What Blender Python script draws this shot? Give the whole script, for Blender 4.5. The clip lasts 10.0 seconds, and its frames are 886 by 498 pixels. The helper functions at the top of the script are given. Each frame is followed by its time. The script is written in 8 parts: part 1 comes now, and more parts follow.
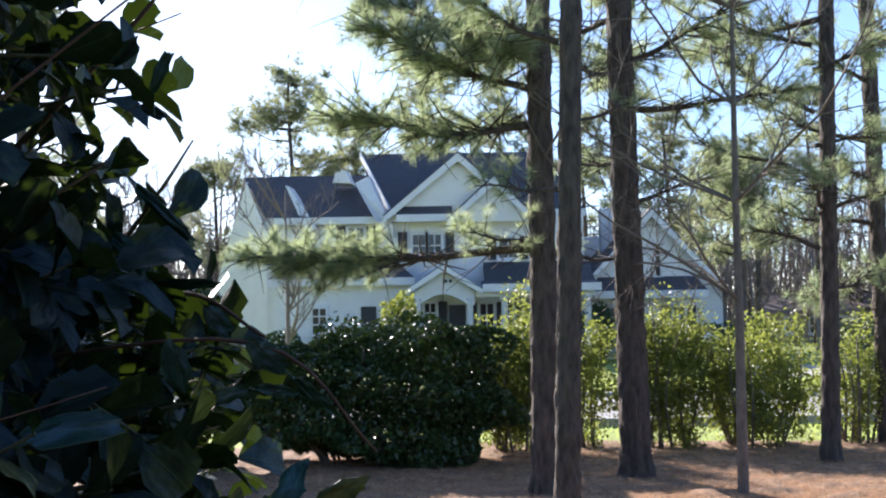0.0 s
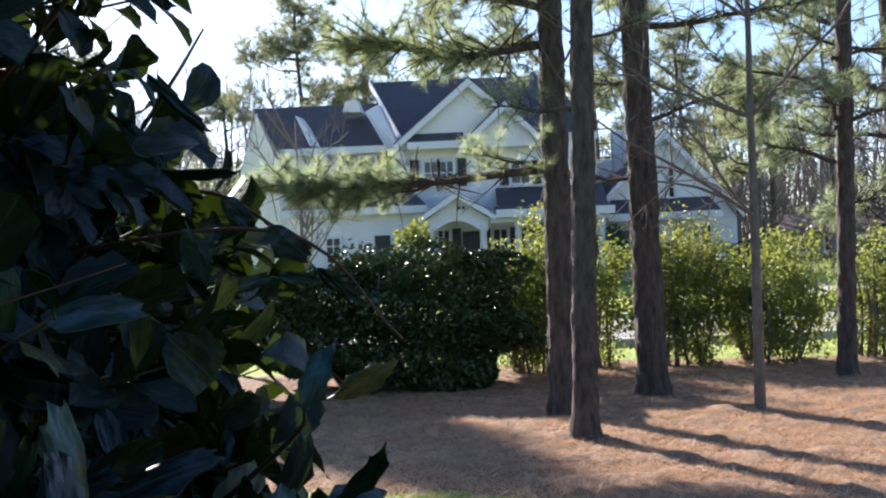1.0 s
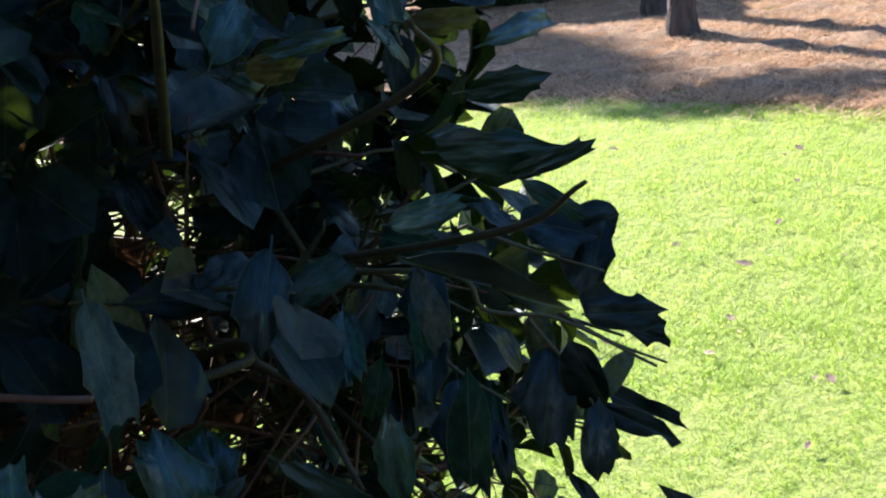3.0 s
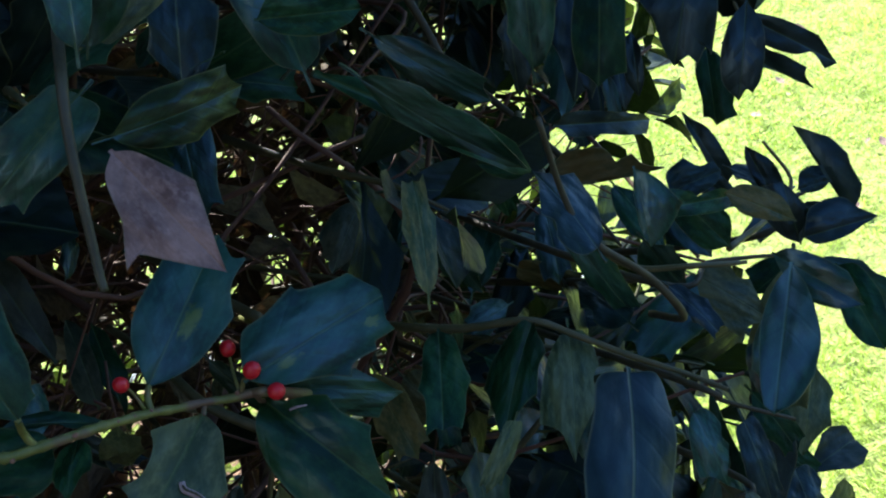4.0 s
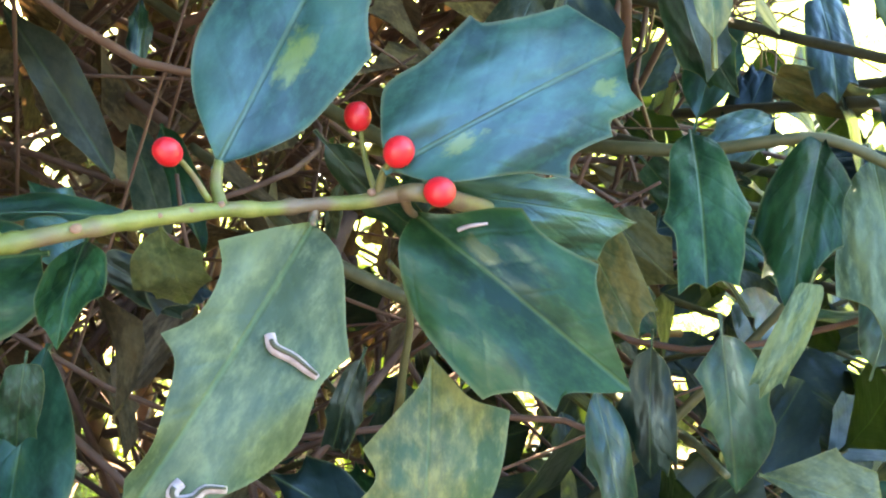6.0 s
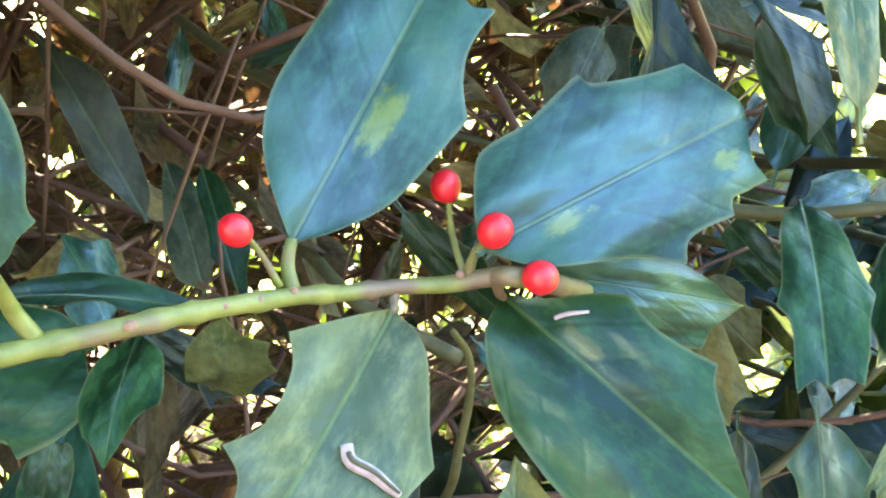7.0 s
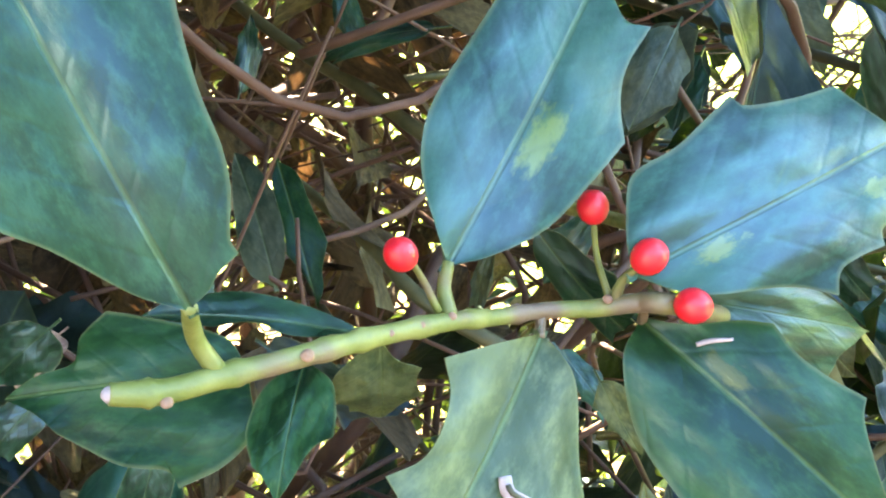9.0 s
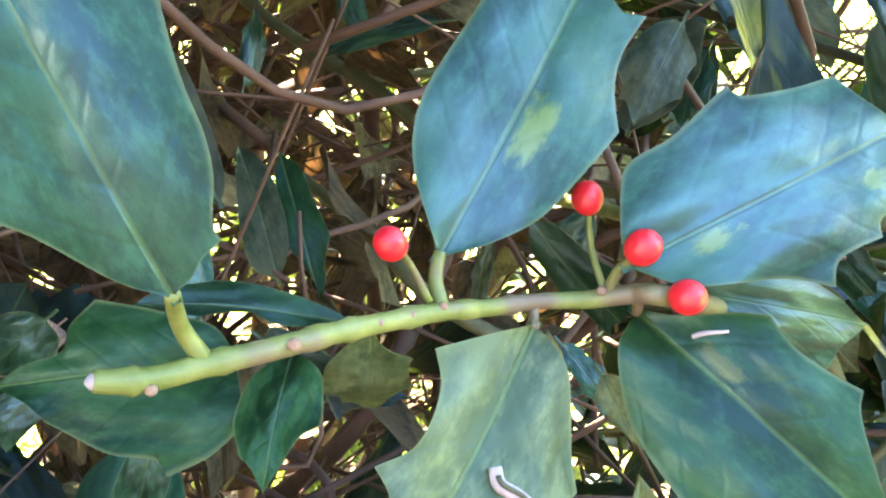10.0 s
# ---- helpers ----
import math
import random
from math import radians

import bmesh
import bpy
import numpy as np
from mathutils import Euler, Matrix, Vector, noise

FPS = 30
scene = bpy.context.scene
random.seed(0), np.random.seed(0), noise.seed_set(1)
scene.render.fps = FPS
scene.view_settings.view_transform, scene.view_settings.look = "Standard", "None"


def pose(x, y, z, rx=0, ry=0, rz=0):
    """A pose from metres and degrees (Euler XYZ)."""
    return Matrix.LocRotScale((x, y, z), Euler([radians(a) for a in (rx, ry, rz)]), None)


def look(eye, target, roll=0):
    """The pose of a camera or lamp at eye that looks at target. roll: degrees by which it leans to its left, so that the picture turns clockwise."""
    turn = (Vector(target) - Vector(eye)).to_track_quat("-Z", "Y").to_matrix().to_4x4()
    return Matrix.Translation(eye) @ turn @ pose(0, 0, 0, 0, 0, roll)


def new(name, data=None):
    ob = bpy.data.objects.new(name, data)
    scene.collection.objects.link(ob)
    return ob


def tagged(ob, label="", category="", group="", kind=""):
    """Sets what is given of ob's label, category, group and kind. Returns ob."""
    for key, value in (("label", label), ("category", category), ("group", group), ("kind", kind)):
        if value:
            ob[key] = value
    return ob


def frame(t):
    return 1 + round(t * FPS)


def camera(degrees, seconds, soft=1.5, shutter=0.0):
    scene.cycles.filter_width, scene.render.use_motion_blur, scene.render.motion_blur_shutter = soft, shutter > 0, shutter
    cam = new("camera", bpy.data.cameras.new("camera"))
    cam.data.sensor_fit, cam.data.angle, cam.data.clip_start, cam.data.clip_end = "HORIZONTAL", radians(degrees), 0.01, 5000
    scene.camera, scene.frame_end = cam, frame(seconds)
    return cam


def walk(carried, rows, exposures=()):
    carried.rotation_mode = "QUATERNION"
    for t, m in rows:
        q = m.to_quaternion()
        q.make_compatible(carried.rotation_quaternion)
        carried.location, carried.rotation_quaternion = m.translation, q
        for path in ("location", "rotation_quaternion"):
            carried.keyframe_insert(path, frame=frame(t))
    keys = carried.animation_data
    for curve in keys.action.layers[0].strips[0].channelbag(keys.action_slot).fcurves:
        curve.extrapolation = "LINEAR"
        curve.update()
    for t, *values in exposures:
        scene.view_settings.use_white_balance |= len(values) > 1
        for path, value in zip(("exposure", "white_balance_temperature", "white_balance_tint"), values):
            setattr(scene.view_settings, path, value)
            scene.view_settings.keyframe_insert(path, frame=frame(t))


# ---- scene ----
cam = camera(45.0, 10.0, soft=2.1)
PATH = [
    (0, (0.335, -0.05, 1.69), (0.3197, 1.9453, 1.826), -0.90),
    (0.5, (0.332, -0.045, 1.685), (0.3096, 1.9525, 1.7833), -1.56),
    (1, (0.325, -0.025, 1.655), (0.2818, 1.9745, 1.6571), -2.35),
    (1.5, (0.315, 0.0, 1.62), (0.2387, 1.9943, 1.4902), -2.24),
    (2, (0.3, 0.035, 1.58), (0.1792, 2.0106, 1.2927), -2.63),
    (2.2, (0.295, 0.045, 1.563), (0.154, 2.009, 1.211), -3.1),
    (3.3, (0.276, 0.097, 1.505), (-0.006, 1.917, 0.727), -9.6),
    (3.5, (0.258, 0.110, 1.467), (-0.045, 1.894, 0.614), -9.4),
    (4, (0.213, 0.126, 1.4), (-0.106, 1.827, 0.397), -8.1),
    (4.5, (0.179, 0.151, 1.349), (-0.17, 1.759, 0.213), -7.5),
    (5, (0.156, 0.199, 1.309), (-0.247, 1.765, 0.133), -7.6),
    (6.5, (0.127, 0.276, 1.259), (-0.42, 1.862, 0.17), -8.9),
    (7, (0.11, 0.29, 1.261), (-0.427, 1.88, 0.173), -7.6),
    (7.5, (0.098, 0.296, 1.264), (-0.442, 1.878, 0.166), -7.3),
    (8, (0.09, 0.299, 1.263), (-0.459, 1.874, 0.16), -6.9),
    (8.5, (0.082, 0.294, 1.268), (-0.455, 1.864, 0.152), -6.3),
    (9, (0.077, 0.292, 1.268), (-0.445, 1.862, 0.145), -5.8),
    (9.5, (0.078, 0.291, 1.268), (-0.453, 1.857, 0.141), -6.0),
    (10, (0.081, 0.293, 1.266), (-0.466, 1.854, 0.141), -6.2),
]
walk(cam, [(t, look(eye, target, roll)) for t, eye, target, roll in PATH],
     exposures=[(0, 1.75, 6150, 18), (1.0, 1.68, 6300, 18), (1.5, 1.8, 6300, 19), (2.0, 2.25, 6250, 21), (3.5, 2.1, 6050, 11), (4.0, 2.65, 5950, 13), (4.5, 4.25, 7900, 13), (5.0, 5.05, 8200, 10), (6.5, 6.0, 8300, 12), (7.5, 6.1, 8100, 12), (10, 6.15, 8000, 12)])

# ---- light ----
SUN_EL, SUN_AZ = 27.0, 31.0          # height, and degrees to the left of straight ahead (+y)
sun_dir = Vector((-math.sin(radians(SUN_AZ)) * math.cos(radians(SUN_EL)),
                  math.cos(radians(SUN_AZ)) * math.cos(radians(SUN_EL)), math.sin(radians(SUN_EL))))
world = bpy.data.worlds.new("sky")
scene.world = world
world.use_nodes = True
wn = world.node_tree
sky = wn.nodes.new("ShaderNodeTexSky")
sky.sky_type, sky.sun_disc = "NISHITA", False
sky.sun_elevation, sky.sun_rotation = radians(SUN_EL), radians(-SUN_AZ)
sky.air_density, sky.dust_density, sky.ozone_density = 1.0, 0.6, 4.2
sky.altitude = 300
wn.links.new(sky.outputs[0], wn.nodes["Background"].inputs[0])
wn.nodes["Background"].inputs[1].default_value = 0.077
sun_lamp = new("sun", bpy.data.lights.new("sun", "SUN"))
sun_lamp.data.energy, sun_lamp.data.angle, sun_lamp.data.color = 4.3, radians(0.6), (1.0, 0.92, 0.79)
sun_lamp.matrix_world = sun_dir.to_track_quat("Z", "Y").to_matrix().to_4x4()


# ---- materials ----
def material(name, rough=0.6, spec=0.5):
    m = bpy.data.materials.new(name)
    m.use_nodes = True
    nt = m.node_tree
    b = nt.nodes["Principled BSDF"]
    b.inputs["Roughness"].default_value = rough
    b.inputs["Specular IOR Level"].default_value = spec
    return m, nt, b


def noise_node(nt, scale, detail=4.0, coord="Object", rough=0.55, stretch=None):
    tc = nt.nodes.new("ShaderNodeTexCoord")
    n = nt.nodes.new("ShaderNodeTexNoise")
    n.inputs["Scale"].default_value, n.inputs["Detail"].default_value, n.inputs["Roughness"].default_value = scale, detail, rough
    src = tc.outputs[coord]
    if stretch:
        mp = nt.nodes.new("ShaderNodeMapping")
        mp.inputs["Scale"].default_value = stretch
        nt.links.new(src, mp.inputs[0])
        src = mp.outputs[0]
    nt.links.new(src, n.inputs["Vector"])
    return n.outputs["Fac"]


def ramp(nt, fac, stops):
    r = nt.nodes.new("ShaderNodeValToRGB")
    e = r.color_ramp.elements
    while len(e) < len(stops):
        e.new(0.5)
    for el, (p, c) in zip(e, stops):
        el.position, el.color = p, (*c, 1)
    nt.links.new(fac, r.inputs[0])
    return r.outputs[0]


def mixed(nt, fac, a, b, mode="MIX"):
    m = nt.nodes.new("ShaderNodeMix")
    m.data_type, m.blend_type = "RGBA", mode
    for sock, v in ((m.inputs[0], fac), (m.inputs[6], a), (m.inputs[7], b)):
        if isinstance(v, (int, float)):
            sock.default_value = v
        elif isinstance(v, tuple):
            sock.default_value = (*v, 1)
        else:
            nt.links.new(v, sock)
    return m.outputs[2]


def math_node(nt, op, a, b=None, c=None):
    m = nt.nodes.new("ShaderNodeMath")
    m.operation = op
    for i, v in enumerate((a, b, c)):
        if v is None:
            continue
        if isinstance(v, (int, float)):
            m.inputs[i].default_value = v
        else:
            nt.links.new(v, m.inputs[i])
    return m.outputs[0]


def bump(nt, b, height, strength=0.3, dist=0.01):
    n = nt.nodes.new("ShaderNodeBump")
    n.inputs["Strength"].default_value, n.inputs["Distance"].default_value = strength, dist
    nt.links.new(height, n.inputs["Height"])
    nt.links.new(n.outputs[0], b.inputs["Normal"])


def leaf_material(name, dark, light, glow=0.025, rough=0.36, blotch=0.5, per_island=False, vein=(0.09, 0.15, 0.045), glow_colour=(0.25, 0.42, 0.04), coat=0.65, shift=0.0, spots=(), spec=0.16):
    """A leathery leaf: mottled green, pale midrib, faint side veins, some light through the blade."""
    m, nt, b = material(name, rough, spec)
    uv = nt.nodes.new("ShaderNodeUVMap")
    sep = nt.nodes.new("ShaderNodeSeparateXYZ")
    nt.links.new(uv.outputs[0], sep.inputs[0])
    across = math_node(nt, "ABSOLUTE", math_node(nt, "SUBTRACT", sep.outputs[0], 0.5))
    if per_island:
        rnd = nt.nodes.new("ShaderNodeNewGeometry").outputs["Random Per Island"]
    else:
        rnd = nt.nodes.new("ShaderNodeObjectInfo").outputs["Random"]
    n4 = nt.nodes.new("ShaderNodeTexNoise")
    n4.noise_dimensions = "4D"
    n4.inputs["Scale"].default_value, n4.inputs["Detail"].default_value = 2.6, 5
    nt.links.new(uv.outputs[0], n4.inputs["Vector"])
    nt.links.new(math_node(nt, "MULTIPLY_ADD", rnd, 57.0, shift), n4.inputs["W"])
    fac = n4.outputs["Fac"]
    fine = nt.nodes.new("ShaderNodeTexNoise")
    fine.noise_dimensions = "4D"
    fine.inputs["Scale"].default_value, fine.inputs["Detail"].default_value, fine.inputs["Roughness"].default_value = 13.0, 6, 0.65
    nt.links.new(uv.outputs[0], fine.inputs["Vector"])
    nt.links.new(math_node(nt, "MULTIPLY", rnd, 91.0), fine.inputs["W"])
    base = ramp(nt, math_node(nt, "ADD", math_node(nt, "MULTIPLY", fac, 0.66), math_node(nt, "MULTIPLY", fine.outputs["Fac"], 0.34)), [(0.41, dark), (0.56, light)])
    sm = nt.nodes.new("ShaderNodeMapRange")
    sm.inputs[1].default_value, sm.inputs[2].default_value, sm.inputs[4].default_value = 0.61, 0.74, blotch
    nt.links.new(math_node(nt, "ADD", math_node(nt, "MULTIPLY", fac, 0.8), math_node(nt, "MULTIPLY", fine.outputs["Fac"], 0.24)), sm.inputs[0])
    pale = nt.nodes.new("ShaderNodeMapRange")
    pale.inputs[1].default_value, pale.inputs[2].default_value, pale.inputs[4].default_value = 0.50, 0.70, 0.32
    nt.links.new(fine.outputs["Fac"], pale.inputs[0])
    base = mixed(nt, pale.outputs[0], base, tuple(1.7 * v_ + 0.006 for v_ in light))
    base = mixed(nt, sm.outputs[0], base, (0.11, 0.135, 0.026))
    for sx, sy, sr in spots:      # yellow flecks in the blade
        near_spot = nt.nodes.new("ShaderNodeVectorMath")
        near_spot.operation = "DISTANCE"
        near_spot.inputs[1].default_value = (sx, sy, 0)
        nt.links.new(uv.outputs[0], near_spot.inputs[0])
        fleck = nt.nodes.new("ShaderNodeMapRange")
        fleck.inputs[1].default_value, fleck.inputs[2].default_value, fleck.inputs[3].default_value, fleck.inputs[4].default_value = sr * 0.5, sr, 0.85, 0.0
        nt.links.new(math_node(nt, "ADD", near_spot.outputs["Value"], math_node(nt, "MULTIPLY", math_node(nt, "SUBTRACT", fine.outputs["Fac"], 0.5), 0.28)), fleck.inputs[0])
        base = mixed(nt, fleck.outputs[0], base, (0.085, 0.11, 0.022))
    tint = nt.nodes.new("ShaderNodeHueSaturation")
    nt.links.new(base, tint.inputs["Color"])
    nt.links.new(math_node(nt, "MULTIPLY_ADD", rnd, 0.04, 0.48), tint.inputs["Hue"])
    nt.links.new(math_node(nt, "MULTIPLY_ADD", rnd, 0.8, 0.6), tint.inputs["Value"])
    rib = nt.nodes.new("ShaderNodeMapRange")
    rib.inputs[1].default_value, rib.inputs[2].default_value, rib.inputs[3].default_value, rib.inputs[4].default_value = 0.006, 0.018, 0.28, 0.0
    nt.links.new(across, rib.inputs[0])
    col = mixed(nt, rib.outputs[0], tint.outputs[0], vein)
    rim_uv = nt.nodes.new("ShaderNodeUVMap")
    rim_uv.uv_map = "Margin"
    rim_sep = nt.nodes.new("ShaderNodeSeparateXYZ")
    nt.links.new(rim_uv.outputs[0], rim_sep.inputs[0])
    pale_rim = nt.nodes.new("ShaderNodeMapRange")
    pale_rim.inputs[1].default_value, pale_rim.inputs[2].default_value, pale_rim.inputs[4].default_value = 0.94, 1.0, 0.45
    nt.links.new(rim_sep.outputs[0], pale_rim.inputs[0])
    col = mixed(nt, pale_rim.outputs[0], col, (0.13, 0.15, 0.06))
    side = math_node(nt, "SINE", math_node(nt, "MULTIPLY", math_node(nt, "ADD", math_node(nt, "SUBTRACT", sep.outputs[1], math_node(nt, "MULTIPLY", across, 0.55)), math_node(nt, "MULTIPLY", fac, 0.12)), 44.0))
    sidep = math_node(nt, "POWER", math_node(nt, "MULTIPLY_ADD", side, 0.5, 0.5), 14.0)
    col = mixed(nt, math_node(nt, "MULTIPLY", sidep, 0.10), col, dark)
    nt.links.new(col, b.inputs["Base Color"])
    b.inputs["Coat Weight"].default_value, b.inputs["Coat Roughness"].default_value = coat * 0.22, 0.26
    b.inputs["Coat IOR"].default_value = 1.62
    rr = nt.nodes.new("ShaderNodeMapRange")
    rr.inputs[3].default_value, rr.inputs[4].default_value = rough - 0.12, rough + 0.10
    nt.links.new(fac, rr.inputs[0])
    nt.links.new(rr.outputs[0], b.inputs["Roughness"])
    h = math_node(nt, "ADD", math_node(nt, "MULTIPLY", sidep, -0.07), math_node(nt, "ADD", math_node(nt, "MULTIPLY", rib.outputs[0], -0.8), math_node(nt, "MULTIPLY", fac, 0.8)))
    soft = nt.nodes.new("ShaderNodeTexNoise")
    soft.noise_dimensions = "4D"
    soft.inputs["Scale"].default_value, soft.inputs["Detail"].default_value = 2.1, 2
    nt.links.new(uv.outputs[0], soft.inputs["Vector"])
    nt.links.new(math_node(nt, "MULTIPLY", rnd, 31.0), soft.inputs["W"])
    bump(nt, b, math_node(nt, "ADD", h, math_node(nt, "ADD", math_node(nt, "MULTIPLY", soft.outputs["Fac"], 7.0), math_node(nt, "MULTIPLY", fine.outputs["Fac"], 0.22))), 0.5, 0.0022)
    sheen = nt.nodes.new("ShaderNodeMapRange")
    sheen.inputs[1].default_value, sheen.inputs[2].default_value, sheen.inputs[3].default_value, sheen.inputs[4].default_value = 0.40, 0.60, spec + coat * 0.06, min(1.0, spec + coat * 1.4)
    edge_dim = math_node(nt, "MULTIPLY", math_node(nt, "POWER", rim_sep.outputs[0], 3.0), -0.17)      # the painted blue sheen dims towards the margin
    nt.links.new(math_node(nt, "ADD", soft.outputs["Fac"], edge_dim), sheen.inputs[0])
    nt.links.new(sheen.outputs[0], b.inputs["Specular IOR Level"])      # patchy blue sky reflection put into the gloss level and tint
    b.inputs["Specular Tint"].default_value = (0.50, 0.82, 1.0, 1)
    tr = nt.nodes.new("ShaderNodeBsdfTranslucent")
    tr.inputs[0].default_value = (*glow_colour, 1)
    mx = nt.nodes.new("ShaderNodeMixShader")
    mx.inputs[0].default_value = glow
    nt.links.new(b.outputs[0], mx.inputs[1])
    nt.links.new(tr.outputs[0], mx.inputs[2])
    nt.links.new(mx.outputs[0], nt.nodes["Material Output"].inputs[0])
    return m


def plain_material(name, a, c, scale=8.0, rough=0.7, bump_strength=0.3, bump_dist=0.01, stretch=None, coord="Object", spec=0.4, detail=6.0):
    m, nt, b = material(name, rough, spec)
    fac = noise_node(nt, scale, detail, coord, 0.6, stretch)
    big = noise_node(nt, scale * 0.13, 3.0, coord)
    col = ramp(nt, fac, [(0.3, a), (0.7, c)])
    col = mixed(nt, math_node(nt, "MULTIPLY", big, 0.35), col, tuple(v * 0.7 for v in a))
    nt.links.new(col, b.inputs["Base Color"])
    bump(nt, b, fac, bump_strength, bump_dist)
    return m


def foliage_material(name, a, c, glow=0.35, glow_colour=(0.3, 0.4, 0.05), rough=0.5, patchy=None):
    """Needles and small far leaves: colour varies leaf by leaf, with light through the blades."""
    m, nt, b = material(name, rough, 0.4)
    rnd = nt.nodes.new("ShaderNodeNewGeometry").outputs["Random Per Island"]
    col = ramp(nt, rnd, [(0.0, a), (1.0, c)])
    big = noise_node(nt, 1.3, 2.0)
    col = mixed(nt, math_node(nt, "MULTIPLY", big, 0.5), col, tuple(0.6 * v for v in c))
    if patchy:
        pf = nt.nodes.new("ShaderNodeMapRange")
        pf.inputs[1].default_value, pf.inputs[2].default_value, pf.inputs[4].default_value = 0.48, 0.72, 0.9
        nt.links.new(noise_node(nt, 3.2, 6.0), pf.inputs[0])
        col = mixed(nt, pf.outputs[0], col, patchy)
    nt.links.new(col, b.inputs["Base Color"])
    tr = nt.nodes.new("ShaderNodeBsdfTranslucent")
    tr.inputs[0].default_value = (*glow_colour, 1)
    mx = nt.nodes.new("ShaderNodeMixShader")
    mx.inputs[0].default_value = glow
    nt.links.new(b.outputs[0], mx.inputs[1])
    nt.links.new(tr.outputs[0], mx.inputs[2])
    nt.links.new(mx.outputs[0], nt.nodes["Material Output"].inputs[0])
    return m


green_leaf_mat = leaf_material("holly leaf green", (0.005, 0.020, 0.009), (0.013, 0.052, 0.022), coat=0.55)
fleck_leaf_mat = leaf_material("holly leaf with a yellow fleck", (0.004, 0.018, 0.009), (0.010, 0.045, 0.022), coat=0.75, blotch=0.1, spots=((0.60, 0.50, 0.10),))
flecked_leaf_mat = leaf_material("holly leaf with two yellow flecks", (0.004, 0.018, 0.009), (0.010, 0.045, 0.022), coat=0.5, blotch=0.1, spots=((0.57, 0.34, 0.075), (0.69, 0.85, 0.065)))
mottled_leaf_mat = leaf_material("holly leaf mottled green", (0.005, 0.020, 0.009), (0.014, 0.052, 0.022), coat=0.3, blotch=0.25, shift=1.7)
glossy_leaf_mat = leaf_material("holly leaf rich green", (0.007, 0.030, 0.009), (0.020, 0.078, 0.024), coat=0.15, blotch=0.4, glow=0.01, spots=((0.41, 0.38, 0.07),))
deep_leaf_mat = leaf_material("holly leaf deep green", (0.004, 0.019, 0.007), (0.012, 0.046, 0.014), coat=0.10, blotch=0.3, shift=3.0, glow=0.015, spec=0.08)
# near-black copy of the green leaf: the bush's shade is put into its colour
dark_leaf_mat = leaf_material("holly leaf shade dark", (0.002, 0.007, 0.005), (0.006, 0.017, 0.010), blotch=0.12, coat=0.30, glow=0.03, spec=0.20)
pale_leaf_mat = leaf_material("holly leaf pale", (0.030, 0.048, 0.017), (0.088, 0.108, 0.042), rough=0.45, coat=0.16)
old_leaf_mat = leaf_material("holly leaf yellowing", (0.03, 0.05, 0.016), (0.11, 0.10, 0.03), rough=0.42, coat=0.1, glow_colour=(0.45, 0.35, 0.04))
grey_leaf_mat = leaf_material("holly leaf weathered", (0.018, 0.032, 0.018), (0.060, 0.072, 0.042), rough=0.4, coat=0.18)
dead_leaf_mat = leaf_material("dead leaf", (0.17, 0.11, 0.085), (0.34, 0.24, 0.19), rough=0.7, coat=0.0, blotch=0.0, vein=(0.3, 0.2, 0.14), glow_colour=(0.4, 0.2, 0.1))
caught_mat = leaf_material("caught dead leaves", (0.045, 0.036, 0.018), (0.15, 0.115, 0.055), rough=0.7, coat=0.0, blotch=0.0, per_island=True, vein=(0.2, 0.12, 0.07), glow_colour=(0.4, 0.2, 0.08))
# same leaf again, darkened so the bush's shaded side reads almost black
mass_leaf_mat = leaf_material("shade-dark holly foliage", (0.002, 0.006, 0.004), (0.006, 0.015, 0.008), glow=0.03, rough=0.5, coat=0.10, per_island=True, spec=0.25)
m, nt, b = material("green twig", 0.5, 0.4)
bark = noise_node(nt, 130, 4.0)
patch = noise_node(nt, 38, 3.0)
col = ramp(nt, bark, [(0.3, (0.085, 0.11, 0.02)), (0.7, (0.18, 0.19, 0.05))])
pm = nt.nodes.new("ShaderNodeMapRange")
pm.inputs[1].default_value, pm.inputs[2].default_value, pm.inputs[4].default_value = 0.5, 0.62, 0.85
tc = nt.nodes.new("ShaderNodeTexCoord")
sep = nt.nodes.new("ShaderNodeSeparateXYZ")
nt.links.new(tc.outputs["Object"], sep.inputs[0])
nt.links.new(math_node(nt, "ADD", patch, math_node(nt, "MULTIPLY", math_node(nt, "SUBTRACT", sep.outputs[0], 0.628), 3.2)), pm.inputs[0])
nt.links.new(mixed(nt, pm.outputs[0], col, (0.13, 0.080, 0.055)), b.inputs["Base Color"])
bump(nt, b, math_node(nt, "ADD", bark, patch), 0.6, 0.0009)
hero_twig_mat = m
# two darker copies of the twig colour, with the bush's shade in them
dark_twig_mat = plain_material("dark holly twig", (0.022, 0.026, 0.012), (0.065, 0.062, 0.03), 90, 0.6, 0.35, 0.0006)
twig_mat = plain_material("shaded holly twig", (0.05, 0.06, 0.022), (0.12, 0.115, 0.05), 90, 0.55, 0.35, 0.0006)
woody_mat = plain_material("brown holly bark", (0.070, 0.038, 0.026), (0.18, 0.102, 0.066), 45, 0.75, 0.5, 0.002, (1, 1, 0.4))
scar_mat = plain_material("corky scar", (0.16, 0.085, 0.05), (0.30, 0.18, 0.11), 300, 0.8, 0.4, 0.0005)
m, nt, b = material("berry red", 0.38, 0.45)
fac = noise_node(nt, 90, 3.0, "Generated")
nt.links.new(ramp(nt, fac, [(0.3, (0.50, 0.009, 0.016)), (0.7, (0.60, 0.018, 0.027))]), b.inputs["Base Color"])
b.inputs["Subsurface Weight"].default_value, b.inputs["Subsurface Radius"].default_value, b.inputs["Subsurface Scale"].default_value = 0.2, (1.0, 0.2, 0.1), 0.002
b.inputs["Coat Weight"].default_value = 0.05
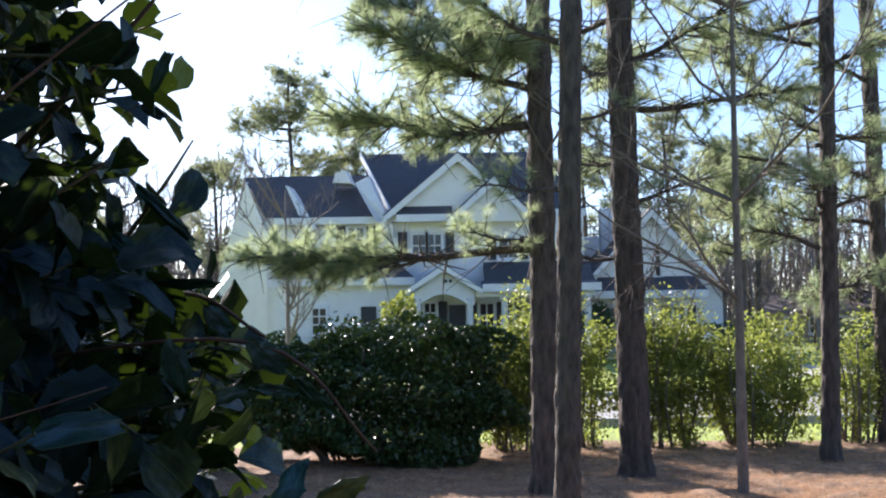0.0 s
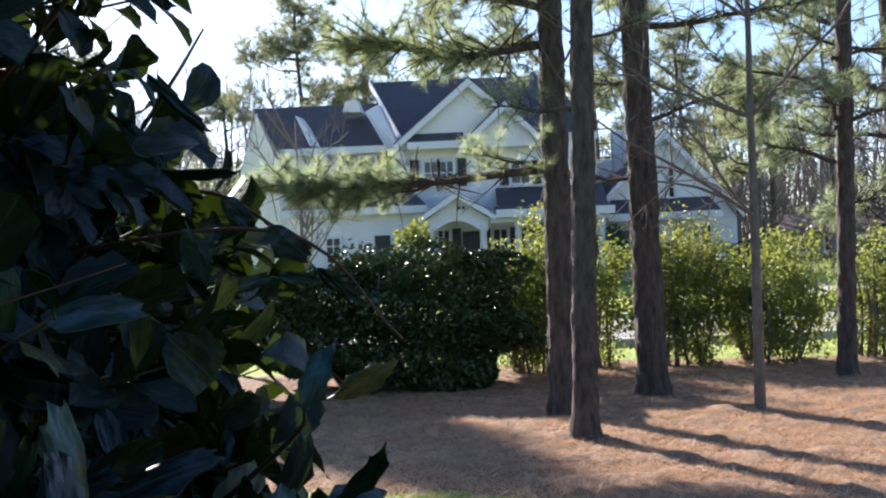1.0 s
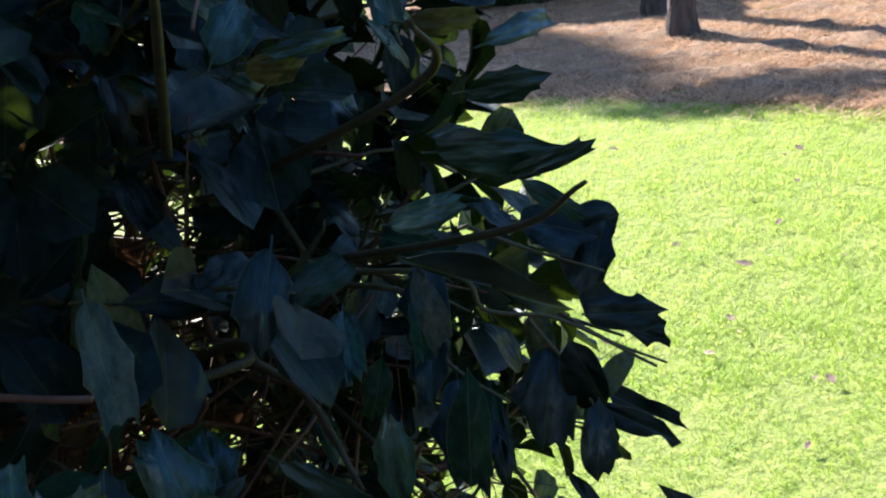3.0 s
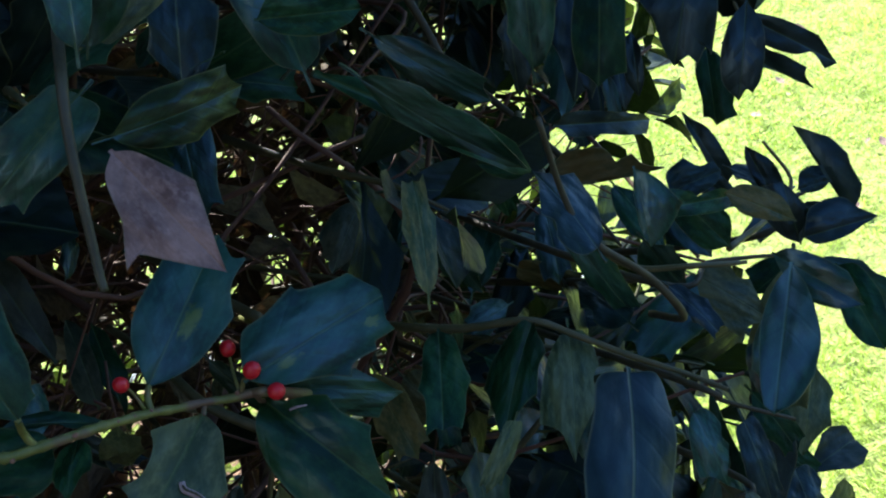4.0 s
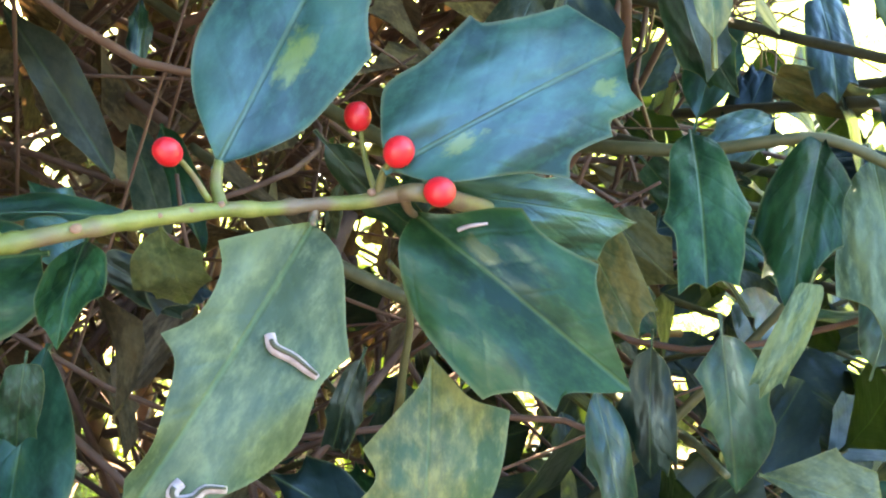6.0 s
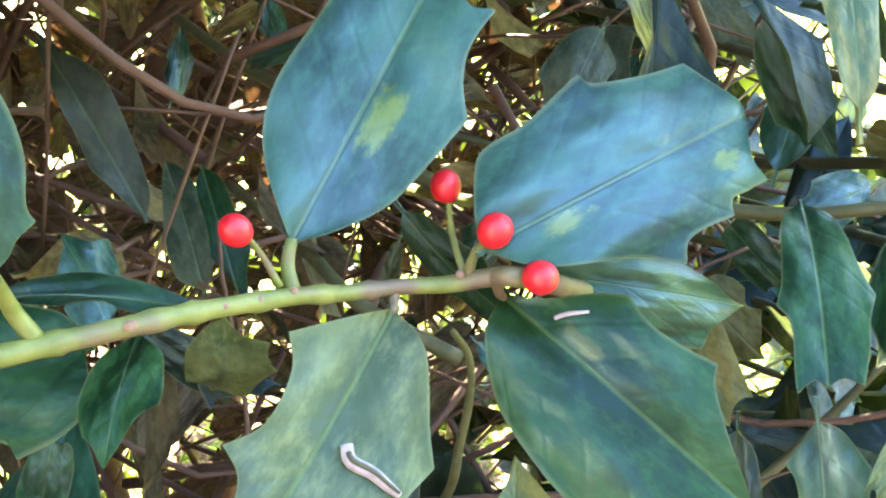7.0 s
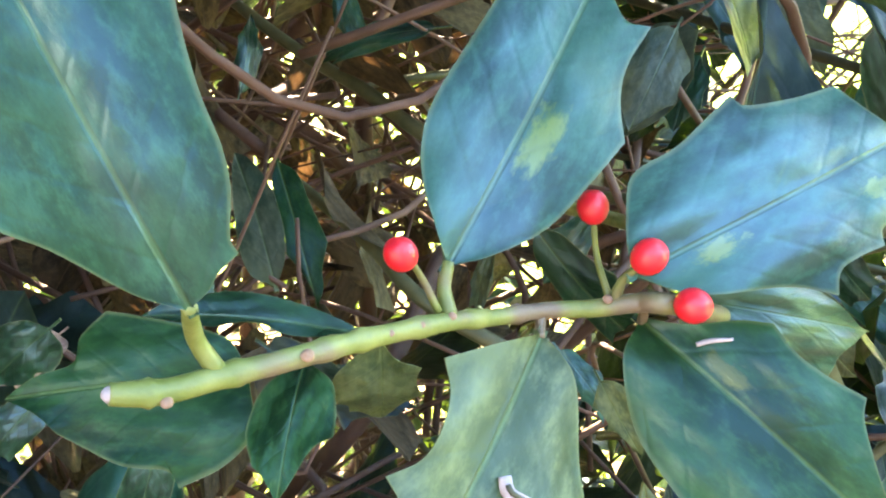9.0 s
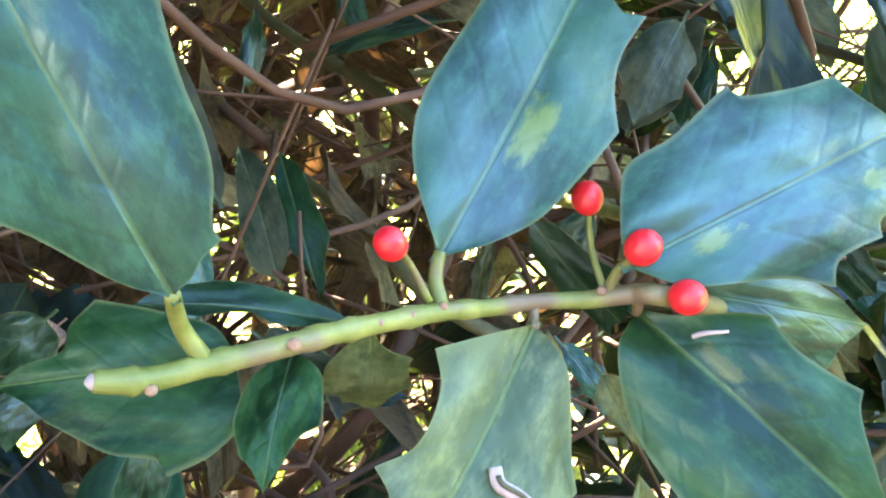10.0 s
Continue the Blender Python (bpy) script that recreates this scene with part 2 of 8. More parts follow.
berry_mat = m
blemish_mat = plain_material("whitish scar", (0.24, 0.19, 0.18), (0.46, 0.39, 0.375), 300, 0.8, 0.4, 0.0005)
pine_bark_mat = plain_material("pine bark", (0.034, 0.027, 0.023), (0.155, 0.122, 0.10), 20, 0.9, 1.0, 0.05, (1, 1, 0.28))
thin_bark_mat = plain_material("smooth grey bark", (0.10, 0.085, 0.07), (0.22, 0.19, 0.16), 22, 0.85, 0.4, 0.006, (1, 1, 0.4))
limb_mat = plain_material("dark pine limbs", (0.04, 0.032, 0.027), (0.115, 0.092, 0.075), 22, 0.9, 0.4, 0.006, (1, 1, 0.4))
bare_mat = plain_material("bare winter twigs", (0.15, 0.12, 0.115), (0.27, 0.225, 0.205), 10, 0.85, 0.2, 0.005)
needle_mat = foliage_material("pine needles", (0.075, 0.122, 0.066), (0.22, 0.27, 0.15), 0.5, (0.48, 0.57, 0.30))
far_needle_mat = foliage_material("far pine needles", (0.07, 0.095, 0.055), (0.16, 0.18, 0.10), 0.4, (0.40, 0.44, 0.22))
hedge_mat = foliage_material("hedge leaves", (0.016, 0.040, 0.013), (0.050, 0.095, 0.028), 0.05, (0.12, 0.2, 0.02), 0.3)
shrub_mat = foliage_material("shrub leaves", (0.04, 0.075, 0.018), (0.14, 0.165, 0.045), 0.36, (0.40, 0.46, 0.09), 0.5)
cone_shrub_mat = foliage_material("arborvitae leaves", (0.06, 0.10, 0.02), (0.14, 0.17, 0.04), 0.35, (0.4, 0.45, 0.08), 0.4)
grass_mat = foliage_material("grass blades", (0.22, 0.36, 0.05), (0.40, 0.52, 0.12), 0.52, (0.72, 0.90, 0.17), 0.6, (0.46, 0.50, 0.20))
straw_mat = foliage_material("pine straw", (0.11, 0.052, 0.027), (0.92, 0.68, 0.46), 0.42, (0.88, 0.61, 0.39), 0.6)
lawn_mat = plain_material("lawn soil and thatch", (0.15, 0.22, 0.035), (0.38, 0.43, 0.12), 22, 0.9, 0.6, 0.03)
dark_strip_mat = plain_material("dark ground strip", (0.020, 0.015, 0.009), (0.070, 0.054, 0.034), 40, 0.9, 0.8, 0.02)
bed_mat = plain_material("pine straw bed", (0.11, 0.058, 0.030), (0.46, 0.29, 0.18), 35, 0.9, 0.8, 0.03)
road_mat = plain_material("pale asphalt", (0.24, 0.235, 0.23), (0.33, 0.325, 0.315), 60, 0.85, 0.2, 0.004)
kerb_mat = plain_material("concrete", (0.36, 0.35, 0.33), (0.5, 0.49, 0.46), 30, 0.8, 0.2, 0.004)
roof_mat = plain_material("dark shingles", (0.048, 0.048, 0.054), (0.115, 0.112, 0.120), 6, 0.8, 0.5, 0.03, (1, 6, 6))
roof_tan_mat = plain_material("brown shingles", (0.16, 0.12, 0.10), (0.26, 0.21, 0.18), 6, 0.85, 0.4, 0.03)
trim_mat = plain_material("white trim paint", (0.72, 0.72, 0.72), (0.82, 0.82, 0.81), 3, 0.5, 0.05, 0.002)
shutter_mat = plain_material("black painted shutters", (0.015, 0.017, 0.02), (0.03, 0.032, 0.038), 12, 0.5, 0.1, 0.004)
brick_mat = plain_material("tan brick", (0.3, 0.24, 0.2), (0.42, 0.36, 0.3), 14, 0.85, 0.3, 0.01)
m, nt, b = material("white clapboard siding", 0.55)
tc = nt.nodes.new("ShaderNodeTexCoord")
sep = nt.nodes.new("ShaderNodeSeparateXYZ")
nt.links.new(tc.outputs["Object"], sep.inputs[0])
lap = math_node(nt, "FRACT", math_node(nt, "MULTIPLY", sep.outputs[2], 6.0))
nt.links.new(ramp(nt, noise_node(nt, 1.2, 5), [(0.3, (0.78, 0.78, 0.78)), (0.7, (0.86, 0.86, 0.85))]), b.inputs["Base Color"])
bump(nt, b, lap, 0.8, 0.03)
siding_mat = m
m, nt, b = material("window glass", 0.06)
b.inputs["Base Color"].default_value = (0.02, 0.022, 0.026, 1)
bump(nt, b, noise_node(nt, 1.5, 2), 0.05, 0.01)
glass_mat = m
m, nt, b = material("dark interior", 0.8)
b.inputs["Base Color"].default_value = (0.02, 0.02, 0.02, 1)
interior_mat = m
door_mat = plain_material("dark door paint", (0.02, 0.022, 0.028), (0.035, 0.037, 0.045), 8, 0.4, 0.1, 0.003)


# ---- mesh helpers ----
def fast_mesh(name, verts, faces, mats, uvs=None, smooth=True, slots=None):
    verts, faces = np.asarray(verts, np.float32).reshape(-1, 3), np.asarray(faces, np.int32)
    me = bpy.data.meshes.new(name)
    k, n = faces.shape[1], len(faces)
    me.vertices.add(len(verts))
    me.vertices.foreach_set("co", verts.ravel())
    me.loops.add(n * k)
    me.loops.foreach_set("vertex_index", faces.ravel())
    me.polygons.add(n)
    me.polygons.foreach_set("loop_start", np.arange(n, dtype=np.int32) * k)
    me.polygons.foreach_set("use_smooth", np.full(n, smooth))
    if uvs is not None:
        layer = me.uv_layers.new(name="UVMap")
        layer.data.foreach_set("uv", np.asarray(uvs, np.float32)[faces.ravel()].ravel())
    for mt in (mats if isinstance(mats, (list, tuple)) else [mats]):
        me.materials.append(mt)
    if slots is not None:
        me.polygons.foreach_set("material_index", np.asarray(slots, np.int32))
    me.update(calc_edges=True)
    me.validate()
    return me


ORIGIN = {}


def thing(name, at, label="", category="", group="", kind=""):
    ob = new(name)
    ob.location = at
    ob.empty_display_size = 0.1
    ORIGIN[ob.name] = Vector(at)
    return tagged(ob, label, category, group, kind)


def root_of(ob):
    while ob.parent:
        ob = ob.parent
    return ORIGIN[ob.name]


def part(name, mesh, parent, label="", kind="", m=None):
    """A mesh in world metres, hung under its thing or part. m: a world pose for a mesh in its own metres."""
    ob = new(name, mesh)
    shift = root_of(parent)
    ob.parent = parent
    if m is None:
        mesh.transform(Matrix.Translation(-shift))
    else:
        ob.matrix_basis = Matrix.Translation(-shift) @ m
    return tagged(ob, label, "", "", kind)


def tube(points, radii, sides=6, cap=True):
    pts = np.asarray(points, float)
    rad = np.broadcast_to(np.asarray(radii, float), (len(pts),)) if np.ndim(radii) == 0 else np.asarray(radii, float)
    tang = np.gradient(pts, axis=0)
    tang /= np.linalg.norm(tang, axis=1)[:, None] + 1e-9
    ref = np.array([0.31, 0.17, 0.93]) if abs(tang[0][2]) < 0.8 else np.array([0.93, 0.31, 0.17])
    u = np.cross(tang, ref)
    u /= np.linalg.norm(u, axis=1)[:, None] + 1e-9
    v = np.cross(tang, u)
    a = np.arange(sides) * 2 * np.pi / sides
    ring = np.cos(a)[None, :, None] * u[:, None] + np.sin(a)[None, :, None] * v[:, None]
    verts = (pts[:, None] + ring * rad[:, None, None]).reshape(-1, 3)
    i, j = np.meshgrid(np.arange(len(pts) - 1), np.arange(sides), indexing="ij")
    j2 = (j + 1) % sides
    faces = np.stack([i * sides + j, i * sides + j2, (i + 1) * sides + j2, (i + 1) * sides + j], -1).reshape(-1, 4)
    if cap:
        n = len(verts)
        verts = np.vstack([verts, pts[:1], pts[-1:]])
        q = np.arange(sides)
        q2 = (q + 1) % sides
        last = (len(pts) - 1) * sides
        faces = np.vstack([faces, np.stack([q2, q, np.full(sides, n), np.full(sides, n)], -1)[:, [0, 1, 2, 3]],
                           np.stack([last + q, last + q2, np.full(sides, n + 1), np.full(sides, n + 1)], -1)])
    return verts, faces


def clean(verts, faces):
    """Splits quads into triangles and drops the empty ones."""
    f = np.vstack([faces[:, :3], faces[:, [0, 2, 3]]])
    return verts, f[(f[:, 0] != f[:, 1]) & (f[:, 1] != f[:, 2]) & (f[:, 0] != f[:, 2])]


def tube_mesh(name, points, radii, mat, sides=8):
    v, f = clean(*tube(points, radii, sides))
    return fast_mesh(name, v, f, mat)


def joined(chunks):
    vs, fs, n = [], [], 0
    for v, f in chunks:
        vs.append(v)
        fs.append(np.asarray(f) + n)
        n += len(v)
    return np.vstack(vs), np.vstack(fs)


def smooth_line(points, n=24):
    """A soft curve through some points (Catmull-Rom)."""
    p = np.asarray(points, float)
    p = np.vstack([2 * p[0] - p[1], p, 2 * p[-1] - p[-2]])
    out = []
    segs = len(p) - 3
    for k in np.linspace(0, segs - 1e-6, n):
        i, t = int(k), k - int(k)
        a, b2, c, d = p[i:i + 4]
        out.append(0.5 * (2 * b2 + (c - a) * t + (2 * a - 5 * b2 + 4 * c - d) * t * t + (3 * b2 - a - 3 * c + d) * t ** 3))
    return np.array(out)


def box_arrays(x0, x1, y0, y1, z0, z1):
    v = np.array([(x, y, z) for x in (x0, x1) for y in (y0, y1) for z in (z0, z1)], float)
    f = np.array([(0, 1, 3, 2), (4, 6, 7, 5), (0, 4, 5, 1), (2, 3, 7, 6), (0, 2, 6, 4), (1, 5, 7, 3)])
    return v, f


def soft_mesh(name, verts, faces, mat, bevel=0.01):
    """A flat-faced mesh with bevelled edges, from plain polygons."""
    bm = bmesh.new()
    vs = [bm.verts.new(p) for p in verts]
    for f in faces:
        bm.faces.new([vs[i] for i in f])
    bmesh.ops.recalc_face_normals(bm, faces=bm.faces[:])
    if bevel:
        bmesh.ops.bevel(bm, geom=bm.edges[:], offset=bevel, segments=1, affect="EDGES", clamp_overlap=True)
    me = bpy.data.meshes.new(name)
    bm.to_mesh(me)
    bm.free()
    me.materials.append(mat)
    return me


def box_mesh(name, x0, x1, y0, y1, z0, z1, mat, bevel=0.01):
    v, f = box_arrays(x0, x1, y0, y1, z0, z1)
    return soft_mesh(name, v, f.tolist(), mat, bevel)


def prism_mesh(name, polygon, along, mat, bevel=0.01):
    """A flat polygon pushed along a vector."""
    p = [Vector(q) for q in polygon]
    n = len(p)
    verts = p + [q + Vector(along) for q in p]
    faces = [list(range(n))[::-1], list(range(n, 2 * n))] + [[i, (i + 1) % n, n + (i + 1) % n, n + i] for i in range(n)]
    return soft_mesh(name, verts, faces, mat, bevel)


# ---- ground ----
rng = np.random.default_rng(7)


def bed_edge(x):
    """Where the lawn ends and the pine straw begins."""
    return np.interp(x, [-6, -2, 0, 0.65, 1.0, 1.3, 1.6, 1.85, 2.3, 3.2, 5, 13], [7.3, 7.35, 7.24, 6.9, 6.66, 6.38, 6.14, 5.95, 5.76, 5.5, 5.0, 5.4]) + 0.05 * np.sin(5.1 * x) + 0.03 * np.sin(13 * x)


def rolling(x, y):
    return 0.03 * np.sin(0.35 * x + 1.0) * np.sin(0.22 * y) + 0.012 * np.sin(1.7 * x) * np.cos(1.3 * y + 0.5)


def sheet(name, xs, ys, lift, mat):
    gx, gy = np.meshgrid(xs, ys, indexing="ij")
    fade = np.clip((40 - np.hypot(gx, gy)) / 30, 0, 1)
    v = np.stack([gx, gy, rolling(gx, gy) * fade + lift], -1).reshape(-1, 3)
    a, c = len(xs), len(ys)
    i, j = np.meshgrid(np.arange(a - 1), np.arange(c - 1), indexing="ij")
    f = np.stack([i * c + j, (i + 1) * c + j, (i + 1) * c + j + 1, i * c + j + 1], -1).reshape(-1, 4)
    return fast_mesh(name, v, f, mat)


grow = lambda lo, hi, n: np.sign(np.linspace(lo, hi, n)) * np.abs(np.linspace(lo, hi, n)) ** 2.2  # noqa: E731
ground = new("ground", sheet("ground", grow(-24, 24, 121), grow(-20, 24, 131), 0.0, lawn_mat))
tagged(ground, "sunlit green winter lawn reaching to the woods", "lawn", kind="structure")

# the bed of pine straw
xs = np.linspace(-6, 13, 270)
cols = []
for x in xs:
    y0 = bed_edge(x)
    cols.append(np.linspace(y0, 14.9 + 0.3 * math.sin(0.9 * x), 110))
gy = np.array(cols)
gx = np.repeat(xs[:, None], 110, 1)
lumps = np.array([[noise.noise(Vector((3.1 * p, 3.1 * q, 0.0))) + 0.6 * noise.noise(Vector((8.0 * p, 8.0 * q, 4.0))) for p, q in zip(rp, rq)] for rp, rq in zip(gx, gy)])
edge_in = np.minimum(np.linspace(0, 1, 110), np.linspace(1, 0, 110))[None] * 14
v = np.stack([gx, gy, rolling(gx, gy) + 0.006 + (0.024 + 0.055 * lumps) * np.clip(edge_in, 0, 1)], -1).reshape(-1, 3)
i, j = np.meshgrid(np.arange(269), np.arange(109), indexing="ij")
f = np.stack([i * 110 + j, (i + 1) * 110 + j, (i + 1) * 110 + j + 1, i * 110 + j + 1], -1).reshape(-1, 4)
bed = new("pine_straw_bed", fast_mesh("pine_straw_bed", v, f, bed_mat))
tagged(bed, "reddish brown pine straw mulch bed under the pines", "mulch bed", kind="structure")


def blades(n, x0, x1, y0, y1, length, width, mat, keep, name, lie=0.0, lift=0.0, clump=0.0):
    """Thin grass blades or fallen needles as one mesh."""
    p = np.stack([rng.uniform(x0, x1, n), rng.uniform(y0, y1, n)], -1)
    p = p[keep(p[:, 0], p[:, 1])]
    n = len(p)
    ang = rng.uniform(0, 2 * np.pi, n)
    ln = length * rng.uniform(0.5, 1.3, n)
    if clump:
        x, y = p[:, 0], p[:, 1]
        ln *= 1 + clump * np.sin(9 * x + 3 * np.sin(4 * y)) * np.sin(8 * y + 2.5 * np.sin(5 * x)) + 0.4 * clump * np.sin(31 * x + 2 * np.sin(13 * y)) * np.sin(27 * y)
    up = ln * (1 - lie) * rng.uniform(0.4, 1.0, n)
    out = np.sqrt(np.maximum(ln ** 2 - up ** 2, 0)) * 0.9
    d = np.stack([np.cos(ang), np.sin(ang)], -1)
    s = np.stack([-d[:, 1], d[:, 0]], -1) * width / 2
    z = rolling(p[:, 0], p[:, 1]) + lift
    a = np.column_stack([p - s, z])
    b2 = np.column_stack([p + s, z])
    c = np.column_stack([p + d * out[:, None], z + up + 0.002])
    v = np.stack([a, b2, c], 1).reshape(-1, 3)
    f = np.arange(3 * n).reshape(-1, 3)
    return new(name, fast_mesh(name, v, f, mat, smooth=False))


grass = blades(570000, -1.8, 5.0, 0.9, 7.4, 0.034, 0.0036, grass_mat, lambda x, y: (y < bed_edge(x) + 0.7 * rng.random(len(x)) ** 2.5 - 0.12) & (rng.random(len(x)) < (1.25 - 0.11 * y) * np.clip((np.minimum(x + 1.8, 5.0 - x)) / 1.2, 0, 1) * np.clip((y - 0.9) / 0.8, 0, 1)), "grass", lie=0.35, clump=0.55)
tagged(grass, "short bright green winter grass with yellowed blades", "grass", kind="stuff")
straw = blades(160000, -1.5, 5.5, 4.6, 13.5, 0.14, 0.010, straw_mat, lambda x, y: y > bed_edge(x) - 0.65 * rng.random(len(x)) ** 4, "pine_straw", lie=0.70, lift=0.022, clump=0.5)
tagged(straw, "fallen orange brown pine needles covering the bed", "pine straw", kind="stuff")
far_grass = blades(40000, -8, 16, 14.6, 30, 0.07, 0.014, grass_mat, lambda x, y: (y < 17.0) | (y > 23.4), "grass_verge")
tagged(far_grass, "grass verge beside the road in sunshine", "grass", kind="stuff")

# dark strip added on unseen ground to keep lawn bounce off the leaves
mulch = sheet("mulch_bed", np.linspace(-8.8, 8.8, 200), np.linspace(-4.6, 1.0, 60), 0.012, dark_strip_mat)
for q in mulch.vertices:      # a wandering front edge
    s = (q.co.y + 4.6) / 5.6
    q.co.y += s * (0.16 * math.sin(1.1 * q.co.x + 0.4) + 0.07 * math.sin(4.3 * q.co.x) - 0.12 + 0.05 * noise.noise(Vector((6 * q.co.x, 0, 0))))
    q.co.z += 0.02 * (0.5 + noise.noise(Vector((5 * q.co.x, 5 * q.co.y, 2.0)))) * min(1.0, 6 * (1 - s))
mulch = new("mulch_bed", mulch)
tagged(mulch, "unseen dark ground strip cutting lawn bounce onto the holly", "mulch bed", kind="structure")
chips = blades(16000, -5, 6, -4.4, 0.8, 0.06, 0.016, dark_strip_mat, lambda x, y: y < 0.85, "mulch_chips", lie=0.8, lift=0.02)
tagged(chips, "unseen dark chips on the added ground strip", "mulch", kind="stuff")
# two added panels, out of view: they darken the bush and its reflections
wall = new("wall_south", box_mesh("wall_south", -9, 9, -4.9, -4.6, 0, 5.2, door_mat, 0.02))
tagged(wall, "unseen dark panel blocking low sky behind the camera", "wall", kind="structure")
wall = new("wall_east", box_mesh("wall_east", 4.3, 4.6, -4.6, 0.6, 0, 3.2, door_mat, 0.02))
tagged(wall, "unseen dark panel blocking low sky at the side", "wall", kind="structure")

# road, kerbs and drive beyond the shrubs
road = new("road", box_mesh("road", -60, 70, 17.3, 23.0, -0.3, 0.03, road_mat, 0.0))
tagged(road, "pale grey asphalt street behind the shrubs", "road", kind="structure")
for y in (17.0, 23.0):
    k = new("kerb", box_mesh("kerb", -60, 70, y, y + 0.3, -0.3, 0.13, kerb_mat, 0.02))
    tagged(k, "pale concrete kerb along the street", "kerb", kind="structure")
drive = new("driveway", box_mesh("driveway", 8.5, 40, 30.0, 37.0, -0.3, 0.02, kerb_mat, 0.0))
tagged(drive, "pale concrete driveway on the far lawn", "driveway", kind="structure")

# fallen leaves on the lawn
leaf_flat = fast_mesh("fallen_leaf", [(0, -0.5, 0), (0.28, -0.1, 0.08), (0.2, 0.25, 0.05), (0, 0.5, 0.12), (-0.22, 0.2, 0.1), (-0.25, -0.15, 0.03), (0, 0, 0)],
                      [(0, 1, 6), (1, 2, 6), (2, 3, 6), (3, 4, 6), (4, 5, 6), (5, 0, 6)], dead_leaf_mat, [(0.5, 0), (1, 0.4), (0.9, 0.7), (0.5, 1), (0.1, 0.7), (0, 0.4), (0.5, 0.5)])
scatter = [(float(rng.uniform(0.1, 3.4)), float(rng.uniform(1.8, 6.3)), float(rng.uniform(0.025, 0.055)), float(rng.uniform(0, 360))) for _ in range(46)]
for x, y, s, a in scatter + list(((1.37, 5.23, 0.07, 20), (0.86, 3.80, 0.075, 80), (0.64, 3.12, 0.06, 150), (1.2, 2.6, 0.05, 40), (1.0, 4.6, 0.06, 200), (0.5, 5.6, 0.07, 100), (1.6, 4.1, 0.05, 310), (1.9, 5.1, 0.06, 260), (0.95, 2.9, 0.05, 10))):
    o = new("fallen_leaf", leaf_flat)
    o.matrix_basis = pose(x, y, float(rolling(x, y)) + 0.025, 6, -8, a) @ Matrix.Diagonal((s, s, s, 1))
    tagged(o, "curled tan fallen leaf lying on the grass", "fallen leaf", "fallen leaves")


# ---- house across the street ----
house = thing("house", (0, 47, 0), "white clapboard two storey house with dark shingle roofs and gables", "house")


def window(parent, x0, x1, z0, z1, y, cols=2, rows=2, shutters=False):
    fr = part("window", box_mesh("window", x0 - 0.1, x1 + 0.1, y - 0.06, y + 0.05, z0 - 0.1, z1 + 0.1, trim_mat), parent, "white framed window with dark panes")
    for a in range(cols):
        for c in range(rows):
            w, h = (x1 - x0) / cols, (z1 - z0) / rows
            part("pane", box_mesh("pane", x0 + a * w + 0.03, x0 + (a + 1) * w - 0.03, y - 0.075, y - 0.02, z0 + c * h + 0.03, z0 + (c + 1) * h - 0.03, glass_mat, 0.0), fr)
    part("sill", box_mesh("sill", x0 - 0.15, x1 + 0.15, y - 0.16, y, z0 - 0.16, z0 - 0.1, trim_mat), fr)
    if shutters:
        for sx0, sx1 in ((x0 - 0.48, x0 - 0.12), (x1 + 0.12, x1 + 0.48)):
            part("shutter", box_mesh("shutter", sx0, sx1, y - 0.09, y - 0.02, z0 - 0.05, z1 + 0.05, shutter_mat), fr, "black louvred shutter")
    return fr


def gable(x0, xm, x1, zl, zm, zr, y, depth, wall_to, over=0.35, thick=0.22):
    """A gable wall with its two roof slopes running back."""
    part("wall", prism_mesh("wall", [(x0, y, wall_to), (x1, y, wall_to), (x1, y, zr), (xm, y, zm), (x0, y, zl)], (0, 0.3, 0), siding_mat), house)
    for xa, za, s in ((x0, zl, -1), (x1, zr, 1)):
        dx, dz = xa - xm, za - zm
        ln = math.hypot(dx, dz)
        ex, ez = xa + dx / ln * over, za + dz / ln * over
        roof = part("roof", prism_mesh("roof", [(xm, y - over, zm + 0.06), (ex, y - over, ez + 0.06), (ex, y - over, ez + 0.06 + thick), (xm, y - over, zm + 0.06 + thick * 1.25)], (0, depth + over, 0), roof_mat), house)
        part("rake_board", prism_mesh("rake_board", [(xm, y - over - 0.05, zm - 0.12), (ex, y - over - 0.05, ez - 0.12), (ex, y - over - 0.05, ez + 0.2), (xm, y - over - 0.05, zm + 0.24)], (0, 0.044, 0), trim_mat), roof, "white painted rake board")


def slope(x0, x1, y0, z0, y1, z1, x0t=None, x1t=None, thick=0.2):
    x0t, x1t = x0 if x0t is None else x0t, x1 if x1t is None else x1t
    r = part("roof", prism_mesh("roof", [(x0, y0, z0), (x1, y0, z0), (x1t, y1, z1), (x0t, y1, z1)], (0, 0, thick), roof_mat), house)
    part("fascia", box_mesh("fascia", x0, x1, y0 - 0.06, y0 - 0.004, z0 - 0.1, z0 + thick + 0.02, trim_mat), r, "white gutter and fascia")
    return r


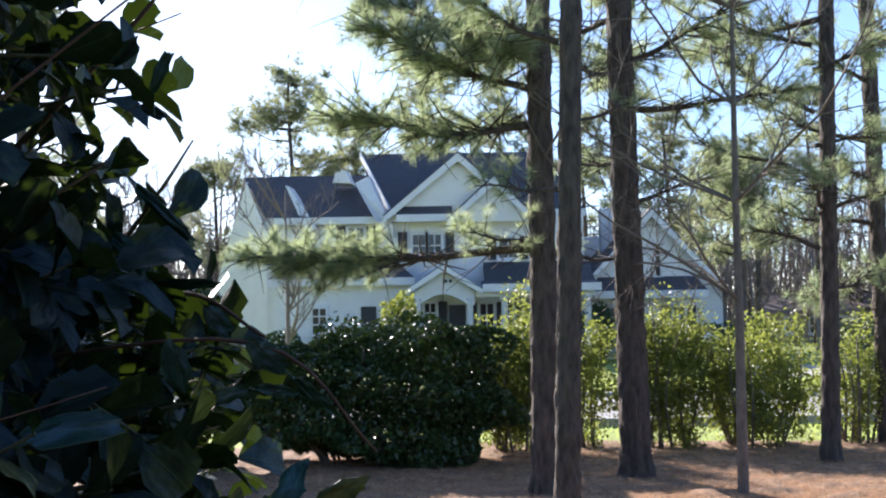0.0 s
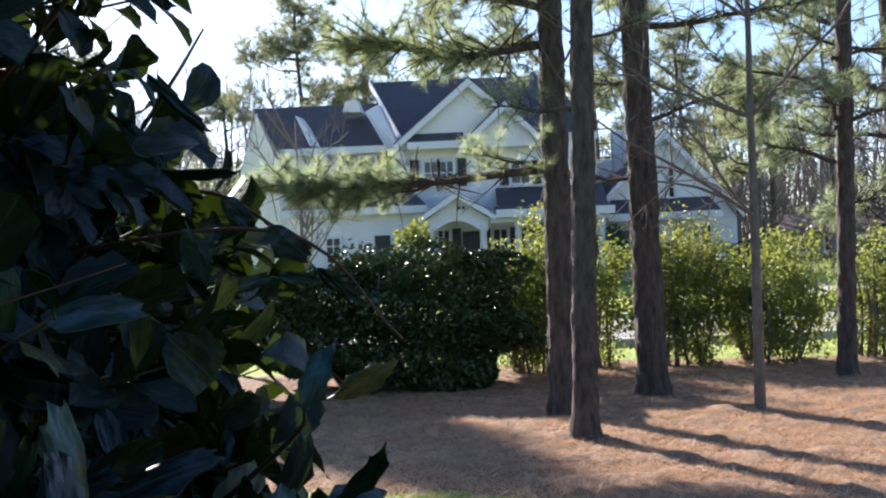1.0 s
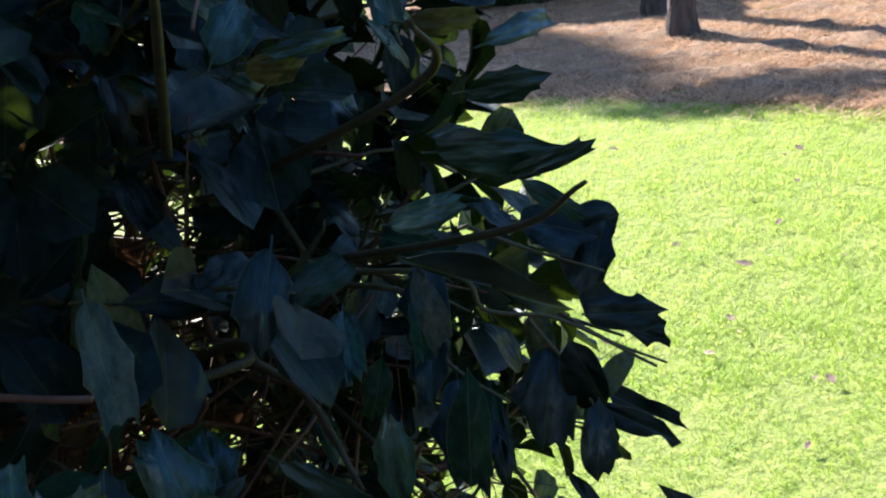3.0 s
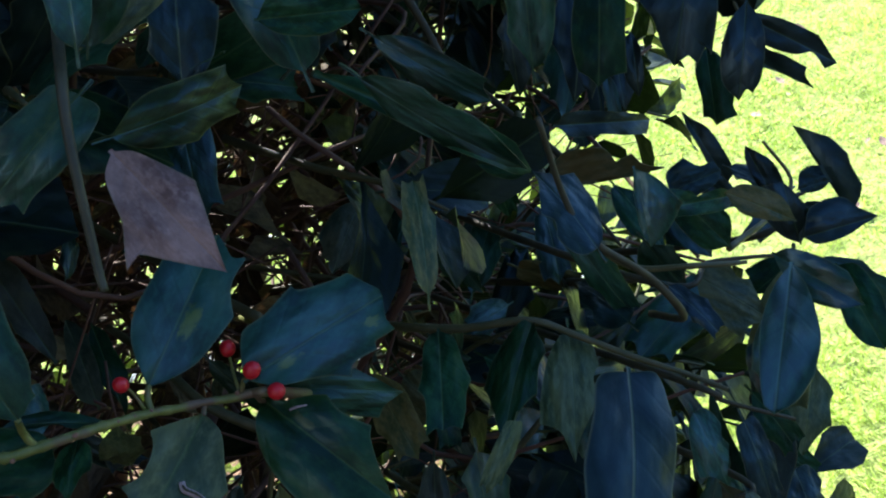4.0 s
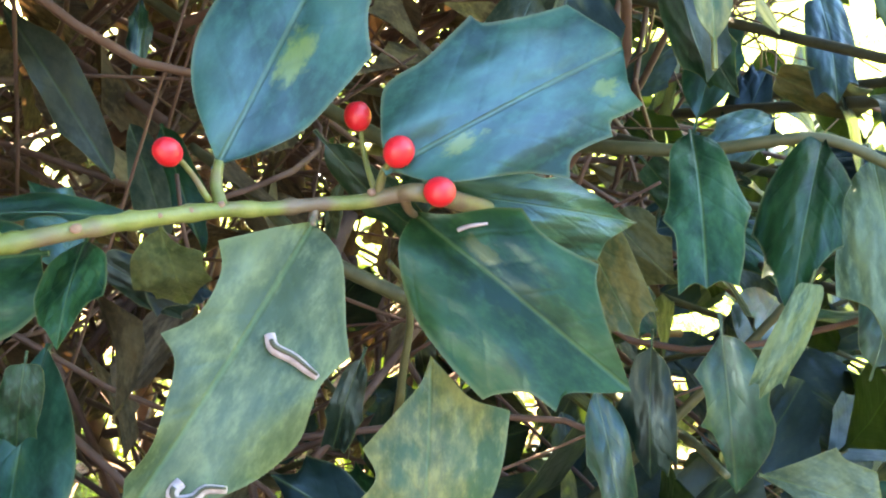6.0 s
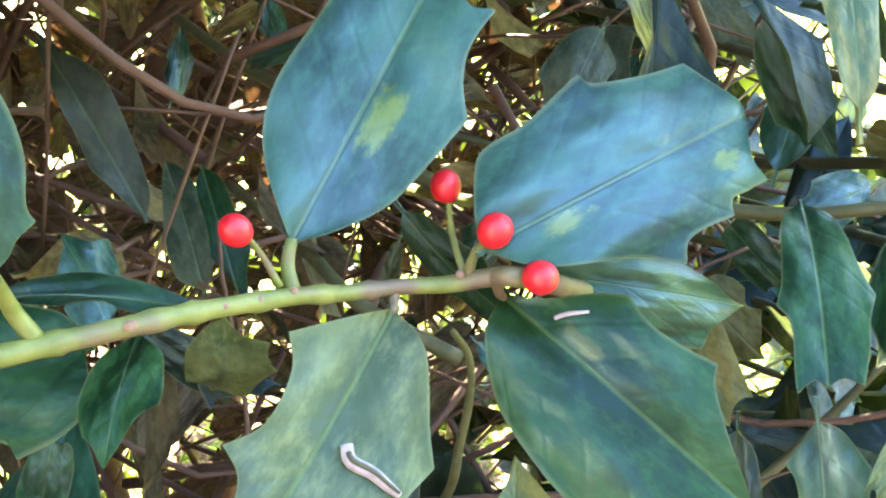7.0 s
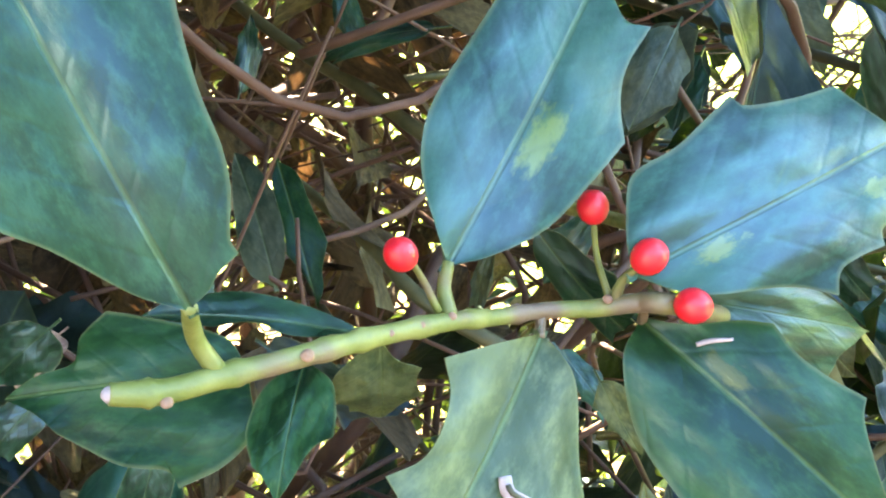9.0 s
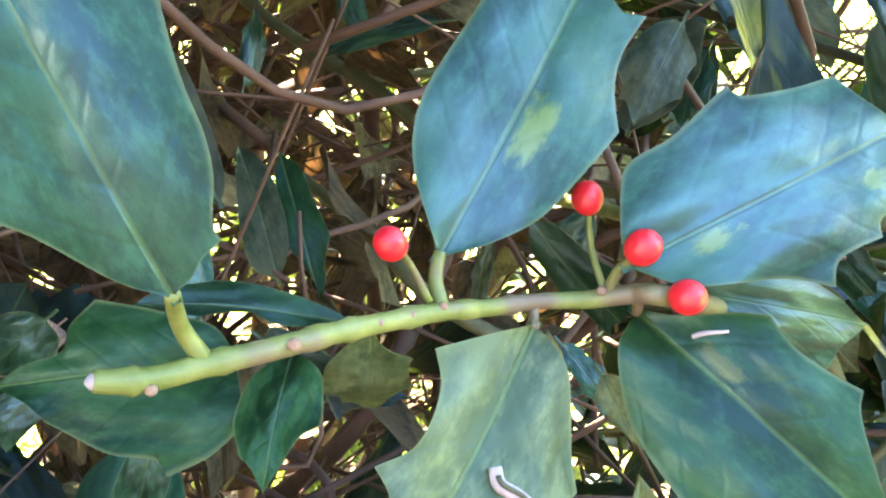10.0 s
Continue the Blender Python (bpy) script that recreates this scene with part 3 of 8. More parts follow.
# upper storey, left wing and its end
part("wall", box_mesh("wall", -7.55, -2.3, 47.0, 47.3, 0, 6.2, siding_mat), house)
part("wall", prism_mesh("wall", [(-7.8, 46.9, 0), (-11.05, 52.0, 0), (-11.05, 52.0, 4.0), (-9.2, 49.5, 8.35), (-7.8, 46.9, 5.75)], (0.3, 0.15, 0), siding_mat), house, "sunlit white gable end")
slope(-7.75, -2.4, 46.6, 6.12, 50.0, 8.45, -9.4)
slope(-10.9, -2.4, 53.6, 5.4, 50.0, 8.35, -9.4, -2.4)
part("dormer_cheek", prism_mesh("dormer_cheek", [(-7.07, 47.6, 7.92), (-6.9, 47.5, 7.86), (-5.5, 46.4, 5.85), (-5.97, 46.4, 5.68)], (0.1, 0.9, 0), trim_mat), house, "white sunlit dormer side")
part("gable_return", prism_mesh("gable_return", [(-3.89, 47.0, 7.88), (-3.28, 47.0, 8.18), (-2.44, 45.9, 6.25), (-2.15, 45.9, 5.85), (-2.15, 45.9, 5.38), (-2.92, 45.9, 6.1)], (0.12, 0.6, 0), trim_mat), house, "white sunlit gable return")
part("dormer_peak", prism_mesh("dormer_peak", [(-4.95, 47.6, 8.0), (-4.8, 47.6, 8.45), (-4.35, 47.6, 8.55), (-4.1, 47.6, 7.95)], (0.1, 1.2, 0), trim_mat), house, "small white dormer peak")
part("rake_board", prism_mesh("rake_board", [(-2.3, 46.2, 6.3), (-2.3, 46.2, 6.55), (-4.0, 51.0, 9.9), (-4.0, 51.0, 9.6)], (0.08, 0, 0), trim_mat), house, "white painted rake board")
# big roof at the back
slope(-2.25, 6.2, 46.35, 6.3, 51.0, 9.6, -3.9, 4.6)
slope(-3.2, 6.2, 56.0, 6.1, 51.0, 9.6, -3.9, 4.6)
part("wall", box_mesh("wall", -2.3, 6.1, 46.3, 46.6, 0, 6.25, siding_mat), house)
gable(-2.3, 0.68, 3.4, 6.25, 8.7, 6.3, 45.95, 4.5, 6.05)
slope(-2.0, 0.4, 45.5, 6.08, 45.96, 6.5)
gable(0.45, 2.2, 3.7, 6.05, 7.6, 6.1, 45.6, 2.5, 5.95)
window(house, -1.35, -0.75, 4.5, 5.5, 46.25, 2, 2, False)
window(house, -0.68, -0.08, 4.5, 5.5, 46.25, 2, 2, False)
for sx in (-1.95, 0.10):
    part("shutter", box_mesh("shutter", sx, sx + 0.38, 46.16, 46.28, 4.4, 5.6, shutter_mat), house, "black louvred shutter")
window(house, 2.4, 3.2, 4.4, 5.3, 46.25, 2, 2, True)
window(house, -4.2, -3.5, 4.95, 5.9, 46.95, 2, 2, True)
# lower storey
slope(-7.4, -1.2, 44.6, 3.35, 47.1, 4.75, -6.4, -2.6)
part("wall", box_mesh("wall", -7.05, -1.35, 45.0, 45.3, 0, 3.4, siding_mat), house)
part("wall", box_mesh("wall", -7.05, -6.75, 45.3, 47.0, 0, 3.4, siding_mat), house)
window(house, -5.55, -4.95, 1.3, 2.35, 44.95, 2, 3)
entry = part("side_door", box_mesh("side_door", -3.5, -2.85, 44.9, 45.02, 0.25, 2.38, door_mat), house, "dark painted side door")
part("knob", box_mesh("knob", -3.0, -2.94, 44.84, 44.9, 1.25, 1.31, kerb_mat), entry)
slope(1.7, 6.3, 44.2, 3.0, 46.4, 4.1)
part("wall", box_mesh("wall", -1.35, 6.0, 45.4, 45.7, 0, 3.2, siding_mat), house)
window(house, -0.85, -0.35, 1.2, 2.5, 45.35, 2, 3, True)
window(house, 1.5, 2.1, 0.9, 2.45, 45.35, 2, 3, True)
window(house, 3.0, 3.6, 0.9, 2.45, 45.35, 2, 3, True)
door = part("front_door", box_mesh("front_door", 0.2, 0.9, 45.28, 45.42, 0.3, 2.4, door_mat), house, "dark front door under the porch")
part("knob", box_mesh("knob", 0.8, 0.85, 45.2, 45.28, 1.3, 1.36, kerb_mat), door)
# porch with an arched pediment on white columns
porch = part("porch_floor", box_mesh("porch_floor", -1.5, 6.0, 42.8, 45.4, 0.0, 0.3, kerb_mat, 0.03), house, "raised concrete porch floor")
arch = [(-1.2, 42.95, 2.9), (-1.2, 42.95, 2.35)] + [(-1.0 + 1.95 * k / 12, 42.95, 2.38 + 0.42 * math.sin(math.pi * k / 12)) for k in range(13)] + [(1.25, 42.95, 2.35), (1.25, 42.95, 2.9), (0.02, 42.95, 3.75)]
part("pediment", prism_mesh("pediment", arch, (0, 0.25, 0), trim_mat, 0.0), porch, "white arched porch pediment")
sign = part("house_sign", box_mesh("house_sign", -0.02, 0.4, 42.925, 42.946, 3.22, 3.42, trim_mat, 0.0), porch, "small white sign with dark bars")
for sx in (0.05, 0.23):
    part("bar", box_mesh("bar", sx, sx + 0.11, 42.905, 42.921, 3.26, 3.38, shutter_mat, 0.0), sign)
for s, xa in ((-1, -1.5), (1, 1.55)):
    part("porch_roof", prism_mesh("porch_roof", [(0.02, 42.6, 3.82), (xa, 42.6, 2.85), (xa, 42.6, 3.0), (0.02, 42.6, 4.02)], (0, 3.4, 0), roof_mat), porch)
    part("porch_rake", prism_mesh("porch_rake", [(0.02, 42.55, 3.7), (xa, 42.55, 2.75), (xa, 42.55, 2.98), (0.02, 42.55, 3.98)], (0, 0.045, 0), trim_mat), porch, "white rake board")
for cx in (-1.05, 1.05, 2.45, 4.2, 5.8):
    p = [(cx, 43.05, 0.3), (cx, 43.05, 0.42), (cx, 43.05, 0.45), (cx, 43.05, 1.4), (cx, 43.05, 2.5), (cx, 43.05, 2.55), (cx, 43.05, 2.66)]
    part("column", tube_mesh("column", p, [0.19, 0.19, 0.15, 0.145, 0.13, 0.17, 0.18], trim_mat, 16), porch, "round white porch column")
part("beam", box_mesh("beam", 1.3, 6.1, 42.95, 43.2, 2.66, 2.95, trim_mat), porch)
slope(1.56, 6.3, 42.6, 2.95, 44.3, 3.15)
# garage gable
gable(5.95, 8.95, 11.95, 3.0, 6.15, 2.9, 46.0, 8.0, 0.0)
window(house, 9.08, 9.32, 3.5, 4.85, 45.95, 1, 3)
slope(6.3, 11.1, 44.9, 2.65, 45.95, 3.3, 6.6, 10.8)
window(house, 7.1, 7.6, 0.9, 2.2, 45.95, 2, 3, True)
window(house, 9.8, 10.3, 0.9, 2.2, 45.95, 2, 3, True)
part("chimney", box_mesh("chimney", 7.35, 8.05, 50.0, 50.7, 3.0, 6.9, trim_mat, 0.03), house, "white chimney")
part("wall", box_mesh("wall", -7.9, 11.9, 55.6, 55.9, 0, 6.0, siding_mat), house)
part("wall", box_mesh("wall", 11.6, 11.9, 46.3, 55.6, 0, 3.0, siding_mat), house)

# heights cut down to fit the camera's view
far_house = thing("house", (26, 70, 0), "distant brick house with a brown roof, squashed to fit the view", "house")
part("wall", box_mesh("wall", 21.0, 33, 70, 78, 0, 1.9, brick_mat), far_house)
part("roof", prism_mesh("roof", [(20.6, 69.4, 1.9), (33.5, 69.4, 1.9), (32, 74, 3.1), (21.6, 74, 3.1)], (0, 0.2, 0.2), roof_tan_mat), far_house)
part("roof", prism_mesh("roof", [(20.6, 78.6, 1.9), (33.5, 78.6, 1.9), (32, 74, 3.1), (21.6, 74, 3.1)], (0, -0.2, 0.2), roof_tan_mat), far_house)
for x in (22.0, 23.6, 25.4, 27.2, 28.6, 30.0):
    window(far_house, x, x + 0.7, 0.6, 1.6, 69.97, 2, 2)


# ---- pines ----
def tuft_arrays(centres, dirs, size, width, count):
    """Bundles of needles: count thin blades fanning out from each centre round its direction."""
    n = len(centres)
    c = np.repeat(np.asarray(centres, float), count, 0)
    d = np.repeat(np.asarray(dirs, float), count, 0)
    r = rng.normal(size=(n * count, 3))
    w = d * 0.75 + r * 0.55
    w /= np.linalg.norm(w, axis=1)[:, None]
    ln = size * rng.uniform(0.6, 1.15, n * count)[:, None]
    s = np.cross(w, rng.normal(size=w.shape))
    s /= np.linalg.norm(s, axis=1)[:, None]
    s *= width / 2
    tip = c + w * ln - np.array([0, 0, 0.15]) * ln * rng.random((n * count, 1))
    v = np.stack([c - s, c + s, tip], 1).reshape(-1, 3)
    return v, np.arange(n * count * 3).reshape(-1, 3)


def pine_limb(tree, start, end, sag, twigs, tufts, spread, radius, needle_len=0.15, needle_w=0.0045, count=26, green_from=0.35, mat=needle_mat):
    """A limb with side twigs and needle tufts; returns nothing, hangs its parts on the tree."""
    a, z = np.array(start, float), np.array(end, float)
    t = np.linspace(0, 1, 14)
    line = a + (z - a) * t[:, None]
    line[:, 2] += -sag * np.sin(np.pi * t) + 0.02 * np.sin(9 * t + a[0])
    wob = rng.normal(size=3) * 0.06
    line += np.sin(5 * t)[:, None] * wob * np.linalg.norm(z - a) * 0.25
    chunks = [clean(*tube(line, radius * (1 - 0.8 * t), 6))]
    cs, ds = [], []
    for k in range(twigs):
        s = green_from * 0.6 + (1 - green_from * 0.6) * rng.random()
        p = line[int(s * 13)]
        d = (z - a) / np.linalg.norm(z - a) * 0.6 + rng.normal(size=3) * np.array([0.8, 0.8, 0.5])
        d /= np.linalg.norm(d)
        ln = spread * rng.uniform(0.5, 1.1) * (1.15 - 0.5 * s)
        q = p + d * ln + np.array([0, 0, 0.08 * ln])
        mid = (p + q) / 2 + rng.normal(size=3) * 0.04 * ln
        tw = smooth_line([p, mid, q], 6)
        chunks.append(clean(*tube(tw, np.linspace(radius * 0.28, radius * 0.1, 6), 4)))
        if s > green_from:
            for j in range(tufts):
                u = 0.35 + 0.65 * (j + rng.random()) / tufts
                cs.append(tw[min(5, int(u * 5))] + rng.normal(size=3) * 0.012)
                ds.append(d * 0.7 + rng.normal(size=3) * 0.4 + np.array([0, 0, 0.3]))
    for k in range(twigs // 2):      # bare side twigs
        p = line[int(13 * rng.random())]
        d = (z - a) / np.linalg.norm(z - a) * 0.5 + rng.normal(size=3) * np.array([0.8, 0.8, 0.6])
        q = p + d / np.linalg.norm(d) * spread * rng.uniform(0.4, 1.2)
        chunks.append(clean(*tube(smooth_line([p, (p + q) / 2 + rng.normal(size=3) * 0.06 * spread, q], 5), np.linspace(radius * 0.2, 0.002, 5), 3)))
    v, f = joined(chunks)
    limb = part("branch", fast_mesh("branch", v, f, limb_mat), tree)
    if cs:
        ds = np.array(ds)
        ds /= np.linalg.norm(ds, axis=1)[:, None]
        v, f = tuft_arrays(cs, ds, needle_len, needle_w, count)
        part("needles", fast_mesh("needles", v, f, mat, smooth=False), limb, "yellow green pine needles", "stuff")


def pine_trunk(tree, x, y, r, height, lean=(0.0, 0.0), mat=pine_bark_mat, sides=44, rough=0.11):
    n = 150
    zz = np.concatenate([np.linspace(-0.05, 5.5, 110), np.linspace(5.6, height, n - 110)])
    t = zz / height
    flare = 1 + 0.45 * np.exp(-np.maximum(zz, 0) / 0.16)
    rad = r * flare * (1 - 0.55 * np.clip(t, 0, 1))
    pts = np.stack([x + lean[0] * zz, y + lean[1] * zz, zz], -1)
    v, f = tube(pts, rad, sides, False)
    c = np.repeat(pts, sides, 0)
    out = v - c
    ang = np.tile(np.arange(sides) * 2 * np.pi / sides, n)
    for k in range(len(v)):
        q = Vector((math.cos(ang[k]) * 2.6 * r / 0.12, math.sin(ang[k]) * 2.6 * r / 0.12, v[k][2] * 5.0 + x * 7))
        out[k] *= 1 + rough * (abs(noise.noise(q)) * 3.0 - 0.6) + 0.03 * noise.noise(q * 0.3)
    return part("trunk", fast_mesh("trunk", c + out, f, mat, smooth=True), tree)


def near_pine(x, y, r, label, lean=(0, 0), height=15):
    tree = thing("pine_tree", (x, y, 0), label, "pine tree", "tall pines in the straw bed")
    pine_trunk(tree, x, y, r, height, lean)
    for k in range(16):       # the high crown
        z = 7 + 0.5 * k
        a = rng.uniform(0, 2 * np.pi)
        ln = 2.6 * (1.1 - k / 18)
        pine_limb(tree, (x, y, z), (x + ln * math.cos(a), y + ln * math.sin(a), z + 0.5), 0.1, 14, 4, 0.9, 0.04, 0.3, 0.02, 12)
    return tree


pine_a = near_pine(1.20, 10.15, 0.132, "tall pine with dark furrowed bark and low needle branches", (0.002, 0.0))
pine_b = near_pine(1.245, 8.8, 0.105, "slimmer pine standing just before another trunk", (0.030, 0.0))
pine_c = near_pine(2.23, 11.25, 0.157, "stout pine with dark plated bark in the straw bed", (-0.012, 0.0))
pine_d = near_pine(4.66, 12.4, 0.105, "slim pine with whorls of side branches", (0.028, 0.0))
pine_e = near_pine(6.05, 14.2, 0.12, "pine at the far end of the straw bed", (-0.01, 0.0))
# limbs: needle sprays before the house and across the sky
pine_limb(pine_a, (1.13, 10.15, 2.36), (-1.75, 10.5, 2.42), 0.10, 130, 7, 0.55, 0.045, green_from=0.5)
pine_limb(pine_a, (1.13, 10.15, 2.42), (0.35, 9.8, 2.55), 0.02, 18, 4, 0.45, 0.022, green_from=0.3)
pine_limb(pine_a, (1.12, 10.15, 3.55), (-0.8, 10.2, 3.66), 0.06, 100, 6, 0.62, 0.045, green_from=0.25)
pine_limb(pine_a, (1.12, 10.15, 3.9), (-0.5, 9.7, 4.45), 0.04, 90, 6, 0.6, 0.04, green_from=0.25)
pine_limb(pine_a, (1.12, 10.15, 4.5), (-0.6, 10.9, 5.0), 0.02, 90, 6, 0.6, 0.04, green_from=0.2)
pine_limb(pine_a, (1.12, 10.15, 4.2), (0.5, 9.3, 4.3), 0.02, 70, 6, 0.5, 0.035, green_from=0.2)
pine_limb(pine_b, (1.25, 8.8, 4.0), (0.3, 8.4, 4.4), 0.02, 35, 5, 0.5, 0.03, green_from=0.3)
pine_limb(pine_b, (1.25, 8.8, 2.75), (0.55, 9.2, 2.9), 0.02, 14, 3, 0.4, 0.022, green_from=0.4)
pine_limb(pine_b, (1.25, 8.8, 3.3), (2.1, 9.3, 3.6), -0.02, 16, 2, 0.5, 0.02, green_from=0.7)
pine_limb(pine_c, (2.2, 11.25, 2.9), (3.1, 11.3, 3.25), 0.05, 24, 3, 0.6, 0.03, green_from=0.6)
pine_limb(pine_c, (2.2, 11.25, 2.35), (1.2, 11.6, 2.45), 0.04, 20, 2, 0.5, 0.025, green_from=0.6)
pine_limb(pine_c, (2.2, 11.25, 3.9), (4.0, 11.0, 4.1), 0.05, 44, 4, 0.7, 0.04, green_from=0.35)
pine_limb(pine_c, (2.15, 11.25, 4.4), (3.3, 10.6, 4.9), 0.05, 44, 4, 0.7, 0.04, green_from=0.3)
pine_limb(pine_c, (2.15, 11.25, 4.3), (1.6, 12.4, 4.8), 0.05, 36, 4, 0.6, 0.03, green_from=0.35)
pine_limb(pine_c, (2.2, 11.25, 3.4), (1.6, 12.3, 3.5), 0.05, 30, 4, 0.6, 0.03, green_from=0.4)
# extra limbs reaching back, added to drop shade on the straw bed
for s0, e0 in (((1.17, 10.4, 4.6), (-0.3, 13.2, 4.9)), ((2.2, 11.5, 5.0), (0.6, 14.2, 5.2)), ((2.2, 11.5, 4.8), (2.6, 14.4, 4.9)), ((4.7, 12.4, 5.2), (3.6, 15.0, 5.4)), ((1.17, 10.4, 5.6), (-1.2, 12.4, 5.9)), ((4.7, 12.4, 5.8), (2.4, 14.2, 6.0))):
    pine_limb(pine_c if s0[0] > 2 else pine_a, s0, e0, 0.05, 60, 5, 0.75, 0.04, 0.2, 0.008, 20, green_from=0.25)
for z, ex, ey, ez, g in ((2.5, 3.5, 12.3, 2.9, 0.5), (2.9, 5.7, 12.0, 3.3, 0.5), (3.3, 3.3, 12.8, 3.9, 0.4), (3.7, 5.9, 12.9, 4.0, 0.4), (4.1, 3.4, 11.8, 4.6, 0.35), (4.6, 5.6, 11.9, 5.0, 0.3), (2.0, 5.4, 12.9, 2.2, 0.7), (3.0, 4.2, 11.3, 3.3, 0.6), (4.9, 3.7, 12.9, 5.4, 0.2)):
    pine_limb(pine_d, (4.62, 12.4, z), (ex, ey, ez), 0.06, 34, 4, 0.6, 0.03, green_from=g)
for z, ex, ey, ez, g in ((2.3, 4.9, 14.0, 1.9, 0.5), (2.9, 4.6, 14.5, 3.2, 0.4), (3.4, 5.2, 13.4, 3.8, 0.4), (4.0, 4.4, 14.2, 4.6, 0.35), (4.8, 4.9, 13.6, 5.4, 0.3), (5.3, 6.2, 13.2, 5.8, 0.3)):
    pine_limb(pine_e, (6.0, 14.2, z), (ex, ey, ez), 0.08, 36, 4, 0.7, 0.035, green_from=g)


# ---- bare trees ----
def bare_arrays(base, height, r, seed, levels=4, spread=0.5, first=0.3, sides=5, thin=0.34, many=9, wander=0.03, lean=0.0):
    g = np.random.default_rng(seed)
    groups = []

    def grow_limb(p, d, ln, rad, level):
        if level < 2:
            groups.append([])
        chunks = groups[-1]
        n = 7 if level < 2 else 4
        pts = [p]
        for _ in range(n - 1):
            d = d + g.normal(size=3) * (0.11 if level else wander) + np.array([0, 0, 0.03 * level])
            d /= np.linalg.norm(d)
            pts.append(pts[-1] + d * ln / (n - 1))
        pts = np.array(pts)
        chunks.append(clean(*tube(pts, np.linspace(rad, rad * (0.4 if level else 0.22), n), max(3, sides - level), False)))
        if level >= levels:
            return
        for k in range(many if level == 0 else (5 if many < 10 else 7)):
            s = first + (1 - first) * (k + g.random()) / many if level == 0 else 0.25 + 0.75 * g.random()
            q = pts[min(n - 1, int(s * (n - 1)))]
            a = g.normal(size=3)
            a -= d * (a @ d)
            a /= np.linalg.norm(a)
            nd = d * (1 - spread) + a * spread + np.array([0, 0, 0.12])
            grow_limb(q, nd / np.linalg.norm(nd), ln * g.uniform(0.32, 0.52), rad * (0.42 if level else thin), level + 1)

    grow_limb(np.array(base, float), np.array([lean, 0.0, 1.0]), height, r, 0)
    return [joined(c) for c in groups if c]


def bare_parts(tree, mat, *args):
    """The trunk first, then each main branch with its twigs."""
    for k, (v, f) in enumerate(bare_arrays(*args)):
        name = "branch" if k else "trunk"
        part(name, fast_mesh(name, v, f, mat), tree)


sapling = thing("bare_tree", (3.04, 10.26, 0), "slender leafless young tree with thin grey branches", "tree")
bare_parts(sapling, thin_bark_mat, (3.03, 10.1, -0.02), 5.6, 0.055, 8, 3, 0.72, 0.32, 8, 0.3, 15, 0.008, 0.02)
yard_tree = thing("bare_tree", (-5.2, 36, 0), "leafless ornamental tree before the house", "tree")
bare_parts(yard_tree, bare_mat, (-5.2, 36, 0), 6.3, 0.10, 11, 3, 0.5, 0.12, 5, 0.4, 13)
for k, (x, y, h) in enumerate(((-12.5, 46, 6.5), (-15, 55, 9), (-11.5, 58, 9.5), (-18, 60, 11), (-14, 64, 12), (-21, 66, 11), (-13.5, 50, 7), (-16, 47, 7), (13.6, 52, 7.5), (15.5, 54, 8), (18, 52, 8.5), (19.5, 60, 10), (-10.3, 55, 9), (-9.9, 60, 10.5), (14, 58, 9), (17, 64, 11), (20, 56, 9), (13, 66, 12), (24, 68, 12), (27, 62, 11))):
    tr = thing("bare_tree", (x, y, 0), "grey leafless tree in the winter woods", "tree", "bare trees behind the house")
    bare_parts(tr, bare_mat, (x, y, 0), h, 0.12, 40 + k, 3, 0.5, 0.1, 4, 0.3, 11)


# ---- far pines and woods ----
def far_pine(x, y, h, crown_from, spread, n):
    tree = thing("pine_tree", (x, y, 0), "distant pine with a loose sunlit crown", "pine tree", "pines behind the house")
    zz = np.linspace(0, h, 12)
    part("trunk", tube_mesh("trunk", np.stack([x + 0.2 * np.sin(zz * 0.3), np.full(12, y), zz], -1), 0.2 * (1 - 0.7 * zz / h), pine_bark_mat, 8), tree)
    cs, ds = [], []
    limbs = []
    for k in range(n):
        u = rng.random()
        z = crown_from + (h - crown_from) * u
        a = rng.uniform(0, 2 * np.pi)
        ln = spread * (1.1 - 0.85 * u) * rng.uniform(0.5, 1.2)
        e = np.array([x + ln * math.cos(a), y + ln * math.sin(a), z + 0.25 * ln])
        limbs.append(clean(*tube([(x, y, z), ((x + e[0]) / 2, (y + e[1]) / 2, z + 0.05), e], [0.06, 0.04, 0.02], 3, False)))
        m_ = 46
        knots = e + rng.normal(size=(4, 3)) * np.array([0.6, 0.6, 0.3]) * spread * 0.30
        c = knots[rng.integers(0, 4, m_)] + rng.normal(size=(m_, 3)) * 0.20
        cs.append(c)
        ds.append(rng.normal(size=(m_, 3)) * 0.6 + (c - np.array([x, y, z])) * 0.35 + np.array([0, 0, 0.4]))
    v, f = joined(limbs)
    part("bough", fast_mesh("bough", v, f, pine_bark_mat), tree, "", "stuff")
    cs, ds = np.vstack(cs), np.vstack(ds)
    ds /= np.linalg.norm(ds, axis=1)[:, None]
    v, f = tuft_arrays(cs, ds, 0.46, 0.045, 10)
    part("crown", fast_mesh("crown", v, f, far_needle_mat, smooth=False), tree, "", "stuff")


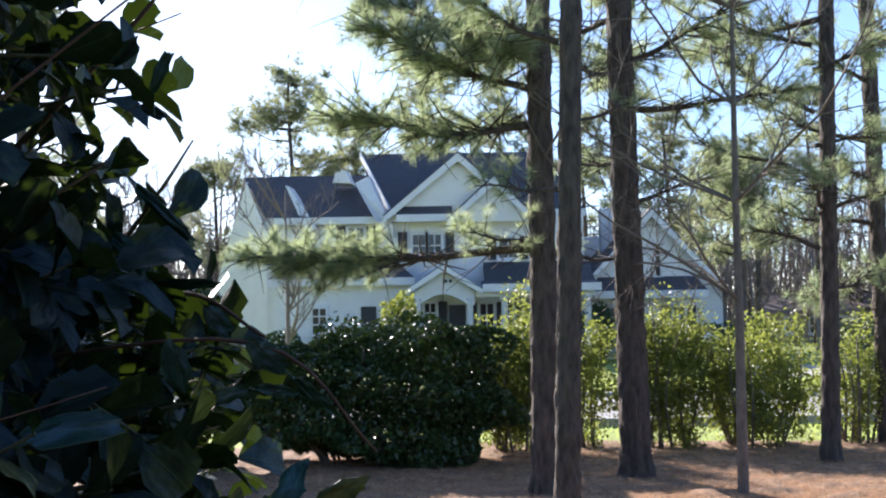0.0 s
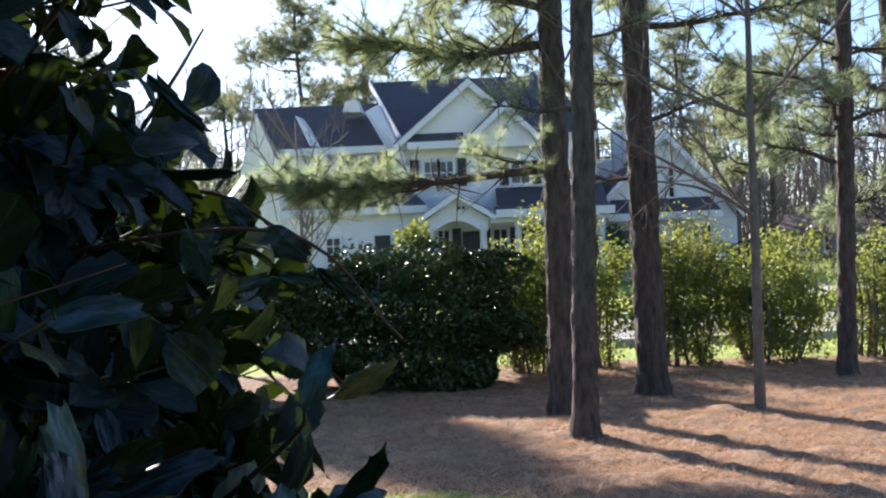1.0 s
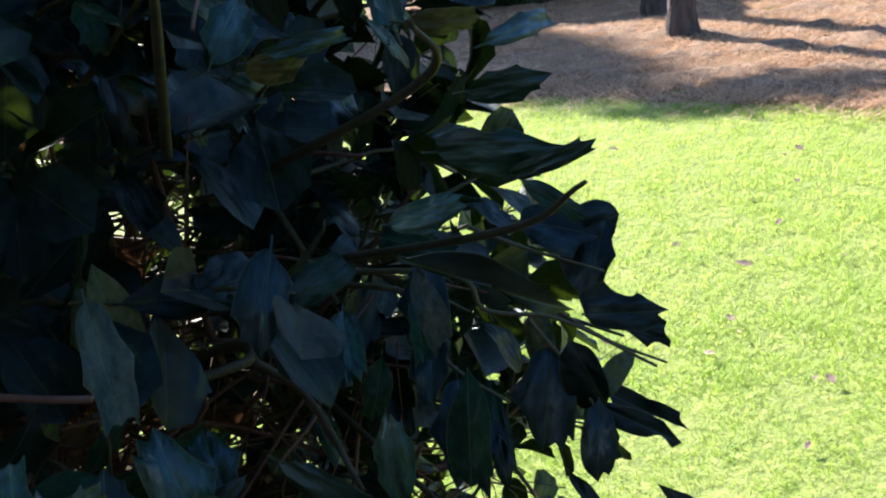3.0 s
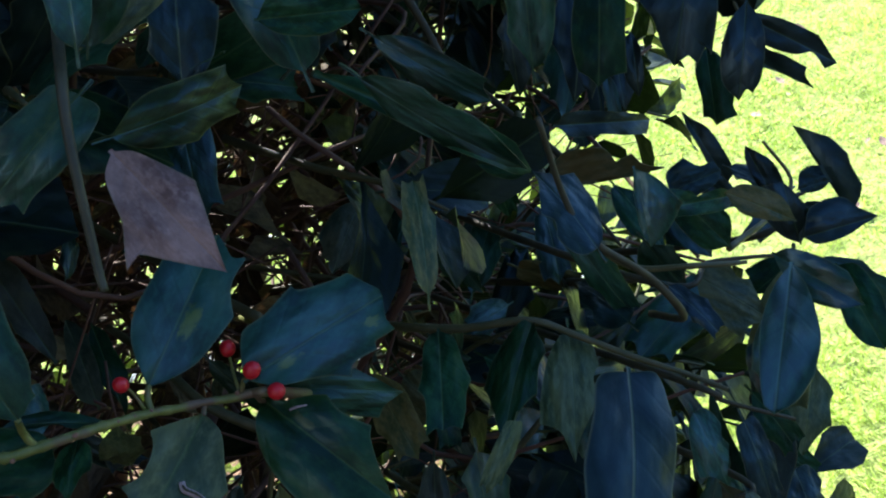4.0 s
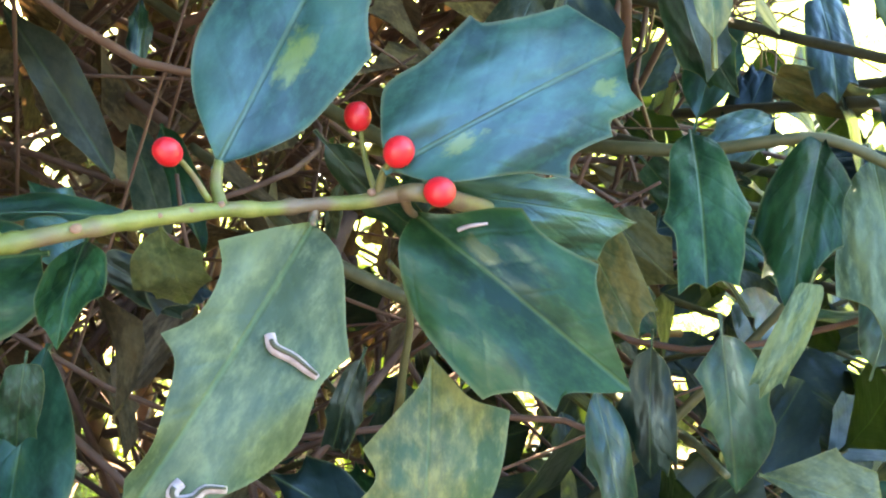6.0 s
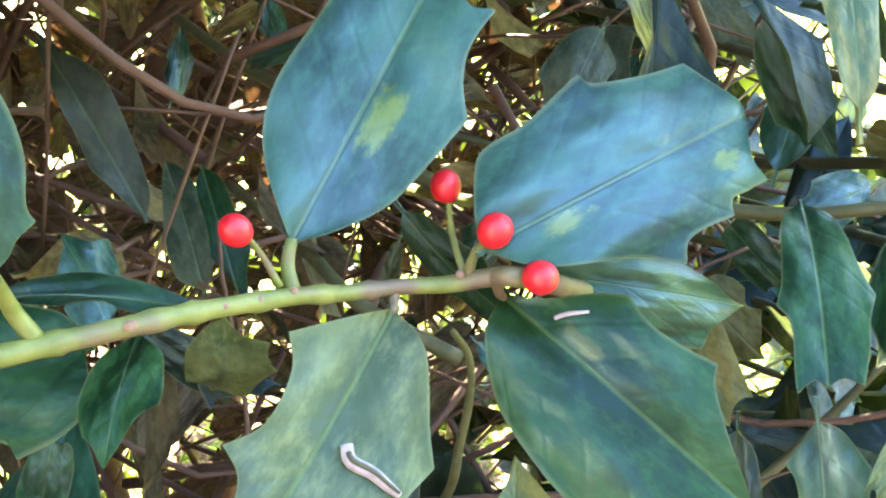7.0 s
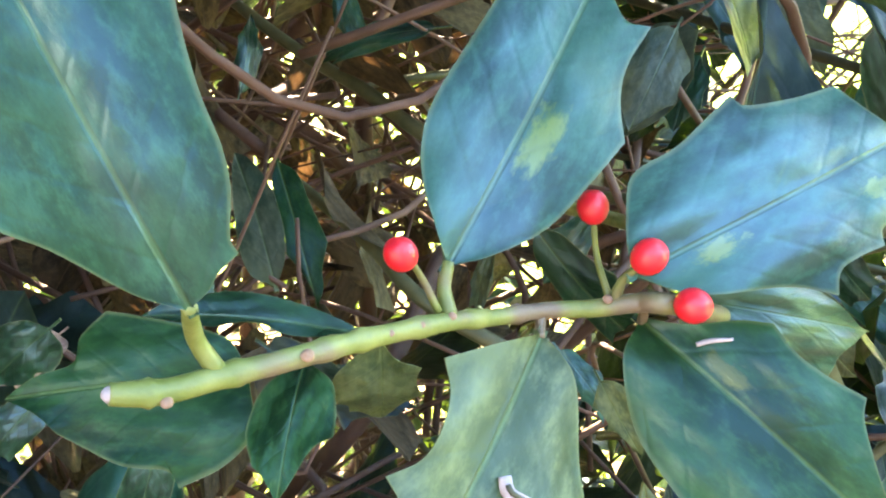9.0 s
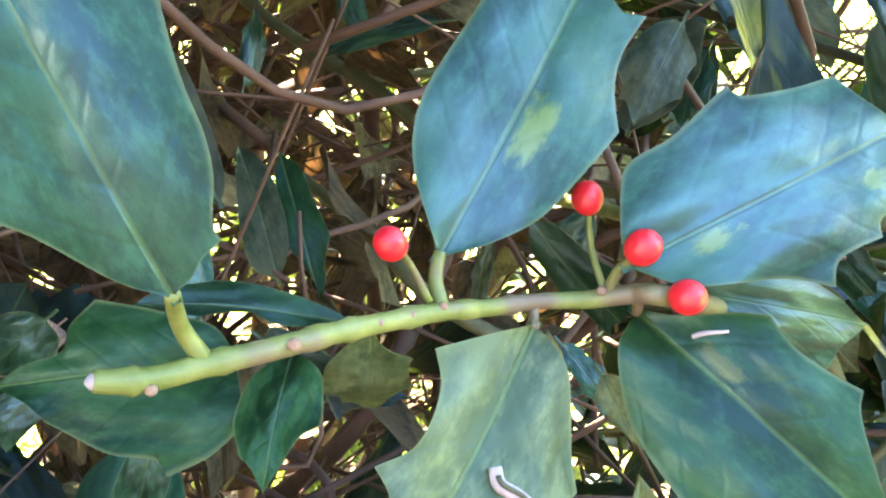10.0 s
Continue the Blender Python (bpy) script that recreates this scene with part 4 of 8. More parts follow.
for x, y, h, c, s, n in ((-8.6, 60, 15.8, 8.5, 3.6, 44), (-5.2, 63, 14.5, 8, 2.8, 26), (-1.0, 66, 17, 8, 3.4, 34), (3.5, 64, 16, 7, 3.2, 32), (8, 62, 13.5, 5.5, 3.0, 30), (12.5, 60, 13, 4, 3.2, 34),
                         (22, 64, 15, 7, 3.4, 24), (16.5, 57, 11.5, 6, 2.4, 18), (26, 54, 13, 2, 3.4, 30), (-13.5, 62, 11, 5, 2.4, 18),
                         (10.5, 38, 7.5, 3.2, 1.8, 20), (31, 60, 14, 2, 3.6, 34), (-23, 64, 15, 3, 3.2, 30)):
    far_pine(x, y, h, c, s, n)
# hidden pine beyond the road, placed so its shadow covers the bed's left
far_pine(-9.85, 24.6, 10.0, 8.6, 0.5, 50)

# closing belt of woods: many thin stems and brush
belt = []
for k in range(1500):
    a = rng.uniform(-180, 180) if k < 800 else rng.uniform(-24, 34)
    rr = rng.uniform(74, 100)
    x, y = rr * math.sin(radians(a)), rr * math.cos(radians(a))
    h = rng.uniform(6, 13)
    belt.append(clean(*tube([(x, y, 0), (x + rng.normal() * 0.4, y, h * 0.5), (x + rng.normal() * 0.8, y, h)], [0.16, 0.11, 0.03], 3, False)))
    for j in range(7):
        z = h * rng.uniform(0.3, 0.95)
        d = rng.normal(size=3) * np.array([1.4, 1.4, 0.5]) + np.array([0, 0, 1.0])
        belt.append(clean(*tube([(x, y, z), (x + d[0] * 0.5, y + d[1] * 0.5, z + d[2] * 0.6), (x + d[0], y + d[1], z + d[2])], [0.06, 0.04, 0.015], 3, False)))
v, f = joined(belt)
woods = new("far_woods", fast_mesh("far_woods", v, f, bare_mat))
tagged(woods, "grey brown leafless winter woods along the horizon", "woods", kind="stuff")
n = 10000
a = rng.uniform(-np.pi, np.pi, n)
rr = rng.uniform(72, 102, n)
c = np.stack([rr * np.sin(a), rr * np.cos(a), np.abs(rng.normal(size=n)) * 3.6 * (1 + 0.5 * np.sin(a * 9) * np.sin(a * 23))], -1)
d = rng.normal(size=(n, 3)) + np.array([0, 0, 0.6])
d /= np.linalg.norm(d, axis=1)[:, None]
v, f = tuft_arrays(c, d, 1.1, 0.2, 7)
brush_mat = foliage_material("far brush", (0.07, 0.065, 0.045), (0.13, 0.13, 0.07), 0.2, (0.2, 0.2, 0.08), 0.7)
brush = new("far_brush", fast_mesh("far_brush", v, f, brush_mat, smooth=False))
tagged(brush, "hazy olive undergrowth and pines of the far woods", "woods", kind="stuff")


# ---- hedge and shrubs ----
def leafy(n, centre, radii, size, seed, shell=0.55, flat_top=False, lump=0.18, clumps=0):
    """Small folded leaves filling the outer part of a lumpy body."""
    g = np.random.default_rng(seed)
    d = g.normal(size=(n, 3))
    d /= np.linalg.norm(d, axis=1)[:, None]
    if flat_top:
        d = g.uniform(-1, 1, size=(n, 3))
        far = np.abs(d).max(axis=1)[:, None]
        d = np.where(g.random((n, 1)) < 0.6, d / far * g.uniform(0.84, 1.0, (n, 1)), d)
        d /= np.maximum(1.0, (np.abs(d) ** 3).sum(axis=1)[:, None] ** (1 / 3))
        shell = 0.97
        d = d + 0.12 * np.sin(d[:, [1, 2, 0]] * 6 + seed) * np.sin(d[:, [2, 0, 1]] * 9 + 2)
    wob = 1 + lump * (np.sin(d[:, 0] * 5 + seed) * np.sin(d[:, 1] * 4 + 1) + np.sin(d[:, 2] * 7 + d[:, 0] * 3))
    r = (shell + (1 - shell) * g.random(n) ** 0.6) * wob
    if clumps:      # leaves gather round the shoot tips
        k = n // clumps
        pick = g.integers(0, k, n)
        d, r = d[:k][pick], r[:k][pick]
    c = np.asarray(centre) + d * r[:, None] * np.asarray(radii)
    if clumps:
        c = c + g.normal(size=(n, 3)) * size * 1.25
    ax = d * 0.5 + g.normal(size=(n, 3)) * 0.6
    ax /= np.linalg.norm(ax, axis=1)[:, None]
    s = np.cross(ax, g.normal(size=(n, 3)))
    s /= np.linalg.norm(s, axis=1)[:, None]
    nrm = np.cross(s, ax)
    ln = size * g.uniform(0.6, 1.25, n)[:, None]
    w = ln * 0.27
    base, tip = c - ax * ln / 2, c + ax * ln / 2 - np.array([0, 0, 0.1]) * ln
    mid = c + nrm * ln * 0.04
    v = np.stack([base, mid + s * w - nrm * ln * 0.05, tip, mid - s * w - nrm * ln * 0.05], 1).reshape(-1, 3)
    k = np.arange(n)[:, None] * 4
    return v, np.vstack([k + [0, 1, 2], k + [0, 2, 3]])


def shrub(name, label, category, base, rx, ry, h, n, size, mat, seed, stems=9, flat=False, group="", shell=0.5, lump=0.18, low=0.25, clumps=0):
    bush = thing(name, (base[0], base[1], 0), label, category, group)
    g = np.random.default_rng(seed)
    for k in range(stems):
        a = g.uniform(0, 2 * np.pi)
        q = np.array([base[0] + 0.75 * rx * math.cos(a), base[1] + 0.75 * ry * math.sin(a), h * g.uniform(0.65, 0.95)])
        p = np.array([base[0] + 0.4 * rx * math.cos(a), base[1] + 0.4 * ry * math.sin(a), -0.02])
        part("stem", tube_mesh("stem", smooth_line([p, (p + q) / 2 + g.normal(size=3) * 0.08, q], 8), np.linspace(0.022, 0.006, 8), thin_bark_mat, 5), bush)
    v, f = leafy(n, (base[0], base[1], h * (0.5 + low / 2)), (rx, ry, h * (0.5 - low / 2)), size, seed, shell, flat, lump, clumps)
    part("leaves", fast_mesh("leaves", v, f, mat, smooth=False), bush, "", "stuff")
    return bush


hedge = shrub("hedge", "dense dark evergreen hedge with glossy leaves", "hedge", (-0.64, 12.85), 1.46, 0.85, 1.58, 56000, 0.078, hedge_mat, 3, 30, True, "", 0.35, 0.15, 0.06)
# added shrub hidden by the holly: casts shade and closes gaps to the road
shrub("hedge", "unseen evergreen shrub added behind the holly for shade and backing", "hedge", (-3.3, 12.7), 1.15, 1.1, 2.2, 16000, 0.12, hedge_mat, 4, 18, False, "", 0.4, 0.1, 0.1)
for k, (x, y, rx, ry, h, n) in enumerate(((1.15, 13.7, 0.62, 0.5, 1.85, 4600), (2.0, 14.2, 0.42, 0.5, 1.8, 1700), (3.05, 14.0, 0.68, 0.5, 1.9, 4400), (4.25, 14.0, 0.8, 0.6, 1.65, 4000), (5.7, 14.4, 0.5, 0.5, 1.6, 1500), (6.9, 14.6, 0.6, 0.5, 1.5, 1800))):
    shrub("shrub", "loose sunlit yellow green shrub with bare lower stems", "shrub", (x, y), rx, ry, h, int(3.2 * n), 0.062, shrub_mat, 20 + k, 13, False, "shrubs along the bed", 0.3, 0.22, 0.02, 26)
shrub("cone_shrub", "clipped cone shaped evergreen before the porch", "shrub", (-1.45, 36.5), 0.72, 0.7, 2.75, 2200, 0.16, cone_shrub_mat, 31, 3, False, "", 0.5, 0.1, 0.05)
shrub("cone_shrub", "dark rounded evergreen at the corner of the house", "shrub", (6.2, 43.5), 0.8, 0.8, 2.4, 1800, 0.18, hedge_mat, 32, 3, False, "", 0.5, 0.1, 0.05)
shrub("round_shrub", "clipped round green shrub on the far lawn", "shrub", (14.6, 38), 0.9, 0.9, 1.75, 2000, 0.16, far_needle_mat, 33, 3, False, "", 0.5, 0.08, 0.1)
for k, (x, y, rx, h) in enumerate(((-6.5, 42.5, 1.0, 1.5), (-4.3, 42.6, 0.9, 1.1), (2.6, 42, 1.0, 1.0), (4.6, 42, 1.1, 1.2), (8.2, 43, 1.2, 1.4), (10.6, 43, 1.2, 1.5), (12.5, 44, 1.0, 1.8))):
    shrub("shrub", "low evergreen foundation shrub by the house", "shrub", (x, y), rx, 0.8, h, 1100, 0.2, hedge_mat, 50 + k, 3, False, "foundation shrubs", 0.5, 0.1, 0.05)

# made-up white ball on a post, standing for a sun glint on the far lawn
lamp = thing("glint_post", (7.55, 30.4, 0), "added post with a white ball standing for a sun glint", "lamp")
part("post", tube_mesh("post", [(7.55, 30.4, 0), (7.55, 30.4, 0.1), (7.55, 30.4, 0.12), (7.55, 30.4, 0.98)], [0.07, 0.07, 0.035, 0.03], shutter_mat, 10), lamp, "black metal post")
zz = np.linspace(0, np.pi, 12)
part("globe", tube_mesh("globe", [(7.55, 30.4, 1.13 - 0.15 * math.cos(q)) for q in zz], 0.15 * np.sin(zz) + 0.004, trim_mat, 18), lamp, "white ball in place of the glint")
part("cap", tube_mesh("cap", [(7.55, 30.4, 1.27), (7.55, 30.4, 1.29), (7.55, 30.4, 1.34)], [0.08, 0.07, 0.012], shutter_mat, 12), lamp, "black finial cap")


# ---- the holly bush ----
def holly_blade(seed, nu, nv):
    """A simple unit holly leaf: 1 long along y, 1 wide along x, with a stalk behind the blade and spines along the edge."""
    g = np.random.default_rng(seed)
    at = np.array([0.42, 0.66, 0.89]) + g.uniform(-0.05, 0.04, 3)
    sides = [np.array([0.06, 0.13, 0.20]) * g.uniform(0.65, 1.2, 3) for _ in range(2)]
    us = np.unique(np.clip(np.append(np.linspace(0, 1, nu), at), 0, 1).round(4))
    us = np.concatenate([[-0.16, -0.01], us[1:]])

    def half(u, amp):
        body = 0.47 * np.sin(np.pi / 2 * np.clip(u / 0.52, 0, 1)) ** 0.8 * np.clip((1 - u) / 0.36, 0, 1) ** 0.55
        for a_, m_ in zip(at, amp):
            body = body + m_ * np.clip(1 - np.abs(u - a_) / 0.07, 0, 1) ** 1.5 - 0.4 * m_ * np.exp(-((u - a_ + 0.11) / 0.06) ** 2)
        body = np.maximum(body, 0.012 + 0.03 * (1 - u) * (u > 0.93))
        return np.where(u < 0, 0.03, body)

    fold, curl, wave, ph = g.uniform(0.14, 0.32), g.uniform(0.06, 0.2), g.uniform(0.006, 0.026), g.uniform(0, 6)
    uu, ss = np.meshgrid(us, np.linspace(-1, 1, nv), indexing="ij")
    hw = np.where(ss < 0, half(us, sides[0])[:, None], half(us, sides[1])[:, None])
    x = ss * hw
    blade = np.clip(uu, 0, 1)
    z = fold * np.abs(ss) ** 0.8 * hw - curl * blade ** 2 + wave * np.sin(2 * np.pi * 2.3 * uu + ph) * ss ** 2
    z = np.where(uu < 0, -0.05 * ss ** 2 + 0.25 * uu, z)
    v = np.stack([x, uu, z], -1).reshape(-1, 3)
    uv = np.stack([0.5 + x, (uu + 0.16) / 1.16], -1).reshape(-1, 2)
    a, c = len(us), nv
    i, j = np.meshgrid(np.arange(a - 1), np.arange(c - 1), indexing="ij")
    f = np.stack([i * c + j, i * c + j + 1, (i + 1) * c + j + 1, (i + 1) * c + j], -1).reshape(-1, 4)
    return v, f, uv


